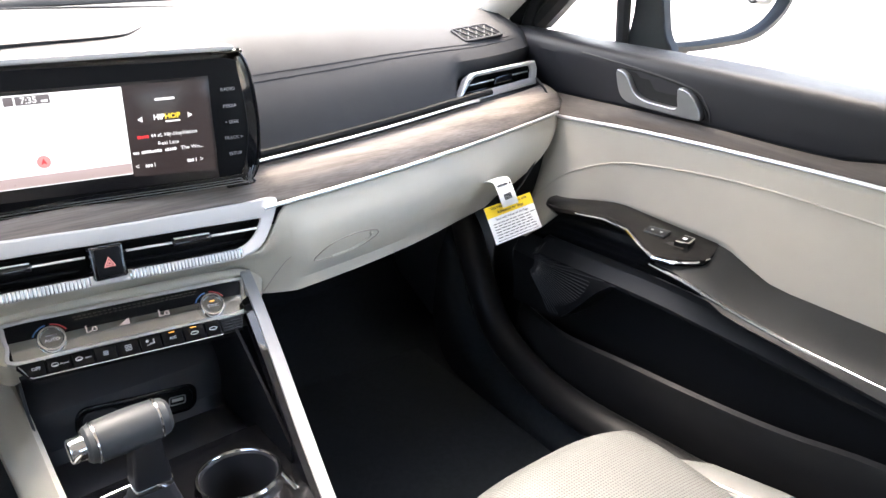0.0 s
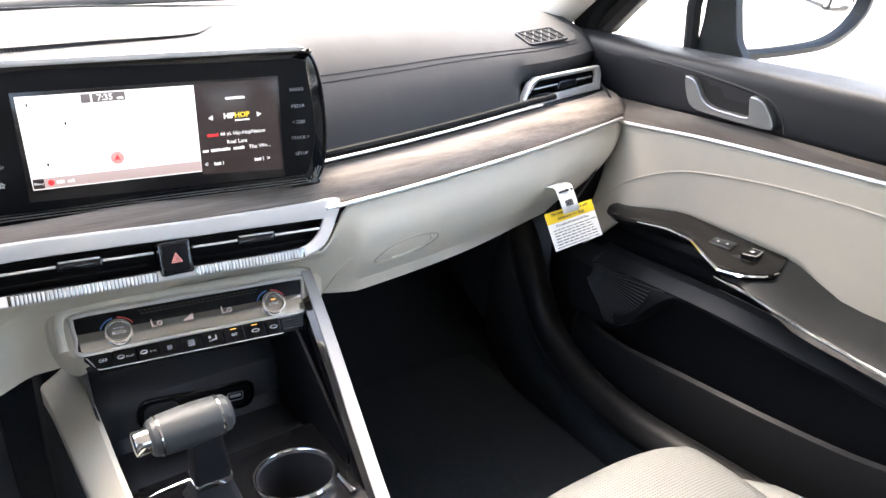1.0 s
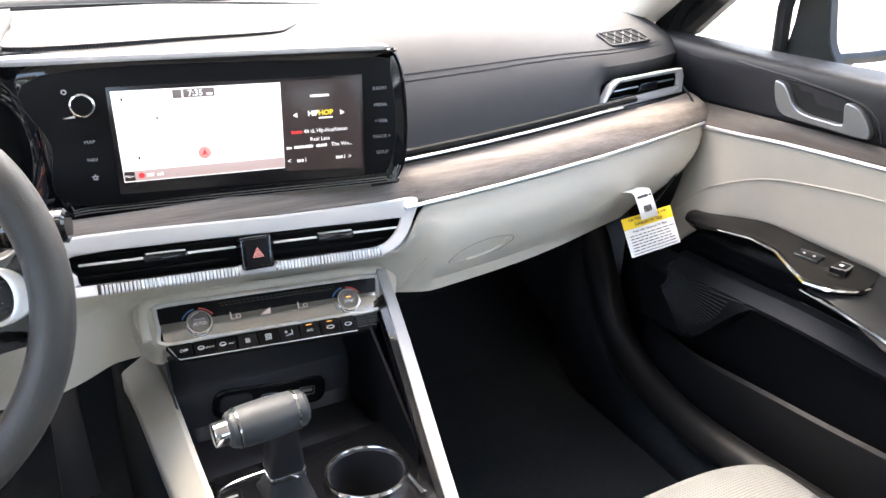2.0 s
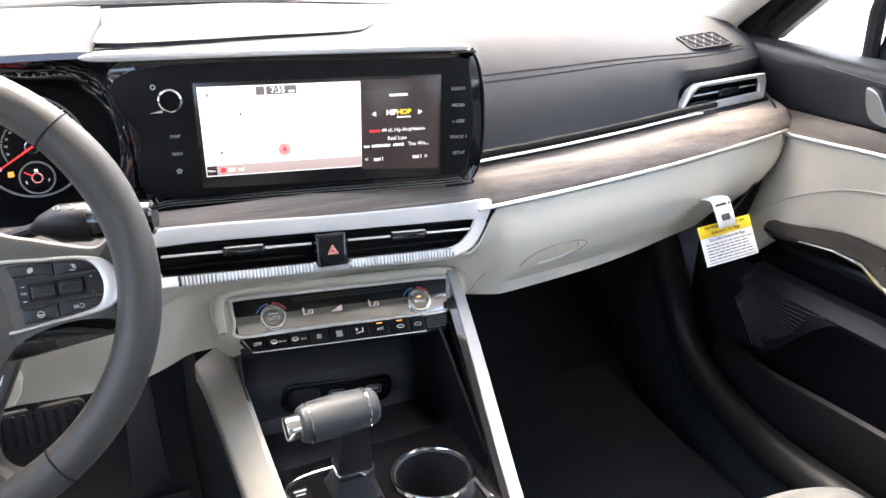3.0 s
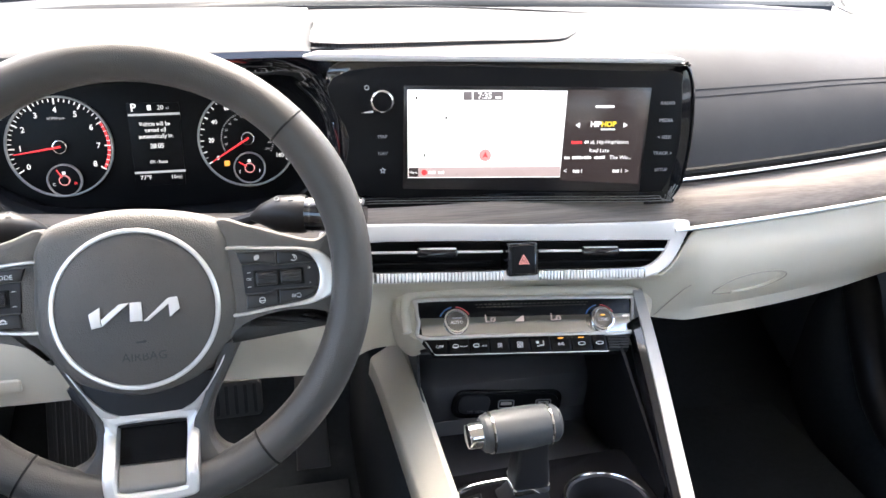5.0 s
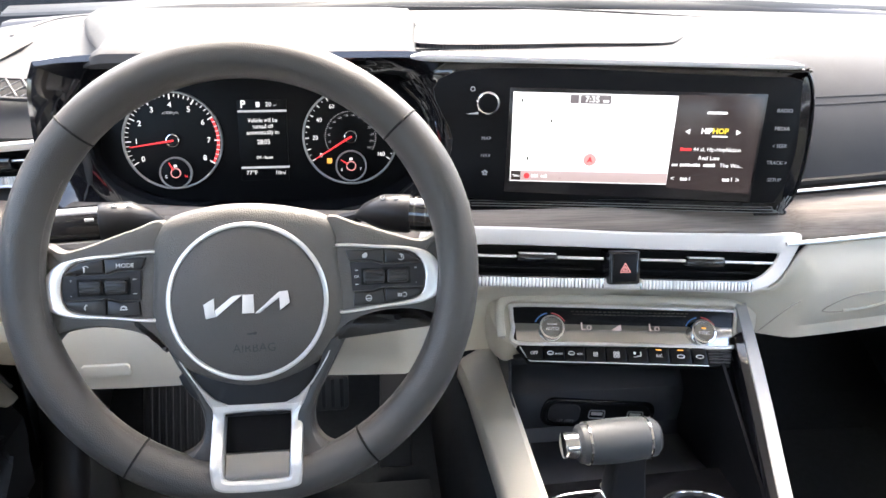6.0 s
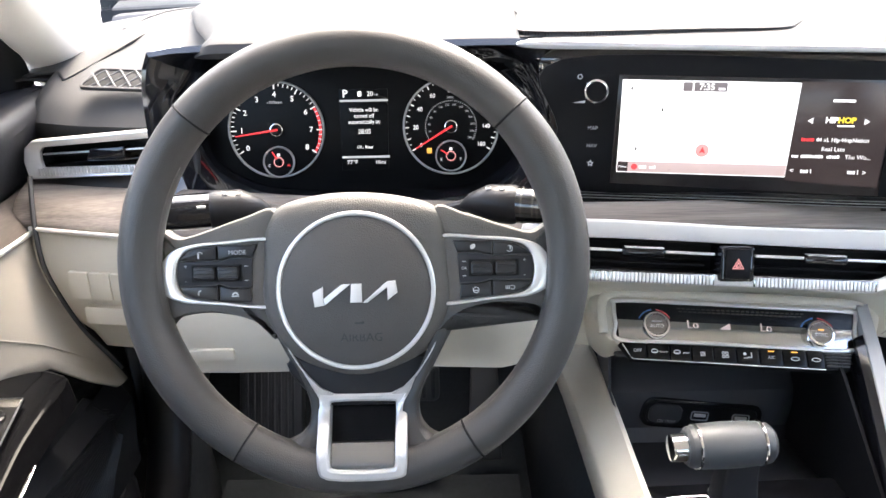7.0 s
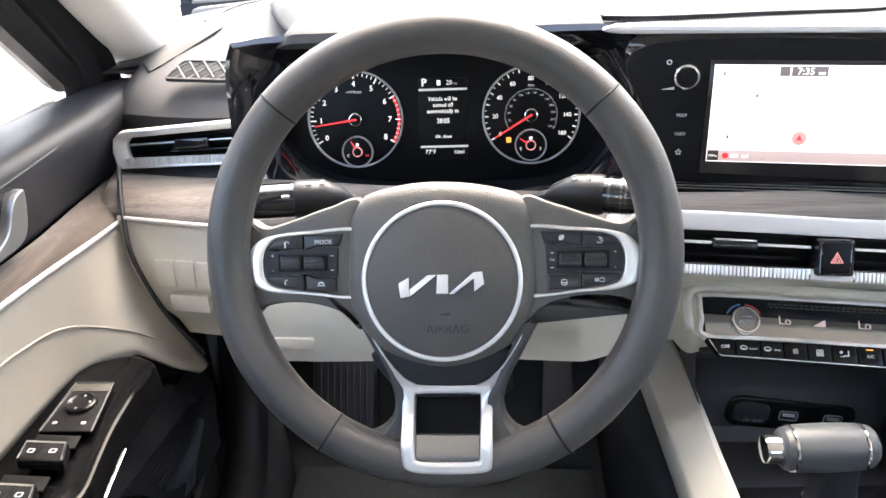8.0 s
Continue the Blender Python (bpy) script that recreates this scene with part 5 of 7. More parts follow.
for a0, a1 in ((150, 258), (282, 390)):
    st = []
    n = int((a1 - a0) * 1.1)
    for i in range(n):
        a = radians(lerp(a0, a1, i / n))
        r = RAD - TUBE * 0.90
        p, q = WH @ V(r * math.cos(a), r * math.sin(a), TUBE * 0.42), WH @ V(r * math.cos(a + 0.010), r * math.sin(a + 0.010), TUBE * 0.28)
        st.append(tube([p, q], 0.0008, 4))
    part("stitching", join(st), M_HUB, wheel)
# hub
hub_o = smooth_poly([(-0.0715, 0.005), (-0.0700, 0.026), (-0.058, 0.0435), (-0.030, 0.0515), (0.0, 0.0535), (0.032, 0.0505), (0.060, 0.0425), (0.0700, 0.026), (0.0715, 0.005), (0.0735, -0.030), (0.066, -0.052), (0.045, -0.076), (0.0, -0.089), (-0.045, -0.076), (-0.066, -0.052), (-0.0735, -0.030)], 5)
rows = [at(WH, hub_o, -0.035), at(WH, hub_o, -0.010)]
for d, w in ((0.0015, -0.005), (0.004, -0.0015), (0.008, 0.001), (0.013, 0.003)):
    rows.append(at(WH, inset(hub_o, d), w))
part("hub", loft(rows, True, True), M_HUB, wheel, "grained charcoal hub cover")
hc = (0.001, -0.021)
part("hub_ring", hoop([(0.0602, -0.002), (0.0602, 0.0072), (0.0592, 0.0080), (0.0575, 0.0080), (0.0566, 0.0070)], WH, 72, *hc), M_SILVER, wheel, "satin silver ring")
part("hub_pad", lathe([(0.0568, 0.0), (0.0568, 0.0066), (0.054, 0.0078), (0.047, 0.0094), (0.038, 0.0108), (0.027, 0.0119), (0.014, 0.0126), (0.004, 0.0128)], WH, 64, *hc), M_PADHUB, wheel, "grained airbag pad")
# maker's badge as plain slanted bars
badge = [[(-0.0306, -0.0214), (-0.0229, -0.0170), (-0.0229, -0.0255), (-0.0220, -0.0309), (-0.0293, -0.0322)], [(-0.0227, -0.0262), (-0.0092, -0.0156), (-0.0022, -0.0152), (-0.0216, -0.0309)], [(-0.0018, -0.0152), (0.0061, -0.0152), (0.0061, -0.0291), (-0.0027, -0.0291)],
         [(0.0066, -0.0295), (0.0100, -0.0295), (0.0313, -0.0134), (0.0249, -0.0138)], [(0.0250, -0.0150), (0.0313, -0.0134), (0.0326, -0.0224), (0.0253, -0.0278)]]
for q in badge:
    part("badge_bar", plate(q, 0.0100, 0.0142, WH, 0.0004), M_BAND, wheel)
lettering("AIRBAG", 0.0092, WH, 0.005, -0.0560, 0.0112, M_BLACK, wheel)
part("embossed_mark", plate(rrect(0.0035, -0.0440, 0.0075, 0.0034, 0.001), 0.006, 0.0121, WH, 0.0002), M_BLACK, wheel)


def flip(poly, s):
    return [(s * p[0], p[1]) for p in poly]


WS = WH @ Matrix.Translation((0, 0, -0.003))
for s in (-1, 1):
    # spoke body and its upper skin
    arm = smooth_poly([(0.060, 0.040), (0.085, 0.036), (0.112, 0.027), (0.135, 0.021), (0.150, 0.026), (0.153, -0.010), (0.150, -0.050), (0.138, -0.041), (0.115, -0.0375), (0.092, -0.0405), (0.076, -0.047), (0.062, -0.058), (0.058, -0.01)], 5)
    part("spoke", plate(flip(arm, s), -0.020, -0.004, WH, 0.005), M_HUB, wheel)
    o = smooth_poly([(0.0600, 0.0185), (0.100, 0.0180), (0.128, 0.0150), (0.143, 0.0085), (0.1515, -0.008), (0.147, -0.0215), (0.133, -0.0285), (0.105, -0.0310), (0.0600, -0.0335), (0.0580, -0.008)], 6)
    i = smooth_poly([(0.0620, 0.0160), (0.100, 0.0152), (0.123, 0.0130), (0.1325, 0.0070), (0.1370, -0.006), (0.1345, -0.0195), (0.126, -0.0255), (0.104, -0.0285), (0.0620, -0.0308), (0.0600, -0.008)], 6)
    part("spoke_frame", surround(flip(o, s), flip(i, s), -0.010, 0.0015, WS, 0.0016), M_SILVER, wheel, "satin silver switch frame")
    part("switch_backing", plate(flip(i, s), -0.010, -0.0015, WS, 0.0004), M_DEEP, wheel)
    top = [(0.0746, 0.0150), (0.1045, 0.0144), (0.1045, 0.0036), (0.1027, 0.0036), (0.0943, 0.0059), (0.0780, 0.0061)]
    top2 = [(0.1056, 0.0142), (0.1220, 0.0124), (0.1310, 0.0070), (0.1348, 0.0037), (0.1056, 0.0037)]
    bot = [(0.0806, -0.0183), (0.0950, -0.0183), (0.1020, -0.0162), (0.1038, -0.0162), (0.1038, -0.0279), (0.0797, -0.0292)]
    bot2 = [(0.1050, -0.0162), (0.1348, -0.0166), (0.1320, -0.0210), (0.1245, -0.0248), (0.1050, -0.0277)]
    mid = [(0.0785, 0.0050), (0.0945, 0.0048), (0.1027, 0.0026), (0.1355, 0.0026), (0.1362, -0.0060), (0.1352, -0.0155), (0.1027, -0.0151), (0.0952, -0.0172), (0.0795, -0.0172)]
    keys = [part("switch_key", plate(flip(q, s), -0.008, 0.0018, WS, 0.0012), M_BUTTON, wheel) for q in (top, top2, bot, bot2)]
    part("switch_bridge", plate(flip(mid, s), -0.008, 0.0008, WS, 0.0006), M_PADLOW, wheel)
    part("roller_well", plate(flip(rrect(0.1058, -0.0064, 0.0385, 0.0132, 0.001), s), -0.004, 0.0012, WS, 0.0002), M_DEEP, wheel)
    for c in (0.0966, 0.1150):
        rk = part("roller", plate(flip(rrect(c, -0.0064, 0.0164, 0.0106, 0.0022), s), -0.006, 0.0040, WS, 0.0016), M_BUTTON, wheel, "black roller switch")
        for d in (-0.0028, 0.0, 0.0028):
            part("roller_rib", block(WS, tuple(sorted((s * (c - 0.0072), s * (c + 0.0072)))), (-0.0069 + d, -0.0059 + d), (0.003, 0.0046), 0.0004), M_PAD, rk)
    if s < 0:
        lettering("MODE", 0.0048, WS, -0.0895, 0.0092, 0.0021, M_PRINT, keys[0])
    def arc_mark(u, v, r, a0, a1, key, wd=0.0006):
        seq = [radians(lerp(a0, a1, j / 9)) for j in range(10)]
        poly = [(u + r * math.cos(a), v + r * math.sin(a)) for a in seq] + [(u + (r - wd) * math.cos(a), v + (r - wd) * math.sin(a)) for a in reversed(seq)]
        part("symbol", plate(poly, 0.0012, 0.0021, WS, 0.00005), M_PRINT, key)

    def dot_mark(u, v, w, h, key):
        part("symbol", plate(rrect(u, v, w, h, min(w, h) * 0.3, 2), 0.0008, 0.0021, WS, 0.00005), M_PRINT, key)
    if s < 0:
        arc_mark(-0.1180, 0.0078, 0.0024, 20, 160, keys[1])
        dot_mark(-0.1192, 0.0070, 0.0012, 0.0040, keys[1])
        arc_mark(-0.1180, -0.0215, 0.0026, 90, 230, keys[3], 0.0010)
        arc_mark(-0.0920, -0.0235, 0.0026, 10, 170, keys[2], 0.0012)
        dot_mark(-0.0920, -0.0240, 0.0056, 0.0008, keys[2])
    else:
        dot_mark(0.0895, 0.0098, 0.0030, 0.0032, keys[0])
        dot_mark(0.0905, 0.0106, 0.0030, 0.0032, keys[0])
        arc_mark(0.1180, 0.0080, 0.0026, -150, 120, keys[1])
        dot_mark(0.1186, 0.0086, 0.0010, 0.0026, keys[1])
        arc_mark(0.0920, -0.0232, 0.0026, 0, 359, keys[2])
        dot_mark(0.0920, -0.0236, 0.0040, 0.0008, keys[2])
        for j in range(3):
            dot_mark(0.1150 + 0.0012 * j, -0.0216, 0.0007, 0.0026, keys[3])
        arc_mark(0.1200, -0.0216, 0.0019, -150, 150, keys[3], 0.0005)
    for v, sign in ((-0.0010, "+"), (-0.0120, "-")):
        lettering(sign, 0.0046, WS, s * 0.1295, v, 0.0010, M_PRINT, wheel)
        dot_mark(s * 0.0832, v - 0.0002, 0.0026, 0.0006, wheel)
    if s > 0:
        lettering("OK", 0.0030, WS, 0.0832, -0.0064, 0.0010, M_PRINT, wheel)
    # lower arm
    outer = [(0.0735, -0.050), (0.0670, -0.0620), (0.0575, -0.0800), (0.0490, -0.0960), (0.0452, -0.1080), (0.0442, -0.1180), (0.0465, -0.1280), (0.0540, -0.1360), (0.0640, -0.1400)]
    inner = [(0.0550, -0.056), (0.0540, -0.0680), (0.0460, -0.0850), (0.0400, -0.1000), (0.0345, -0.1100), (0.0335, -0.1200), (0.0340, -0.1320), (0.0350, -0.1480), (0.0370, -0.1600)]
    rise = (0.0, 0.0, 0.0, 0.0, 0.0, 0.001, 0.004, 0.008, 0.011)
    rows = []
    for oa, ia, w in zip(smooth_poly(outer, 4, closed=False), smooth_poly(inner, 4, closed=False), [lerp(rise[k // 4], rise[min(8, k // 4 + 1)], (k % 4) / 4) for k in range(33)]):
        oa, ia = V(s * (oa[0] - 0.0028) + 0.0028, oa[1], 0), V(s * (ia[0] - 0.0028) + 0.0028, ia[1], 0)
        rows.append([WH @ (oa.lerp(ia, t) + V(0, 0, d + w)) for t, d in ((0.0, -0.026), (0.0, -0.0125), (0.06, -0.0090), (0.18, -0.0065), (0.4, -0.0055), (1.0, -0.0055))])
    part("lower_arm", loft(rows), M_LEATHER, wheel, "leather-wrapped foot of the lower spoke", solid=0.002)
    rows = []
    for oa, ia, w in (((0.0624, -0.0585), (0.0618, -0.0588), -0.004), ((0.0590, -0.0672), (0.0565, -0.0690), -0.003), ((0.0540, -0.0757), (0.0500, -0.0798), -0.003), ((0.0490, -0.0835), (0.0436, -0.0885), -0.003), ((0.0442, -0.0925), (0.0345, -0.0975), -0.004), ((0.0405, -0.1010), (0.0240, -0.1025), -0.005), ((0.0392, -0.1070), (0.0270, -0.1080), -0.006)):
        oa, ia = V(s * (oa[0] - 0.0028) + 0.0028, oa[1], 0), V(s * (ia[0] - 0.0028) + 0.0028, ia[1], 0)
        rows.append([WH @ (oa + V(0, 0, -0.018)), WH @ (oa + V(0, 0, w - 0.001)), WH @ (oa.lerp(ia, 0.15) + V(0, 0, w)), WH @ (oa.lerp(ia, 0.85) + V(0, 0, w)), WH @ (ia + V(0, 0, w - 0.001)), WH @ (ia + V(0, 0, -0.018))])
    part("arm_trim", loft(rows), M_HANDLE, wheel)
lower = smooth_poly([(-0.052, -0.074), (0.052, -0.074), (0.036, -0.107), (0.030, -0.112), (-0.030, -0.112), (-0.036, -0.107)], 5)
part("lower_shield", plate(lower, -0.030, -0.006, WH, 0.004), M_TRIM, wheel)
yo = [tuple(p) for p in star_out(smooth_poly([(-0.0336, -0.0995), (-0.0259, -0.1012), (0.0028, -0.1018), (0.0315, -0.1012), (0.0392, -0.0995), (0.0386, -0.1062), (0.0373, -0.131), (0.0371, -0.1560), (0.0343, -0.1611), (0.0239, -0.1633), (0.0048, -0.1641), (-0.016, -0.1636), (-0.0260, -0.1615), (-0.0304, -0.1556), (-0.0315, -0.131), (-0.0330, -0.1062)], 6), (0.003, -0.132), 128)]
yi = [tuple(p) for p in star_out(smooth_poly([(-0.0200, -0.1098), (0.003, -0.1092), (0.0262, -0.1098), (0.0280, -0.1125), (0.0280, -0.132), (0.0275, -0.1505), (0.0248, -0.1538), (0.0031, -0.1550), (-0.0170, -0.1540), (-0.0205, -0.1505), (-0.0218, -0.132), (-0.0221, -0.1125)], 6), (0.003, -0.132), 128)]


def yoke_w(d):
    return lambda u, v: lerp(-0.005, 0.0190, ease(-0.110, -0.146, v)) + d


rows = shaped([(yo, yoke_w(-0.020)), (yo, yoke_w(-0.0030)), (inset(yo, 0.0008), yoke_w(-0.0010)), (inset(yo, 0.0026), yoke_w(0.0)), (inset(yi, -0.0026), yoke_w(0.0)), (inset(yi, -0.0008), yoke_w(-0.0010)), (yi, yoke_w(-0.0030)), (yi, yoke_w(-0.020))], WH)
part("yoke", loft(rows + rows[:1], True), M_HANDLE, wheel, "satin silver lower spoke")
rows = shaped([(inset(yi, -0.001), yoke_w(-0.022)), (inset(yi, -0.001), yoke_w(-0.0125))], WH)
part("yoke_recess", loft(rows, True, True), M_MATTE, wheel)
rows = [[WH @ V(u, v, w) for u in (-0.0205, -0.0195, -0.01, 0.003, 0.016, 0.0262, 0.0272)] for v, w in ((-0.1370, 0.0030), (-0.1375, 0.0065), (-0.1440, 0.0115), (-0.1500, 0.0150), (-0.1545, 0.0165))]
part("yoke_slope", loft(rows), M_DOORPULL, wheel, solid=0.002)
part("column", tube([WH @ V(0, -0.015, -0.03), WH @ V(0, -0.030, -0.16)], [0.050, 0.040], 24), M_BLACK, wheel)

# ---- stalks ----
M_STALK = mat("black_stalk_plastic", (0.010, 0.010, 0.011), 0.36, var=0.15, spec=0.25)
for s in (-1, 1):
    stalk = thing("wiper_stalk" if s > 0 else "light_stalk", (-0.35 + s * 0.06, 0.69, 0.585), "black control stalk with white symbols", "control stalk")
    a, b = V(-0.35 + s * 0.088, 0.675, 0.604), V(-0.35 + s * (0.155 if s > 0 else 0.175), 0.655, 0.607)
    ax = (b - a).normalized()
    root = [a - ax * 0.004 + V(0, 0, -0.004), a + ax * 0.006 + V(0, 0, -0.001), a + ax * 0.022, a + ax * 0.044, a + ax * 0.048]
    part("stalk_arm", tube([a + ax * 0.004 + V(0, 0.004, -0.004), V(-0.35 + s * 0.03, 0.70, 0.578)], 0.006, 10), M_STALK, stalk)
    part("stalk_root", tube(root, [0.003, 0.0095, 0.0168, 0.0176, 0.016], 18), M_STALK, stalk)
    path = [a + ax * d for d in (0.030, 0.034, 0.042, 0.06, 0.078, 0.098, 0.100)]
    part("stalk_grip", tube(path, [0.0135, 0.0150, 0.0158, 0.0158, 0.0155, 0.0150, 0.012], 20), M_PIANO, stalk)
    for d in ((0.052, 0.062, 0.066) if s > 0 else (0.090,)):
        part("stalk_ring", tube([a + ax * d, a + ax * (d + 0.0018)], 0.0160, 20), M_PULL, stalk)
    m = basis(a + ax * 0.026 + V(0, -0.0095, 0.0142), ax if s > 0 else -ax, (0, 0.8, 0.6))
    for k, u in enumerate((-0.006, 0.006)):
        part("symbol", surround(circle(u, 0.004, 0.0026, 12, 0.0018), circle(u, 0.004, 0.0020, 12, 0.0013), 0.0, 0.0008, m, 0.0001), M_GREYPRINT, stalk)
    if s < 0:
        part("print_bar", plate(rrect(0.026 * -1, -0.007, 0.007, 0.0013, 0.0003), -0.003, 0.0004, m, 0.0001), M_PRINT, stalk)

# ---- front doors ----
LONG = [-0.75 + 1.68 * i / 56 for i in range(57)]


def along(knots, v):
    """A smooth curve through (place, value) knots."""
    n = len(knots)
    if v <= knots[0][0]:
        return knots[0][1]
    for i in range(n - 1):
        (x0, y0), (x1, y1) = knots[i], knots[i + 1]
        if v <= x1:
            def slope(k):
                if k in (0, n - 1):
                    return 0.0
                a = (knots[k][1] - knots[k - 1][1]) / (knots[k][0] - knots[k - 1][0])
                b = (knots[k + 1][1] - knots[k][1]) / (knots[k + 1][0] - knots[k][0])
                return 0.0 if a * b <= 0 else 2 * a * b / (a + b)
            h, t = x1 - x0, (v - x0) / (x1 - x0)
            return (2 * t ** 3 - 3 * t * t + 1) * y0 + (t ** 3 - 2 * t * t + t) * h * slope(i) + (3 * t * t - 2 * t ** 3) * y1 + (t ** 3 - t * t) * h * slope(i + 1)
    return knots[-1][1]


def front_in(y):
    """How far the outer part of the door skin leans in towards the dash end."""
    return 0.050 * ease(0.50, 0.80, y) + 0.02 * ease(0.8, 0.95, y)


def door_strip(y):
    """Height of the silver strip."""
    return along([(-0.75, 0.588), (0.27, 0.5825), (0.46, 0.5765), (0.56, 0.5715), (0.64, 0.5660), (0.70, 0.5595), (0.78, 0.5515), (0.90, 0.540)], y)


def strip_x(y):
    return along([(-0.75, 0.735), (0.27, 0.718), (0.46, 0.713), (0.64, 0.7105), (0.72, 0.7125), (0.80, 0.716), (0.90, 0.722)], y)


def crest_x(y):
    """Inner edge of the door top."""
    return along([(-0.75, 0.745), (0.0, 0.737), (0.40, 0.727), (0.65, 0.7195), (0.775, 0.7190), (0.85, 0.7260), (0.90, 0.7330), (0.938, 0.7385), (0.950, 0.7470), (0.957, 0.7620), (0.98, 0.7680)], y)


def wood_edge(y):
    """Upper edge of the wood strip: distance out and height."""
    return (along([(-0.75, 0.745), (0.28, 0.728), (0.50, 0.7215), (0.60, 0.7205), (0.65, 0.7225), (0.70, 0.731), (0.75, 0.741), (0.80, 0.748), (0.85, 0.756), (0.98, 0.762)], y),
            along([(-0.75, 0.622), (0.20, 0.618), (0.28, 0.609), (0.337, 0.5990), (0.40, 0.5975), (0.513, 0.5975), (0.60, 0.5950), (0.65, 0.5925), (0.70, 0.588), (0.75, 0.583), (0.80, 0.579), (0.85, 0.574), (0.98, 0.570)], y))


def door_low(y):
    return 0.393 + 0.041 * ease(0.38, 0.47, y) - 0.006 * ease(0.60, 0.70, y) - 0.074 * ease(0.705, 0.785, y)


def front_door(s):
    side = "passenger" if s > 0 else "driver"
    door = thing("front_door", (s * 0.80, 0.2, 0.05), "closed front door with beige, wood and black trim, %s side" % side, "car door")
    dz = 0.0 if s > 0 else -0.014

    def P(x, y, z):
        return V(s * x, y, z + dz)
    fine = sorted(LONG + [0.795, 0.805, 0.815, 0.822, 0.830, 0.838, 0.936, 0.941])
    ys = [y for y in LONG if y <= 0.90]

    def trim_x(y, z):
        wx, wz = wood_edge(y)
        return lerp(wx, crest_x(y), min(1.0, max(0.0, (z - wz) / 0.05)))
    rows = []
    for y in fine + [0.945, 0.950, 0.954, 0.958, 0.966, 0.975]:
        f = front_in(y) * 0.5
        zt, cx = 0.668 - 0.012 * ease(0.94, 0.98, y), crest_x(y)
        wx, wz = wood_edge(y)
        rows.append([P(0.845 - f, y, zt - 0.014), P(0.828 - f, y, zt - 0.005), P(0.800 - f, y, zt - 0.001), P(lerp(cx, 0.790 - f, 0.6), y, zt + 0.0005), P(cx + 0.014, y, zt), P(cx + 0.007, y, zt - 0.0025), P(cx + 0.0025, y, zt - 0.007), P(cx, y, zt - 0.013), P(cx - 0.0005, y, zt - 0.020), P(lerp(wx, cx, 0.55), y, lerp(wz, zt, 0.45)), P(wx + 0.0015, y, wz + 0.005), P(wx + 0.0035, y, wz + 0.0005), P(wx + 0.008, y, wz - 0.004)])
    part("upper_trim", loft(rows), M_TRIM, door, "dark soft upper door trim", solid=0.006 * s)
    rows = []
    for y in ys:
        (wx, wz), sx, zs = wood_edge(y), strip_x(y), door_strip(y)
        rows.append([P(wx + 0.0055, y, wz - 0.0045)] + [P(lerp(wx, sx, t) - 0.0025 * math.sin(math.pi * t), y, lerp(wz - 0.001, zs + 0.002, t)) for t in (0.0, 0.1, 0.25, 0.5, 0.75, 0.92, 1.0)])
    part("wood_strip", loft(rows), M_WOOD_DIMMED, door, "grey-brown wood strip", solid=0.004 * s)
    part("silver_strip", tube([P(strip_x(y) - 0.0010, y, door_strip(y)) for y in [q for q in ys if q < 0.775] + [0.781]], 0.0028, 8), M_SILVER, door, "thin satin silver strip")

    def insert_x(y, t):
        return strip_x(y) + 0.004 * math.sin(math.pi * t) + 0.022 * t ** 1.4 - 0.080 * t ** 1.6 * ease(0.645, 0.80, y)
    rows = []
    for y in [q for q in fine if q < 0.785] + [0.788, 0.798]:
        zs, zl = door_strip(y), door_low(y)
        rows.append([P(insert_x(y, t), y, lerp(zs - 0.003, zl, t)) for t in (0, 0.06, 0.15, 0.3, 0.45, 0.6, 0.75, 0.9, 1.0)])
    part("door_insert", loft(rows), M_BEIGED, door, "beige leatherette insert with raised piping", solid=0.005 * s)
    pipe = [(-0.75, 0.540), (0.0, 0.540), (0.262, 0.539), (0.376, 0.5405), (0.46, 0.5365), (0.541, 0.528), (0.629, 0.513), (0.683, 0.496), (0.739, 0.468), (0.775, 0.436), (0.795, 0.405)]
    if s < 0:
        pipe = [(-0.75, 0.530), (0.0, 0.528), (0.40, 0.525), (0.548, 0.521), (0.587, 0.516), (0.629, 0.506), (0.672, 0.486), (0.717, 0.454), (0.750, 0.422), (0.775, 0.395)]
    path = smooth_poly([(y, z) for y, z in pipe], 5, closed=False)
    run_ = []
    for y, z in path:
        t = (door_strip(y) - 0.003 - z) / (door_strip(y) - 0.003 - door_low(y))
        if 0 < t < 1:
            run_.append(P(insert_x(y, t) - 0.0004, y, z))
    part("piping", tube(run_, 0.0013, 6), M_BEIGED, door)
    # inner door pull
    back = 0.0 if s > 0 else 0.028
    hp = smooth_poly([(0.666, 0.6440), (0.660, 0.6458), (0.651, 0.6430), (0.643, 0.636), (0.634, 0.623), (0.622, 0.6150), (0.606, 0.6118), (0.585, 0.6115), (0.5585, 0.6125), (0.5585, 0.624), (0.5600, 0.6370), (0.5535, 0.6395), (0.541, 0.636), (0.529, 0.626), (0.520, 0.613), (0.5195, 0.6050), (0.528, 0.6018), (0.573, 0.6012), (0.620, 0.6015), (0.644, 0.6030), (0.657, 0.611), (0.664, 0.628)], 5)
    rows = []
    for d, x in ((0.0, 0.010), (0.0, -0.0065), (0.0006, -0.0085), (0.0018, -0.0092)):
        rows.append([P(trim_x(q[0] - back, q[1]) + x, q[0] - back, q[1]) for q in inset(hp, d)])
    part("door_pull", loft(rows, True, True), M_DOORPULL, door, "satin silver inner door pull")
    cup = smooth_poly([(0.668, 0.6455), (0.640, 0.6495), (0.600, 0.6475), (0.5585, 0.6425), (0.536, 0.637), (0.524, 0.624), (0.514, 0.6045), (0.56, 0.600), (0.62, 0.6000), (0.652, 0.603), (0.664, 0.620)], 6)
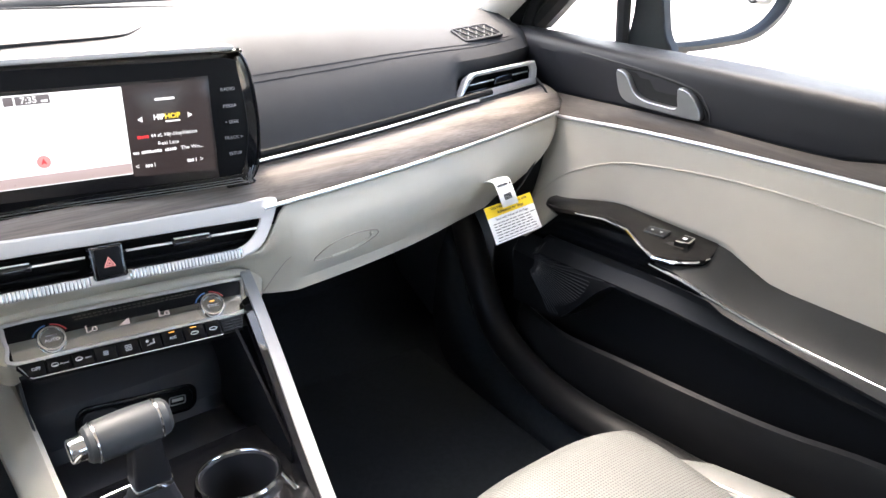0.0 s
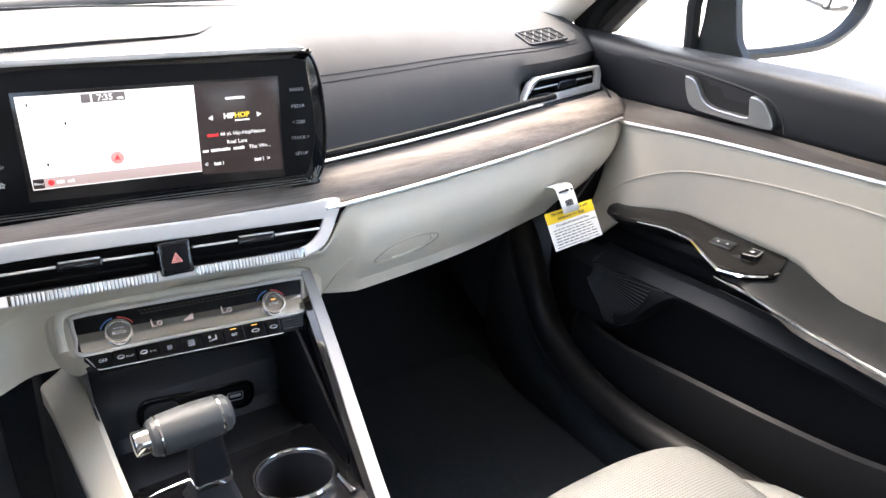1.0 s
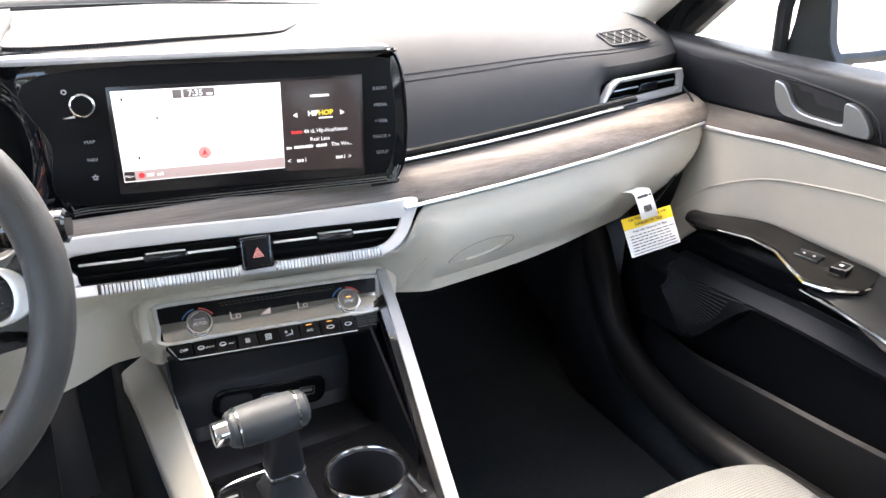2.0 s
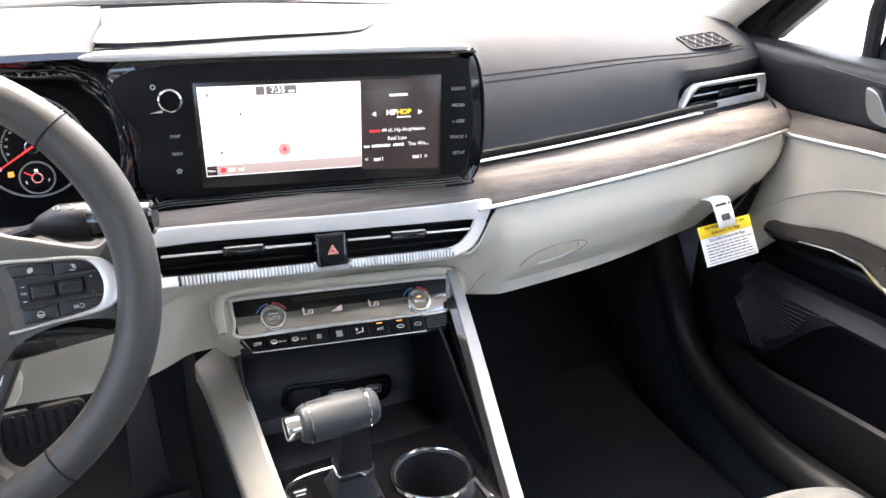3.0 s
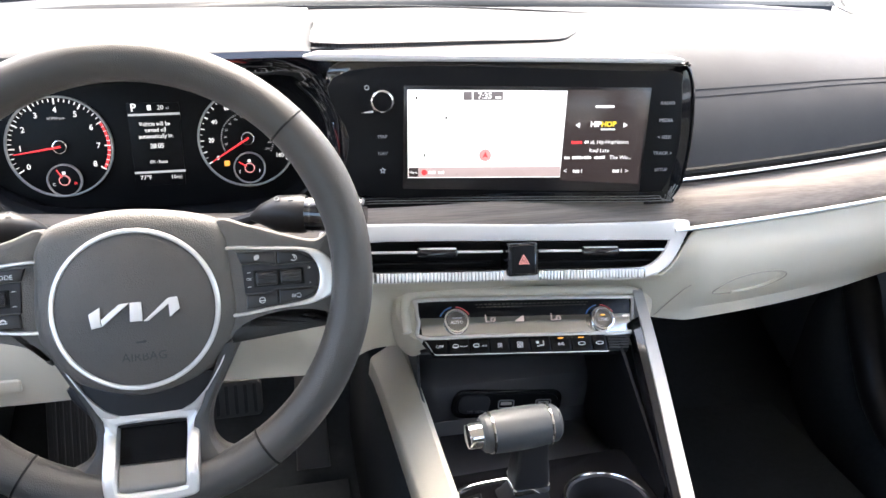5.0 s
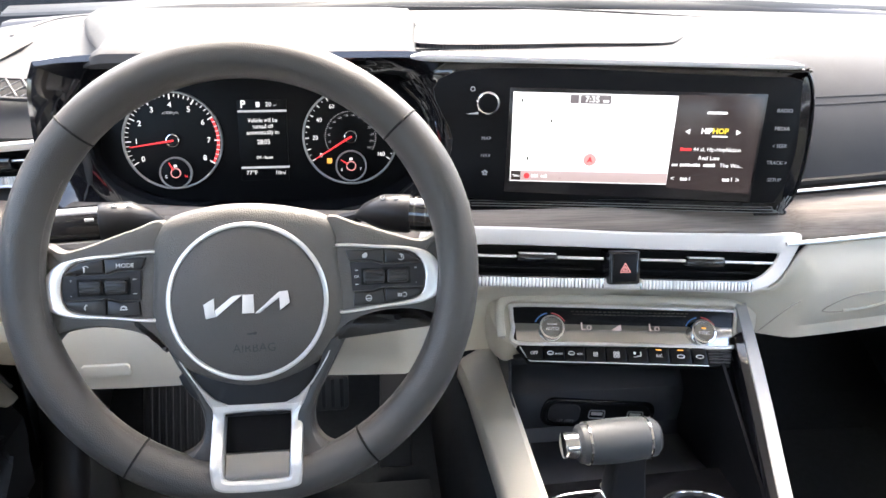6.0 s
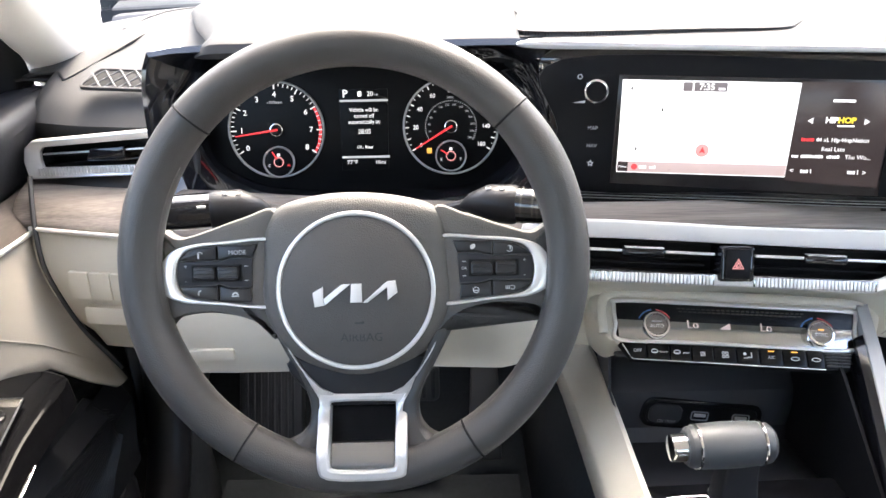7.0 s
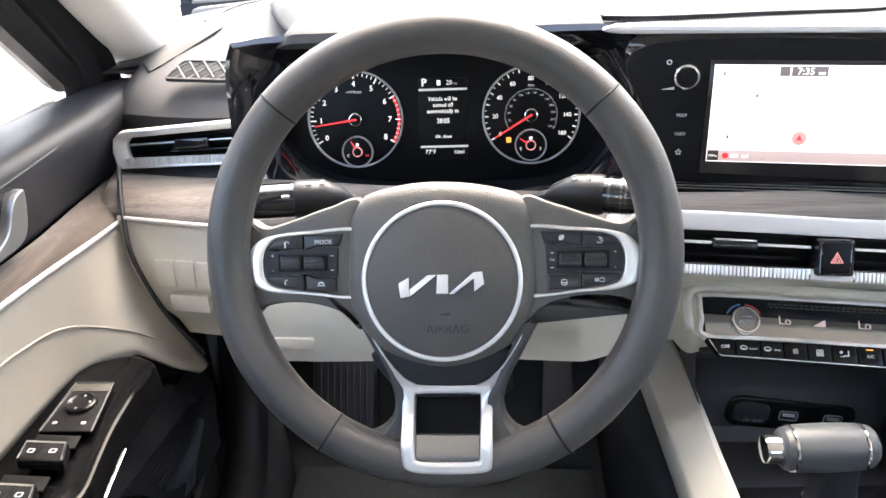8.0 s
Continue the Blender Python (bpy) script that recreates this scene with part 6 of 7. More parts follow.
    part("pull_recess", loft([[P(trim_x(q[0] - back, q[1]) + x, q[0] - back, q[1]) for q in inset(cup, d)] for d, x in ((0.0, 0.004), (0.0, -0.0006), (0.0008, -0.0012), (0.0022, -0.0004), (0.003, -0.0003))], True, True), M_DEEP, door)
    seam = smooth_poly([(0.741, 0.6565), (0.69, 0.6540), (0.631, 0.6510), (0.563, 0.6440), (0.535, 0.6375), (0.516, 0.622), (0.507, 0.601)], 5, closed=False)
    part("trim_seam", tube([P(trim_x(q[0] - back, q[1]) - 0.0001, q[0] - back, q[1]) for q in seam], 0.0010, 6), M_SEAL, door)
    # arm rest
    rows = []
    for y in [q for q in LONG if q < 0.46] + [0.46, 0.475, 0.50]:
        t = ease(0.30, 0.475, y)
        h = 0.404 + 0.029 * ease(0.37, 0.475, y)
        k = 1.0 - 0.6 * ease(0.10, 0.40, y)
        rows.append([P(0.775, y, h + 0.004), P(0.735, y, h + 0.004), P(0.700 - 0.006 * t, y, h + 0.003), P(0.660, y, h - 0.003 * k), P(0.643, y, h - 0.012 * k), P(0.636, y, h - 0.022 * k), P(0.640, y, h - 0.030 * k), P(0.70, y, h - 0.034 * k)])
    part("arm_rest", loft(rows), M_ARM, door, "grey padded arm rest", solid=0.006 * s)
    # gloss switch console in front of the arm rest
    sw = smooth_poly([(0.775, 0.472), (0.735, 0.468), (0.700, 0.455), (0.668, 0.452), (0.640, 0.475), (0.632, 0.500), (0.648, 0.535), (0.668, 0.575), (0.668, 0.620), (0.655, 0.665), (0.650, 0.705), (0.665, 0.740), (0.700, 0.750), (0.745, 0.700), (0.775, 0.62)], 5)

    if s < 0:
        sw = smooth_poly([(0.775, 0.472), (0.735, 0.468), (0.700, 0.455), (0.668, 0.452), (0.645, 0.470), (0.640, 0.500), (0.645, 0.535), (0.650, 0.575), (0.652, 0.620), (0.652, 0.650), (0.656, 0.675), (0.670, 0.690), (0.700, 0.697), (0.745, 0.663), (0.775, 0.610)], 5)

    def hz(y):
        return 0.438 + 0.004 * ease(0.5, 0.6, y) - 0.012 * ease(0.62, 0.76, y)
    rows = [[P(q[0] + (0.010 if s > 0 else -0.003), q[1], hz(q[1]) - (0.016 if s > 0 else 0.028)) for q in sw]]
    for d, dh in ((0.0, -0.006), (0.0015, -0.0015), (0.005, 0.0)):
        rows.append([P(q[0], q[1], hz(q[1]) + dh) for q in inset(sw, d)])
    part("switch_console", loft(rows, True, True), M_PIANOB if s > 0 else M_BLACKGLOSS, door, "dark gloss window switch console")
    edge = [P(q[0] - 0.001, q[1], hz(q[1]) - 0.003) for q in ((0.690, 0.452), (0.664, 0.455), (0.640, 0.472), (0.630, 0.500), (0.646, 0.535), (0.666, 0.575), (0.667, 0.62), (0.654, 0.665))]
    if s > 0:
        part("bright_edge", tube(edge, (0.0012, 0.0016, 0.0022, 0.0026, 0.0026, 0.0022, 0.0018, 0.0010), 8), M_CHROME, door, "bright curved edge, drawn for a reflection on the driver door")
    else:
        # chrome tube low on the side face draws a reflection streak
        part("bright_edge", tube([P(q[0] - 0.0035, q[1], hz(q[1]) - 0.026) for q in ((0.645, 0.470), (0.640, 0.500), (0.645, 0.535), (0.650, 0.575))], (0.0014, 0.0016, 0.0012, 0.0006), 8), M_CHROME, door, "bright curved edge, drawn for a reflection on the driver door")
    part("bright_strip", tube([P(0.632 - 0.004 * math.sin(3.1 * (0.5 - y)), y, 0.405 + 0.017 * ease(0.30, 0.49, y)) for y in (0.505, 0.45, 0.38, 0.30, 0.2, 0.0, -0.3)], [0.0020, 0.0030, 0.0030, 0.0026, 0.0008, 0.0006, 0.0006], 8), M_CHROME, door, "bright strip under the arm rest")
    if s > 0:
        part("switch_well", plate([(0.672, 0.520), (0.700, 0.525), (0.706, 0.495), (0.676, 0.488)], 0.0, 0.004, basis((0, 0, hz(0.5) - 0.0028), (1, 0, 0), (0, 1, 0)), 0.0006), M_DEEP, door)
        part("window_switch", plate([(0.676, 0.502), (0.702, 0.506), (0.706, 0.490), (0.682, 0.484)], 0.0, 0.009, basis((0, 0, hz(0.5)), (1, 0, 0), (0, 1, 0)), 0.002), M_PIANOB, door, "bright-edged window switch")
        part("bright_edge", tube([V(0.6775, 0.5010, hz(0.5) + 0.0078), V(0.6835, 0.4855, hz(0.5) + 0.0078), V(0.6900, 0.4865, hz(0.5) + 0.0080), V(0.7050, 0.4905, hz(0.5) + 0.0078), V(0.7015, 0.5045, hz(0.5) + 0.0078)], 0.0014, 6), M_CHROME, door)
        part("symbol", plate(rrect(0.6915, 0.4965, 0.006, 0.005, 0.001), 0.0, 0.0093, basis((0, 0, hz(0.5)), (1, 0, 0), (0, 1, 0)), 0.0001), M_PRINT, door)
        lk = part("lock_switch", plate([(0.676, 0.556), (0.698, 0.562), (0.706, 0.530), (0.682, 0.524)], 0.0, 0.003, basis((0, 0, hz(0.54) - 0.0005), (1, 0, 0), (0, 1, 0)), 0.001), M_MATTE, door)
        part("switch_frame", tube([V(a, b, hz(0.54) + 0.0026) for a, b in ((0.6765, 0.5555), (0.6975, 0.5612), (0.7055, 0.5305), (0.6822, 0.5245))], 0.0007, 6, True), M_PULL, lk)
        part("symbol", plate(rrect(0.690, 0.550, 0.0035, 0.0035, 0.001), 0.0, 0.0034, basis((0, 0, hz(0.54) - 0.0003), (1, 0, 0), (0, 1, 0)), 0.0001), M_PRINT, lk)
        part("symbol", plate(rrect(0.693, 0.537, 0.0035, 0.0035, 0.001), 0.0, 0.0034, basis((0, 0, hz(0.54) - 0.0003), (1, 0, 0), (0, 1, 0)), 0.0001), M_PRINT, lk)
    else:
        m = basis((-0.007, 0.008, hz(0.58) - 0.011 + 0.0005), (1, 0, 0), (0, 1, 0))
        mf = [(-0.706, 0.622), (-0.668, 0.622), (-0.655, 0.551), (-0.703, 0.551)]
        fr = part("mirror_switch_plate", plate(mf, 0.0, 0.004, m, 0.0010), M_KEY, door, "gloss black mirror adjuster plate with bright edges")
        part("bright_edge", tube([m @ V(*p, 0.0040) for p in ((-0.7025, 0.5515), (-0.7055, 0.6215), (-0.6685, 0.6215), (-0.6555, 0.5515))], 0.0009, 6), M_DOORPULL, fr)
        # paler slab puts the reflection across the dark plate's upper end
        part("plate_reflection", plate([(-0.7045, 0.6205), (-0.6690, 0.6205), (-0.6665, 0.608), (-0.7040, 0.608)], 0.0, 0.0044, m, 0.0004), M_PULL, fr, "satin slab drawn for a reflection atop the adjuster plate")
        part("adjuster", lathe([(0.0140, 0.003), (0.0140, 0.0070), (0.012, 0.0082), (0.010, 0.0070)], m, 32, -0.683, 0.588), M_KEY, fr, "round mirror adjuster")
        for a in range(4):
            part("arrow", plate(circle(-0.683 + 0.009 * math.cos(math.pi / 2 * a), 0.588 + 0.009 * math.sin(math.pi / 2 * a), 0.0013, 3), 0.0065, 0.0080, m, 0.0001), M_PRINT, fr)
        for u in (-0.6945, -0.6680):
            part("symbol", plate(rrect(u, 0.562, 0.0042, 0.0035, 0.001), 0.0, 0.0046, m, 0.0001), M_GREYPRINT, fr)
        for y0 in (0.532, 0.482):
            ring = [(-0.702, y0), (-0.664, y0 - 0.002), (-0.656, y0 - 0.026), (-0.697, y0 - 0.024)]
            w = part("window_switch", plate(ring, 0.0, 0.010, m, 0.0020), M_KEY, door, "gloss black window switch pair with a bright edge")
            part("bright_edge", tube([m @ V(*p, 0.0094) for p in (inset(ring, 0.0012)[3], inset(ring, 0.0012)[0], inset(ring, 0.0012)[1], inset(ring, 0.0012)[2])], 0.0015, 6), M_CHROME, w)
            part("switch_split", plate(rrect(-0.6805, y0 - 0.013, 0.0008, 0.021, 0.0002), 0.0, 0.0103, m, 0.0001), M_DEEP, w)
            for u in (-0.690, -0.671):
                part("symbol", surround(rrect(u, y0 - 0.013, 0.0060, 0.0050, 0.001), rrect(u, y0 - 0.013, 0.0040, 0.0030, 0.0006), 0.008, 0.0104, m, 0.0001), M_GREYPRINT, w)
            part("switch_well", plate([(-0.704, y0 + 0.018), (-0.664, y0 + 0.016), (-0.662, y0), (-0.702, y0 + 0.002)], 0.0, 0.0015, m, 0.0003), M_MATTE, door)
    # lower door: panel, pocket and speaker area
    rows, band = [], []
    for y in [q for q in ys if q < 0.79] + [0.80]:
        f = front_in(y) * 0.5
        top = min(0.395, door_low(y) + 0.012)
        low = 0.018 * ease(0.47, 0.42, y)
        band.append([P(0.765 - f + 0.02 * ease(0.66, 0.8, y), y, top + 0.02 - low), P(0.724 - f, y, top + 0.012 - 0.6 * low), P(0.717 - f, y, top + 0.002), P(0.7125 - f, y, top - 0.0335)])
        rows.append([P(0.7120 - f, y, top - 0.034), P(0.7105 - f, y, top - 0.0345), P(0.7080 - f, y, min(0.352, top - 0.039)), P(0.690 - f, y, min(0.334, top - 0.050)), P(0.691 - f, y, min(0.328, top - 0.055)), P(0.720 - f, y, min(0.316, top - 0.065)), P(0.742 - f, y, 0.27), P(0.745 - f, y, 0.20), P(0.74 - f, y, 0.10), P(0.73 - f, y, 0.06)])
    part("lower_panel", loft(rows), M_PANEL, door, "black lower door panel", solid=0.005 * s)
    part("gloss_band", loft(band), M_KEY, door, "gloss black band under the arm rest", solid=0.004 * s)
    rim = [(-0.7, 0.335), (-0.3, 0.325), (0.0, 0.300), (0.178, 0.280), (0.30, 0.252), (0.40, 0.236), (0.52, 0.222), (0.66, 0.211), (0.75, 0.208), (0.80, 0.212)]
    rows = []
    for y, z in smooth_poly(rim, 4, closed=False):
        f = front_in(y) * 0.3 - 0.02 * ease(0.66, 0.80, y)
        rows.append([P(0.742, y, 0.10), P(0.694 - f, y, z - 0.02), P(0.688 - f, y, z - 0.003), P(0.683 - f, y, z + 0.001), P(0.677 - f, y, z - 0.003), P(0.673 - f, y, z - 0.014), P(0.672 - f, y, z - 0.06), P(0.682 - f, y, 0.08), P(0.69 - f, y, 0.05)])
    part("door_pocket", loft(rows), M_PANEL, door, "black map pocket with a rounded rim", solid=0.004 * s)
    # fan of fine ribs over the speaker
    fan = []
    c = V(0, 0.780, 0.318)

    def cover_x(y, z):
        return 0.7085 - front_in(y) * 0.5 - 0.020 * ease(0.352, 0.325, z) + 0.006 * ease(0.30, 0.25, z)
    rows = []
    for k in range(13):
        y = lerp(0.805, 0.590, k / 12)
        zb = lerp(0.225, 0.335, ease(0.72, 0.585, y))
        rows.append([P(cover_x(y, lerp(0.352, zb, t)) - 0.0012, y, lerp(0.352, zb, t)) for t in (0, 0.1, 0.25, 0.45, 0.7, 1.0)] + [P(0.735 - front_in(y) * 0.5, y, zb - 0.006)])
    part("speaker_cover", loft(rows), M_PANEL, door, "flat speaker cover with fine ribs")
    for k in range(34):
        a = radians(46 + 3.0 * k)
        d0, d1 = 0.026 + 0.008 * (k % 2), 0.165 - 0.055 * abs(k - 14) / 17
        if math.cos(a) > 0.02:
            d1 = min(d1, 0.032 / math.cos(a))
        if d1 < d0 + 0.012:
            continue
        pts = []
        for j in range(6):
            d = lerp(d0, d1, j / 5)
            y, z = c.y - d * math.sin(a), c.z + d * math.cos(a)
            if z > lerp(0.225, 0.335, ease(0.72, 0.585, y)) + 0.004:
                pts.append(P(cover_x(y, z) - 0.0016, y, z))
        if len(pts) > 2:
            fan.append(tube(pts, 0.0009, 4))
    # passenger ribs get a paler plastic for the light they catch
    part("speaker_ribs", join(fan), M_PADLOW if s > 0 else M_PANEL, door, "fan of fine ribs over the speaker")
    # outer skin below the belt
    rows = [[P(0.852, y, 0.646), P(0.87, y, 0.625), P(0.90, y, 0.45), P(0.90, y, 0.2), P(0.87, y, 0.0), P(0.83, y, -0.08)] for y in (-0.75, -0.3, 0.2, 0.6, 0.93)]
    part("outer_skin", loft(rows), M_PAINT, door, "white painted outer skin", solid=0.004)
    part("belt_seal", tube([P(0.846, y, 0.6435) for y in (0.93, 0.75, 0.4, 0.0, -0.75)], 0.005, 8), M_SEAL, door)
    # window frame, quarter light bar and glass
    head = [P(0.83, 0.945, 0.672), P(0.822, 0.86, 0.745), P(0.79, 0.66, 0.90), P(0.74, 0.42, 1.045), P(0.70, 0.20, 1.11), P(0.685, -0.15, 1.135), P(0.69, -0.75, 1.12)]
    head = [V(*q) for q in smooth_poly([tuple(q) for q in head], 5, closed=False)]
    part("window_frame", tube(head, 0.026, 10, flat=0.8), M_SEAL, door, "black window frame")
    rows = []
    for (oy, oz, ox), (py, pz, px) in (((0.925, 0.630, 0.838), (0.995, 0.625, 0.785)), ((0.930, 0.655, 0.836), (0.985, 0.655, 0.780)), ((0.915, 0.690, 0.832), (0.965, 0.695, 0.776)), ((0.860, 0.742, 0.826), (0.900, 0.762, 0.768)), ((0.760, 0.825, 0.808), (0.800, 0.845, 0.748)), ((0.66, 0.900, 0.788), (0.69, 0.925, 0.722)), ((0.42, 1.045, 0.738), (0.45, 1.075, 0.670))):
        a, b = P(ox - 0.010, oy, oz), P(px, py, pz)
        rows.append([a, a.lerp(b, 0.35), a.lerp(b, 0.40) - V(s * 0.006, 0.004, -0.002), a.lerp(b, 0.62) - V(s * 0.006, 0.004, -0.002), a.lerp(b, 0.67), b])
    part("frame_seal", loft(rows), M_SEAL, door, "black rubber seal along the pillar", solid=0.004)
    part("quarter_bar", tube([P(0.838, 0.768, 0.645), P(0.830, 0.767, 0.72), P(0.80, 0.715, 0.895)], 0.0110, 8), M_SEAL, door)
    gl = [q + V(s * 0.004, 0, 0) for q in head]
    lo = [P(0.840, q.y, 0.660) for q in gl]
    g = part("side_glass", loft([gl, lo]), M_GLASS, door, "clear side glass")
    g.visible_shadow = False
    return door


# door copy of the dash wood: darkened against overlighting, grain turned lengthwise
M_WOOD_DIMMED = wood_mat()
for n in M_WOOD_DIMMED.node_tree.nodes:
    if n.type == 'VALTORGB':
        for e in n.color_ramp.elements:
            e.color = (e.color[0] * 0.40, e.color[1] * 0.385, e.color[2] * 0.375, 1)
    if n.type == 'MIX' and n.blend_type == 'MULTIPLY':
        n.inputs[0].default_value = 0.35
for n in M_WOOD_DIMMED.node_tree.nodes:
    if n.type == 'MAPPING' and n.inputs["Scale"].default_value[1] > 30:
        q = n.inputs["Scale"].default_value
        n.inputs["Scale"].default_value = (q[1], q[0], q[2])
M_PIANOB = mat("dark_brown_gloss", (0.007, 0.0066, 0.0063), 0.22, var=0.10, spec=0.09, rvar=0.02)
# darker copy of the console gloss, countering daylight on the driver's side
M_BLACKGLOSS = mat("black_gloss_panel", (0.0025, 0.0025, 0.0028), 0.10, var=0.15, spec=0.06, rvar=0.02)
M_PANEL = mat("black_grained_panel", (0.009, 0.009, 0.0095), 0.38, var=0.15, bump=0.2, bscale=1400, spec=0.2)
for s in (1, -1):
    front_door(s)

# ---- outside mirror ----
for s in (1, -1):
    mirror = thing("door_mirror", (s * 0.88, 0.74, 0.66), "black outside door mirror", "mirror")
    mm = basis((s * 0.985, 0.695, 0.722), (s * 0.958 if s > 0 else 0.958, -0.285 * s if s > 0 else 0.285, 0), (0, 0.02, 1))
    mg = smooth_poly([(-0.112, 0.0), (-0.108, -0.055), (-0.080, -0.068), (0.0, -0.066), (0.062, -0.056), (0.105, -0.020), (0.115, 0.030), (0.100, 0.062), (0.0, 0.070), (-0.09, 0.066)], 6)
    if s < 0:
        mg = flip(mg, -1)
    part("glass", plate(mg, -0.004, 0.0, mm, 0.0005), M_MIRROR, mirror, "mirror glass")
    mo = inset(mg, -0.013)
    rows = [at(mm, inset(mg, 0.001), -0.003), at(mm, inset(mg, -0.004), 0.010), at(mm, mo, 0.006), at(mm, inset(mo, -0.004), -0.02), at(mm, inset(mo, 0.008), -0.06), at(mm, inset(mo, 0.035), -0.095)]
    bm = loft(rows, True)
    bm.faces.new([v for v in list(bm.verts)[-len(mg):]])
    part("housing", bm, M_SEAL, mirror, "gloss black mirror housing")
    sail = smooth_poly([(0.757, 0.640), (0.756, 0.70), (0.750, 0.77), (0.715, 0.775), (0.700, 0.72), (0.690, 0.68), (0.672, 0.655), (0.670, 0.640)], 4)
    part("sail", loft([[V(s * (x + 0.02 * (0.64 - q[1])), q[0], q[1]) for q in inset(sail, d)] for d, x in ((0.0, 0.858), (0.0, 0.844), (0.002, 0.842))], True, True), M_SEAL, mirror, "black plastic mirror sail")
    part("foot", tube([V(s * 0.857, 0.742, 0.672), V(s * 0.885, 0.765, 0.680), V(s * 0.935, 0.780, 0.695)], [0.016, 0.016, 0.02], 14), M_SEAL, mirror)

# ---- body shell ----
floor = part("floor", loft([[V(x, y, z) for x in (-0.80, -0.3, 0.0, 0.3, 0.80)] for y, z in ((1.35, 0.30), (1.22, 0.10), (1.10, 0.045), (0.9, 0.03), (0.3, 0.03), (-1.0, 0.05), (-1.9, 0.25))]), M_CARPET, None, solid=0.02)
tagged(floor, "black carpeted floor of the car", "floor", kind="structure")
fw = part("firewall", loft([[V(x, 1.38, z) for z in (0.2, 0.5, 0.70)] for x in (-0.85, 0, 0.85)]), M_CARPET, None, solid=0.02)
tagged(fw, "black bulkhead behind the dashboard", "wall", kind="structure")
# unseen roof; its first rows reach past the real header to block skylight
roof = part("ceiling", loft([[V(x, y, z - 0.10 * (abs(x) / 0.7) ** 2.5) for x in (-0.72, -0.6, -0.4, 0, 0.4, 0.6, 0.72)] for y, z in ((0.62, 1.022), (0.50, 1.082), (0.42, 1.118), (0.25, 1.17), (-0.2, 1.21), (-0.8, 1.20), (-1.3, 1.13))]), M_CREAM, None, solid=0.03)
tagged(roof, "cream cloth roof lining, unseen, brought forward to shade console and seats", "ceiling", kind="structure")
for s in (1, -1):
    pil = []
    for p, a, b in ((V(s * 0.765, 1.06, 0.640), 0.045, 0.035), (V(s * 0.760, 1.00, 0.690), 0.042, 0.032), (V(s * 0.745, 0.88, 0.775), 0.040, 0.030), (V(s * 0.70, 0.66, 0.930), 0.040, 0.030), (V(s * 0.63, 0.38, 1.10), 0.045, 0.035)):
        d = V(-s * 0.11, -0.66, 0.46).normalized()
        q = V(s, 0, 0.15) - d * V(s, 0, 0.15).dot(d)
        q.normalize()
        e = d.cross(q)
        pil.append([p + q * a * math.cos(t) + e * b * math.sin(t) for t in (2 * math.pi * k / 16 for k in range(16))])
    tagged(part("pillar_front", loft(pil, True, True), M_CREAM, None), "cream front roof pillar cover", "pillar", kind="structure")
    tagged(part("pillar_rear", tube([V(s * 0.70, -1.25, 0.62), V(s * 0.66, -1.2, 0.9), V(s * 0.60, -1.1, 1.12)], 0.09, 12), M_CREAM, None), "cream rear roof pillar cover", "pillar", kind="structure")
    tagged(part("pillar_middle", tube([V(s * 0.80, -0.55, 0.05), V(s * 0.78, -0.55, 0.7), V(s * 0.68, -0.55, 1.1)], 0.05, 12), M_CREAM, None), "cream centre roof pillar cover", "pillar", kind="structure")
    # sill and kick panel
    sill = [V(s * 0.645, 0.20, 0.150), V(s * 0.630, 0.45, 0.135), V(s * 0.630, 0.60, 0.122), V(s * 0.640, 0.72, 0.125), V(s * 0.648, 0.82, 0.160), V(s * 0.658, 0.89, 0.235), V(s * 0.690, 0.97, 0.30), V(s * 0.74, 1.06, 0.35)]
    sill = [V(*p) for p in smooth_poly([tuple(p) for p in sill], 5, closed=False)]
    tagged(part("sill_trim", tube(sill, 0.028, 28), M_PANEL, None), "black door sill trim", "sill trim", kind="structure")
    rows = [[V(p.x - s * 0.012, p.y + 0.01, p.z - 0.008), V(p.x - s * 0.03, p.y + 0.03, p.z * 0.55), V(p.x - s * 0.035, p.y + 0.04, 0.03)] for p in sill]
    tagged(part("sill_carpet", loft(rows), M_CARPET, None, solid=0.004), "black carpet up the sill", "carpet", kind="structure")
    tagged(part("kick_panel", loft([[V(s * 0.70, y, z) for z in (0.03, 0.2, 0.42)] for y in (0.90, 1.1, 1.38)]), M_BLACK, None, solid=0.004), "black kick panel", "kick panel", kind="structure")
    tagged(part("side_wall", loft([[V(s * 0.782, y, z) for z in (-0.02, 0.25, 0.58)] for y in (0.60, 1.0, 1.42)]), M_BLACK, None, solid=0.004), "black inner side of the body", "wall", kind="structure")
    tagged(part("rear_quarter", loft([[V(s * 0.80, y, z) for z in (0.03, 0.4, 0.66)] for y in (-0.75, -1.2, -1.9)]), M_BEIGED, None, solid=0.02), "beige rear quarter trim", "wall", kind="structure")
    tagged(part("fender", loft([[V(s * (0.86 - 0.10 * ease(1.6, 2.6, y)), y, z) for z in (0.64 - 0.10 * ease(1.0, 2.6, y), 0.45, 0.0, -0.1)] for y in (0.93, 1.4, 1.9, 2.4, 2.75)]), M_PAINT, None, solid=0.005), "white painted front wing", "wing", kind="structure")
    tagged(part("rear_wing", loft([[V(s * 0.90, y, z) for z in (0.64, 0.45, 0.0, -0.1)] for y in (-0.75, -1.2, -2.0)]), M_PAINT, None, solid=0.005), "white painted rear wing", "wing", kind="structure")
tagged(part("rear_shelf", loft([[V(x, y, z) for x in (-0.8, 0, 0.8)] for y, z in ((-1.25, 0.68), (-1.5, 0.70), (-1.95, 0.68))]), M_PADLOW, None, solid=0.02), "dark rear parcel shelf", "shelf", kind="structure")
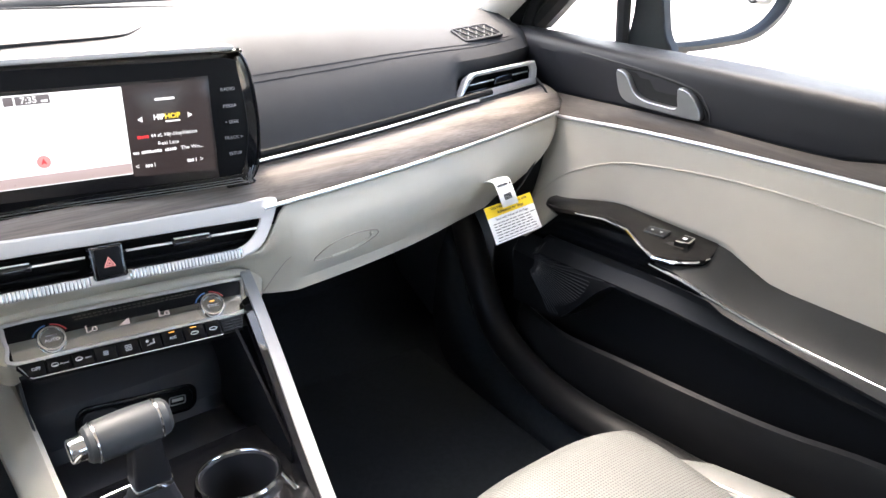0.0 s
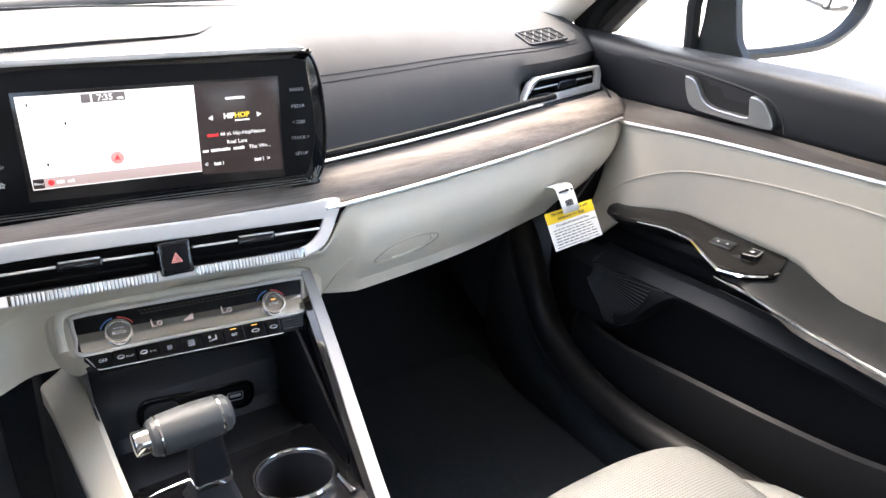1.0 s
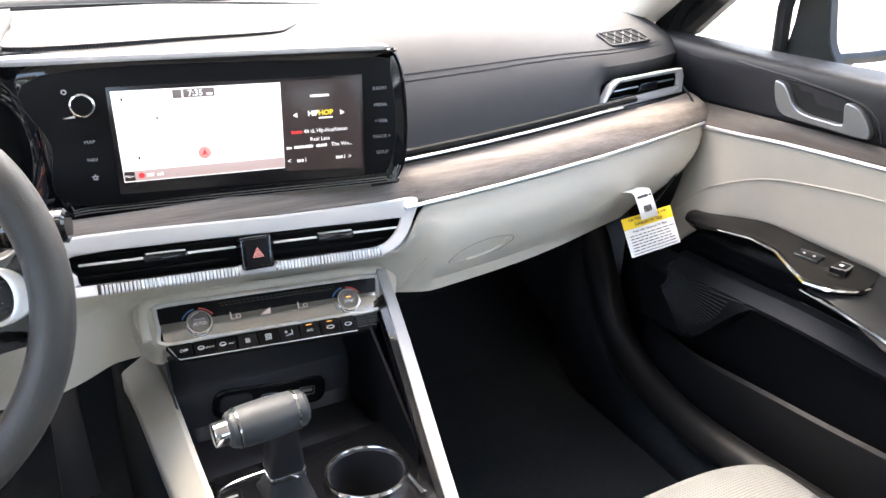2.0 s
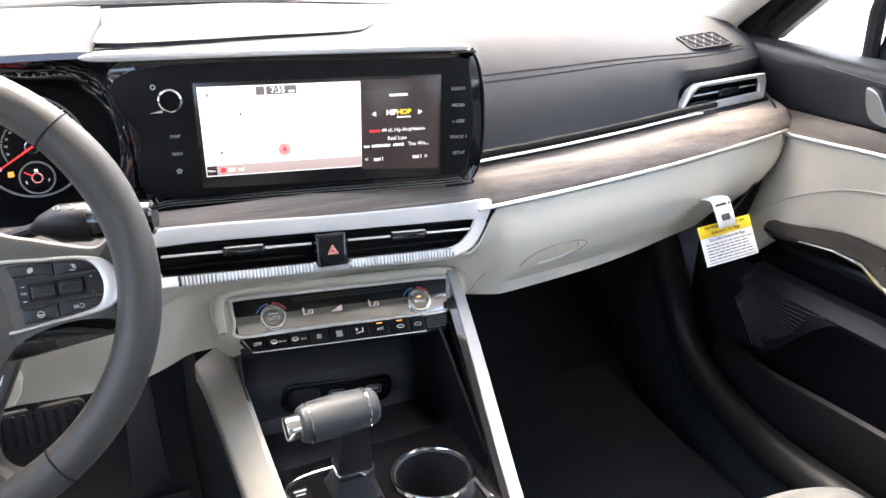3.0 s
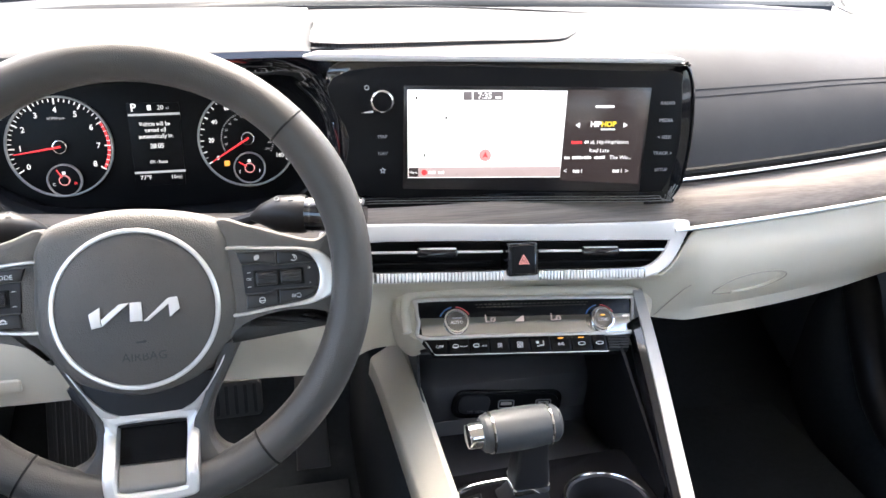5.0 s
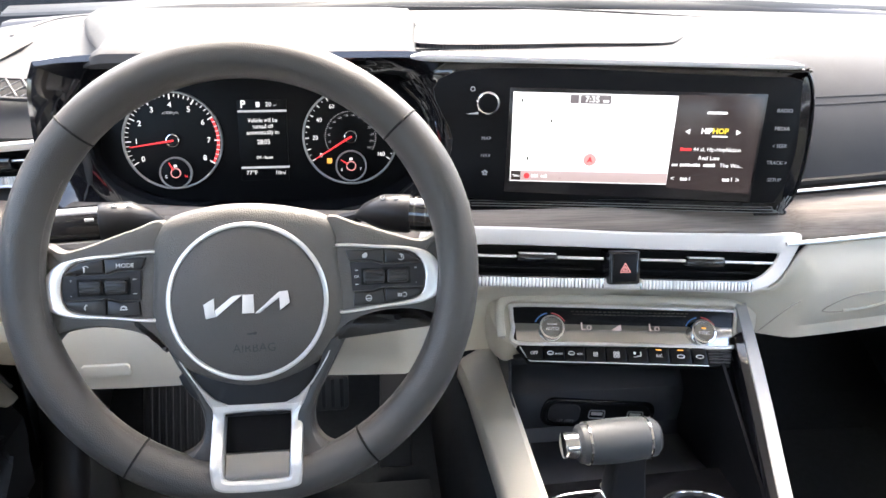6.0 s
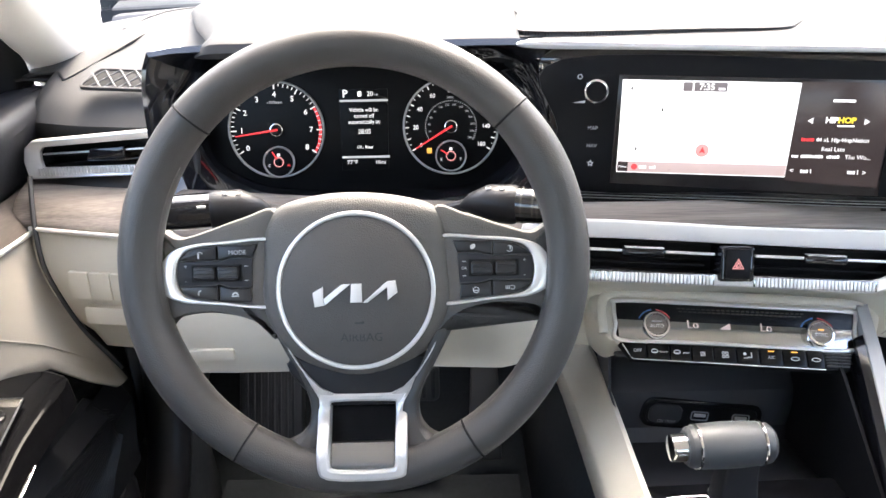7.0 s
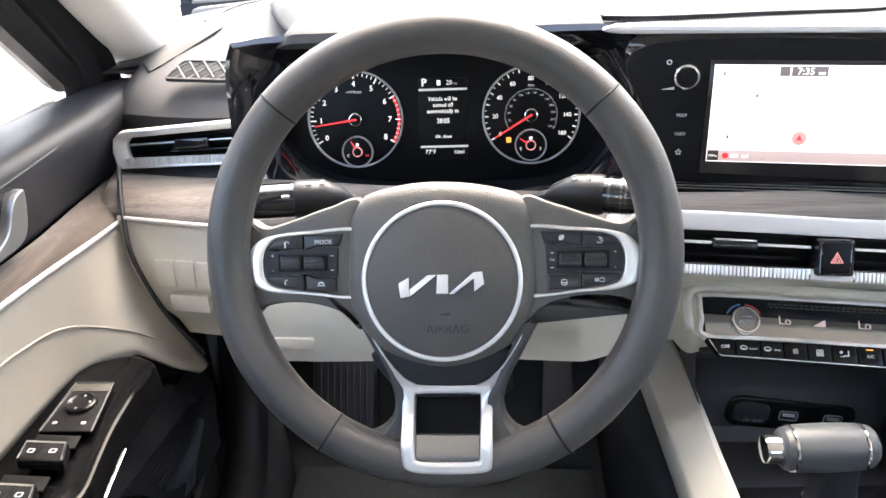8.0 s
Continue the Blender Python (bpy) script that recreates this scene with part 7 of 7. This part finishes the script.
bonnet = [[V(x, y, z - 0.07 * (x / 0.75) ** 2) for x in (-0.75, -0.5, -0.25, 0, 0.25, 0.5, 0.75)] for y, z in ((1.42, 0.655), (1.8, 0.63), (2.3, 0.57), (2.7, 0.47), (2.78, 0.35))]
tagged(part("bonnet", loft(bonnet), M_PAINT, None, solid=0.005), "white painted bonnet", "bonnet", kind="structure")
cowl = part("cowl_trim", loft([[V(x, y, z - 0.035 * (x / 0.8) ** 2) for x in (-0.8, -0.5, -0.2, 0.1, 0.4, 0.8)] for y, z in ((1.29, 0.700), (1.31, 0.712), (1.34, 0.712), (1.43, 0.66))]), M_SEAL, None, solid=0.004)
tagged(cowl, "black cowl at the foot of the windscreen", "cowl", kind="structure")
ws = part("windscreen", loft([[V(x * k, y - 0.10 * (x / 0.75) ** 2 * j, z) for x in (-0.80, -0.6, -0.3, 0, 0.3, 0.6, 0.80)] for y, z, k, j in ((1.34, 0.70, 1.0, 1.0), (0.95, 0.92, 0.94, 0.8), (0.60, 1.056, 0.865, 0.55))]), M_TINT, None)
ws.visible_shadow = False
tagged(ws, "clear raked windscreen", "windscreen", kind="structure")
rw = part("rear_window", loft([[V(x, y, z) for x in (-0.62, 0, 0.62)] for y, z in ((-1.95, 0.70), (-1.3, 1.12))]), M_GLASS, None)
rw.visible_shadow = False
tagged(rw, "clear rear window", "window", kind="structure")

# ---- seats ----
def seat(s):
    x0 = s * 0.385
    st = thing("front_seat", (x0, 0.1, 0.03), "ivory leather front seat with perforated centre", "car seat")
    base = thing_rows = []
    half = 0.122
    for y, z in smooth_poly(((0.405, 0.130), (0.426, 0.170), (0.434, 0.205), (0.424, 0.230), (0.395, 0.244), (0.30, 0.246), (0.15, 0.236), (-0.05, 0.235), (-0.18, 0.25)), 4, closed=False):
        base.append([V(x0 + u * half, y - 0.010 * abs(u) ** 3, z - 0.010 * abs(u) ** 3) for u in [k / 10 for k in range(-10, 11)]])
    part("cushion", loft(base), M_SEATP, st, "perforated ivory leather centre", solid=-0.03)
    for e in (-1, 1):
        rows = []
        for y, r, z in ((0.385, 0.020, 0.180), (0.370, 0.034, 0.187), (0.33, 0.042, 0.200), (0.24, 0.048, 0.216), (0.08, 0.052, 0.235), (-0.10, 0.056, 0.262), (-0.2, 0.05, 0.27)):
            c = V(x0 + e * (half + 0.046), y, z)
            rows.append([c + V(r * math.cos(t), 0, r * 0.9 * math.sin(t)) for t in (2 * math.pi * k / 28 for k in range(28))])
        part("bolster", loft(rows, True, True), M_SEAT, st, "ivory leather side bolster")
        part("seam", tube([V(x0 + e * (half + 0.030), y, z) for y, z in ((0.375, 0.212), (0.33, 0.236), (0.24, 0.257), (0.08, 0.280), (-0.10, 0.308))], 0.0016, 6), M_CREAM, st)
    part("seat_base", block(basis((x0, 0.1, 0.03), (1, 0, 0), (0, 1, 0)), (-0.19, 0.19), (-0.32, 0.27), (0.0, 0.17), 0.02), M_BLACK, st)
    back = []
    for z, y, w in ((0.24, -0.20, 0.19), (0.40, -0.24, 0.22), (0.60, -0.30, 0.23), (0.80, -0.36, 0.20), (0.88, -0.39, 0.15)):
        back.append([V(x0 + w * math.cos(t), y + 0.06 * math.sin(t), z) for t in (2 * math.pi * k / 20 for k in range(20))])
    part("backrest", loft(back, True, True), M_SEAT, st, "ivory leather backrest")
    part("headrest", loft([[V(x0 + w * math.cos(t), -0.43 + d * math.sin(t), z) for t in (2 * math.pi * k / 16 for k in range(16))] for z, w, d in ((0.92, 0.08, 0.03), (0.95, 0.125, 0.05), (1.04, 0.12, 0.05), (1.07, 0.08, 0.03))], True, True), M_SEAT, st)


seat(1)
seat(-1)
bench = thing("rear_bench", (0, -1.0, 0.05), "ivory leather rear bench seat", "car seat")
part("cushion", block(basis((0, -0.95, 0.05), (1, 0, 0), (0, 1, 0)), (-0.66, 0.66), (-0.30, 0.28), (0.0, 0.28), 0.05), M_SEAT, bench)
part("backrest", loft([[V(x, y, z) for x in (-0.66, -0.3, 0.3, 0.66)] for y, z in ((-1.10, 0.30), (-1.18, 0.5), (-1.25, 0.68), (-1.32, 0.70), (-1.35, 0.3))]), M_SEAT, bench, solid=0.02)

# ---- pedals ----
pedal = thing("brake_pedal", (-0.35, 1.02, 0.14), "wide ribbed brake pedal", "pedal")
PM = basis((-0.355, 0.99, 0.185), (1, 0, 0), (0, 0.35, 0.94))
part("pad", plate(rrect(0, 0, 0.13, 0.055, 0.010), -0.012, 0.0, PM, 0.003), M_METAL, pedal)
for k in range(9):
    part("rib", block(PM, (-0.056 + 0.0135 * k, -0.050 + 0.0135 * k), (-0.022, 0.022), (-0.002, 0.004), 0.0015), M_SEAL, pedal)
part("arm", tube([PM @ V(0, 0.02, -0.01), V(-0.35, 1.06, 0.40)], 0.010, 8), M_SEAL, pedal)
acc = thing("accelerator_pedal", (-0.21, 1.05, 0.06), "long black accelerator pedal", "pedal")
AM = basis((-0.222, 1.00, 0.135), (1, 0, 0), (0, 0.45, 0.89))
part("pad", plate([(-0.026, -0.085), (0.026, -0.085), (0.022, 0.085), (-0.018, 0.085)], -0.012, 0.0, AM, 0.004), M_METAL, acc)
rest = thing("foot_rest", (-0.60, 1.05, 0.10), "black ribbed foot rest", "foot rest")
FM = basis((-0.56, 1.06, 0.16), (1, 0, 0), (0, 0.5, 0.86))
part("pad", plate(rrect(0, 0, 0.10, 0.22, 0.01), -0.03, 0.0, FM, 0.004), M_BLACK, rest)
for k in range(8):
    part("rib", block(FM, (-0.040 + 0.0105 * k, -0.035 + 0.0105 * k), (-0.10, 0.10), (-0.002, 0.003), 0.001), M_BLACK, rest)
mat_ob = part("floor_mat", plate([(0.20, 1.02), (0.60, 1.00), (0.60, 0.40), (0.20, 0.40)], 0.034, 0.044, basis((0, 0, 0), (1, 0, 0), (0, 1, 0)), 0.004), M_CARPET, None)
tagged(mat_ob, "black carpet floor mat", "floor mat")
mat_ob = part("floor_mat", plate([(-0.62, 0.95), (-0.17, 0.95), (-0.17, 0.40), (-0.62, 0.40)], 0.034, 0.044, basis((0, 0, 0), (1, 0, 0), (0, 1, 0)), 0.004), M_CARPET, None)
tagged(mat_ob, "black carpet floor mat", "floor mat")

# ---- hanging warning tag ----
TG = basis((0.5655, 0.7070, 0.4370), (0.997, -0.001, 0.075), (-0.065, 0.504, 0.861))
card = thing("warning_tag", TG @ V(0, -0.035, 0), "white and yellow airbag warning tag hanging from the glove box", "warning tag")
part("card", plate([(-0.045, 0.026), (0.045, 0.026), (0.045, -0.030), (-0.045, -0.030)], -0.0006, 0.0, TG, 0.0002), M_WHITE, card, "white printed card")
part("heading", plate([(-0.045, 0.026), (0.045, 0.026), (0.045, 0.009), (-0.045, 0.009)], -0.0004, 0.0004, TG, 0.0001), M_YELLOW, card, "yellow heading band")
lettering("This Vehicle is Equipped with", 0.0056, TG, 0.0, 0.0215, 0.0006, M_INK, card, bold=0.01, squeeze=1.05)
lettering("Advanced Air Bags", 0.0066, TG, 0.0, 0.0140, 0.0006, M_INK, card, bold=0.01)
lettering("Even with Advanced Air Bags", 0.0052, TG, 0.0, 0.0045, 0.0002, M_INK, card, squeeze=1.0)
random.seed(4)
for k in range(6):
    u = -0.038
    while u < 0.034:
        w = random.uniform(0.004, 0.011)
        part("print_bar", plate(rrect(u + w / 2, -0.0015 - 0.0042 * k, w, 0.0012, 0.0003), -0.0004, 0.0002, TG, 0.00005), M_INK, card)
        u += w + 0.0022
part("print_line", plate(rrect(0.0, -0.0268, 0.080, 0.0008, 0.0002), -0.0004, 0.0002, TG, 0.00005), M_INK, card)
LB = basis((0.5480, 0.7075, 0.4815), (0.998, 0.014, 0.066), (-0.064, 0.505, 0.861))
strap = part("strap", loft([[LB @ V(u, v, w) for u in (-0.015, 0.0, 0.015)] for v, w in ((0.024, -0.030), (0.0215, -0.014), (0.0185, -0.004), (0.014, 0.0), (-0.004, 0.001), (-0.022, 0.001))]), M_WHITE, card, "white paper loop with a bar code", solid=0.0005)
part("print_bar", blocks(-0.012, 0.012, 0.010, 0.0042, 0.0005, 0.0022, LB, 9), M_INK, strap)
for k in range(7):
    part("code_bar", plate(rrect(-0.006 + 0.002 * k, -0.008, 0.0008, 0.009, 0.0001), 0.0005, 0.0022, LB, 0.0001), M_INK, strap)

# ---- outside ----
ground = part("ground", loft([[V(x, y, -0.38) for x in (-900, -60, 0, 60, 900)] for y in (-900, -60, 0, 60, 900)]), M_CONCRETE, None)
tagged(ground, "pale concrete parking lot", "ground", kind="structure")


def parked_car(x, y, turn, paint, label):
    """A parked car seen far behind in the mirror: body, glass band, wheels."""
    m = Matrix.Translation((x, y, -0.38)) @ Matrix.Rotation(radians(turn), 4, 'Z')
    car = thing("parked_car", (x, y, -0.38), label, "car", "parked cars")
    hull = [(-2.3, 0.86, 0.30, 0.62), (-2.2, 0.90, 0.22, 0.85), (-1.2, 0.91, 0.20, 0.98), (0.8, 0.91, 0.20, 0.95), (1.9, 0.88, 0.20, 0.78), (2.3, 0.80, 0.30, 0.58)]
    rows = [[m @ V(a, e * q, z) for e, z in ((-1, b), (-1.0, lerp(b, t, 0.6)), (-0.93, t - 0.02), (-0.6, t), (0.6, t), (0.93, t - 0.02), (1.0, lerp(b, t, 0.6)), (1, b))] for a, q, b, t in hull]
    part("body", loft(rows, False), paint, car, solid=0.02)
    cab = [(-1.9, 0.70, 0.95, 0.97), (-1.2, 0.66, 0.96, 1.36), (-0.2, 0.64, 0.97, 1.44), (0.4, 0.64, 0.96, 1.38), (1.1, 0.70, 0.93, 0.95)]
    rows = [[m @ V(a, e * q * k, z) for e, k, z in ((-1, 1.12, b), (-1, 1.0, t - 0.05), (-0.8, 1.0, t), (0.8, 1.0, t), (1, 1.0, t - 0.05), (1, 1.12, b))] for a, q, b, t in cab]
    part("glasshouse", loft(rows, False), M_PIANO, car, solid=0.02)
    for a in (-1.4, 1.4):
        for e in (-1, 1):
            wm = m @ Matrix.Translation((a, e * 0.84, 0.33)) @ Matrix.Rotation(radians(90), 4, 'X')
            wh = part("wheel", lathe([(0.30, -0.10), (0.33, -0.06), (0.33, 0.06), (0.30, 0.10), (0.20, 0.09)], wm, 24), M_SEAL, car)
            part("rim", lathe([(0.20, 0.102), (0.19, 0.106), (0.05, 0.104)], wm, 20), M_SILVER, wh)
            part("rim", lathe([(0.20, -0.102), (0.19, -0.106), (0.05, -0.104)], wm, 20), M_SILVER, wh)


M_DKCAR = mat("dark_car_paint", (0.03, 0.03, 0.035), 0.25, coat=1.0)
M_REDCAR = mat("grey_car_paint", (0.25, 0.26, 0.27), 0.25, coat=1.0)
for k, (x, y, paint, label) in enumerate(((4.6, -5.5, M_PAINT, "white parked car"), (9.5, -20.0, M_DKCAR, "dark parked car"), (12.6, -20.4, M_REDCAR, "grey parked car"), (15.8, -20.0, M_DKCAR, "dark parked car"), (19.0, -20.6, M_PAINT, "white parked car"), (6.4, -20.2, M_PAINT, "white parked car"), (22.4, -20.3, M_DKCAR, "dark parked car"))):
    parked_car(x, y, 90 + 3 * math.sin(k * 2.1), paint, label + " on the lot")
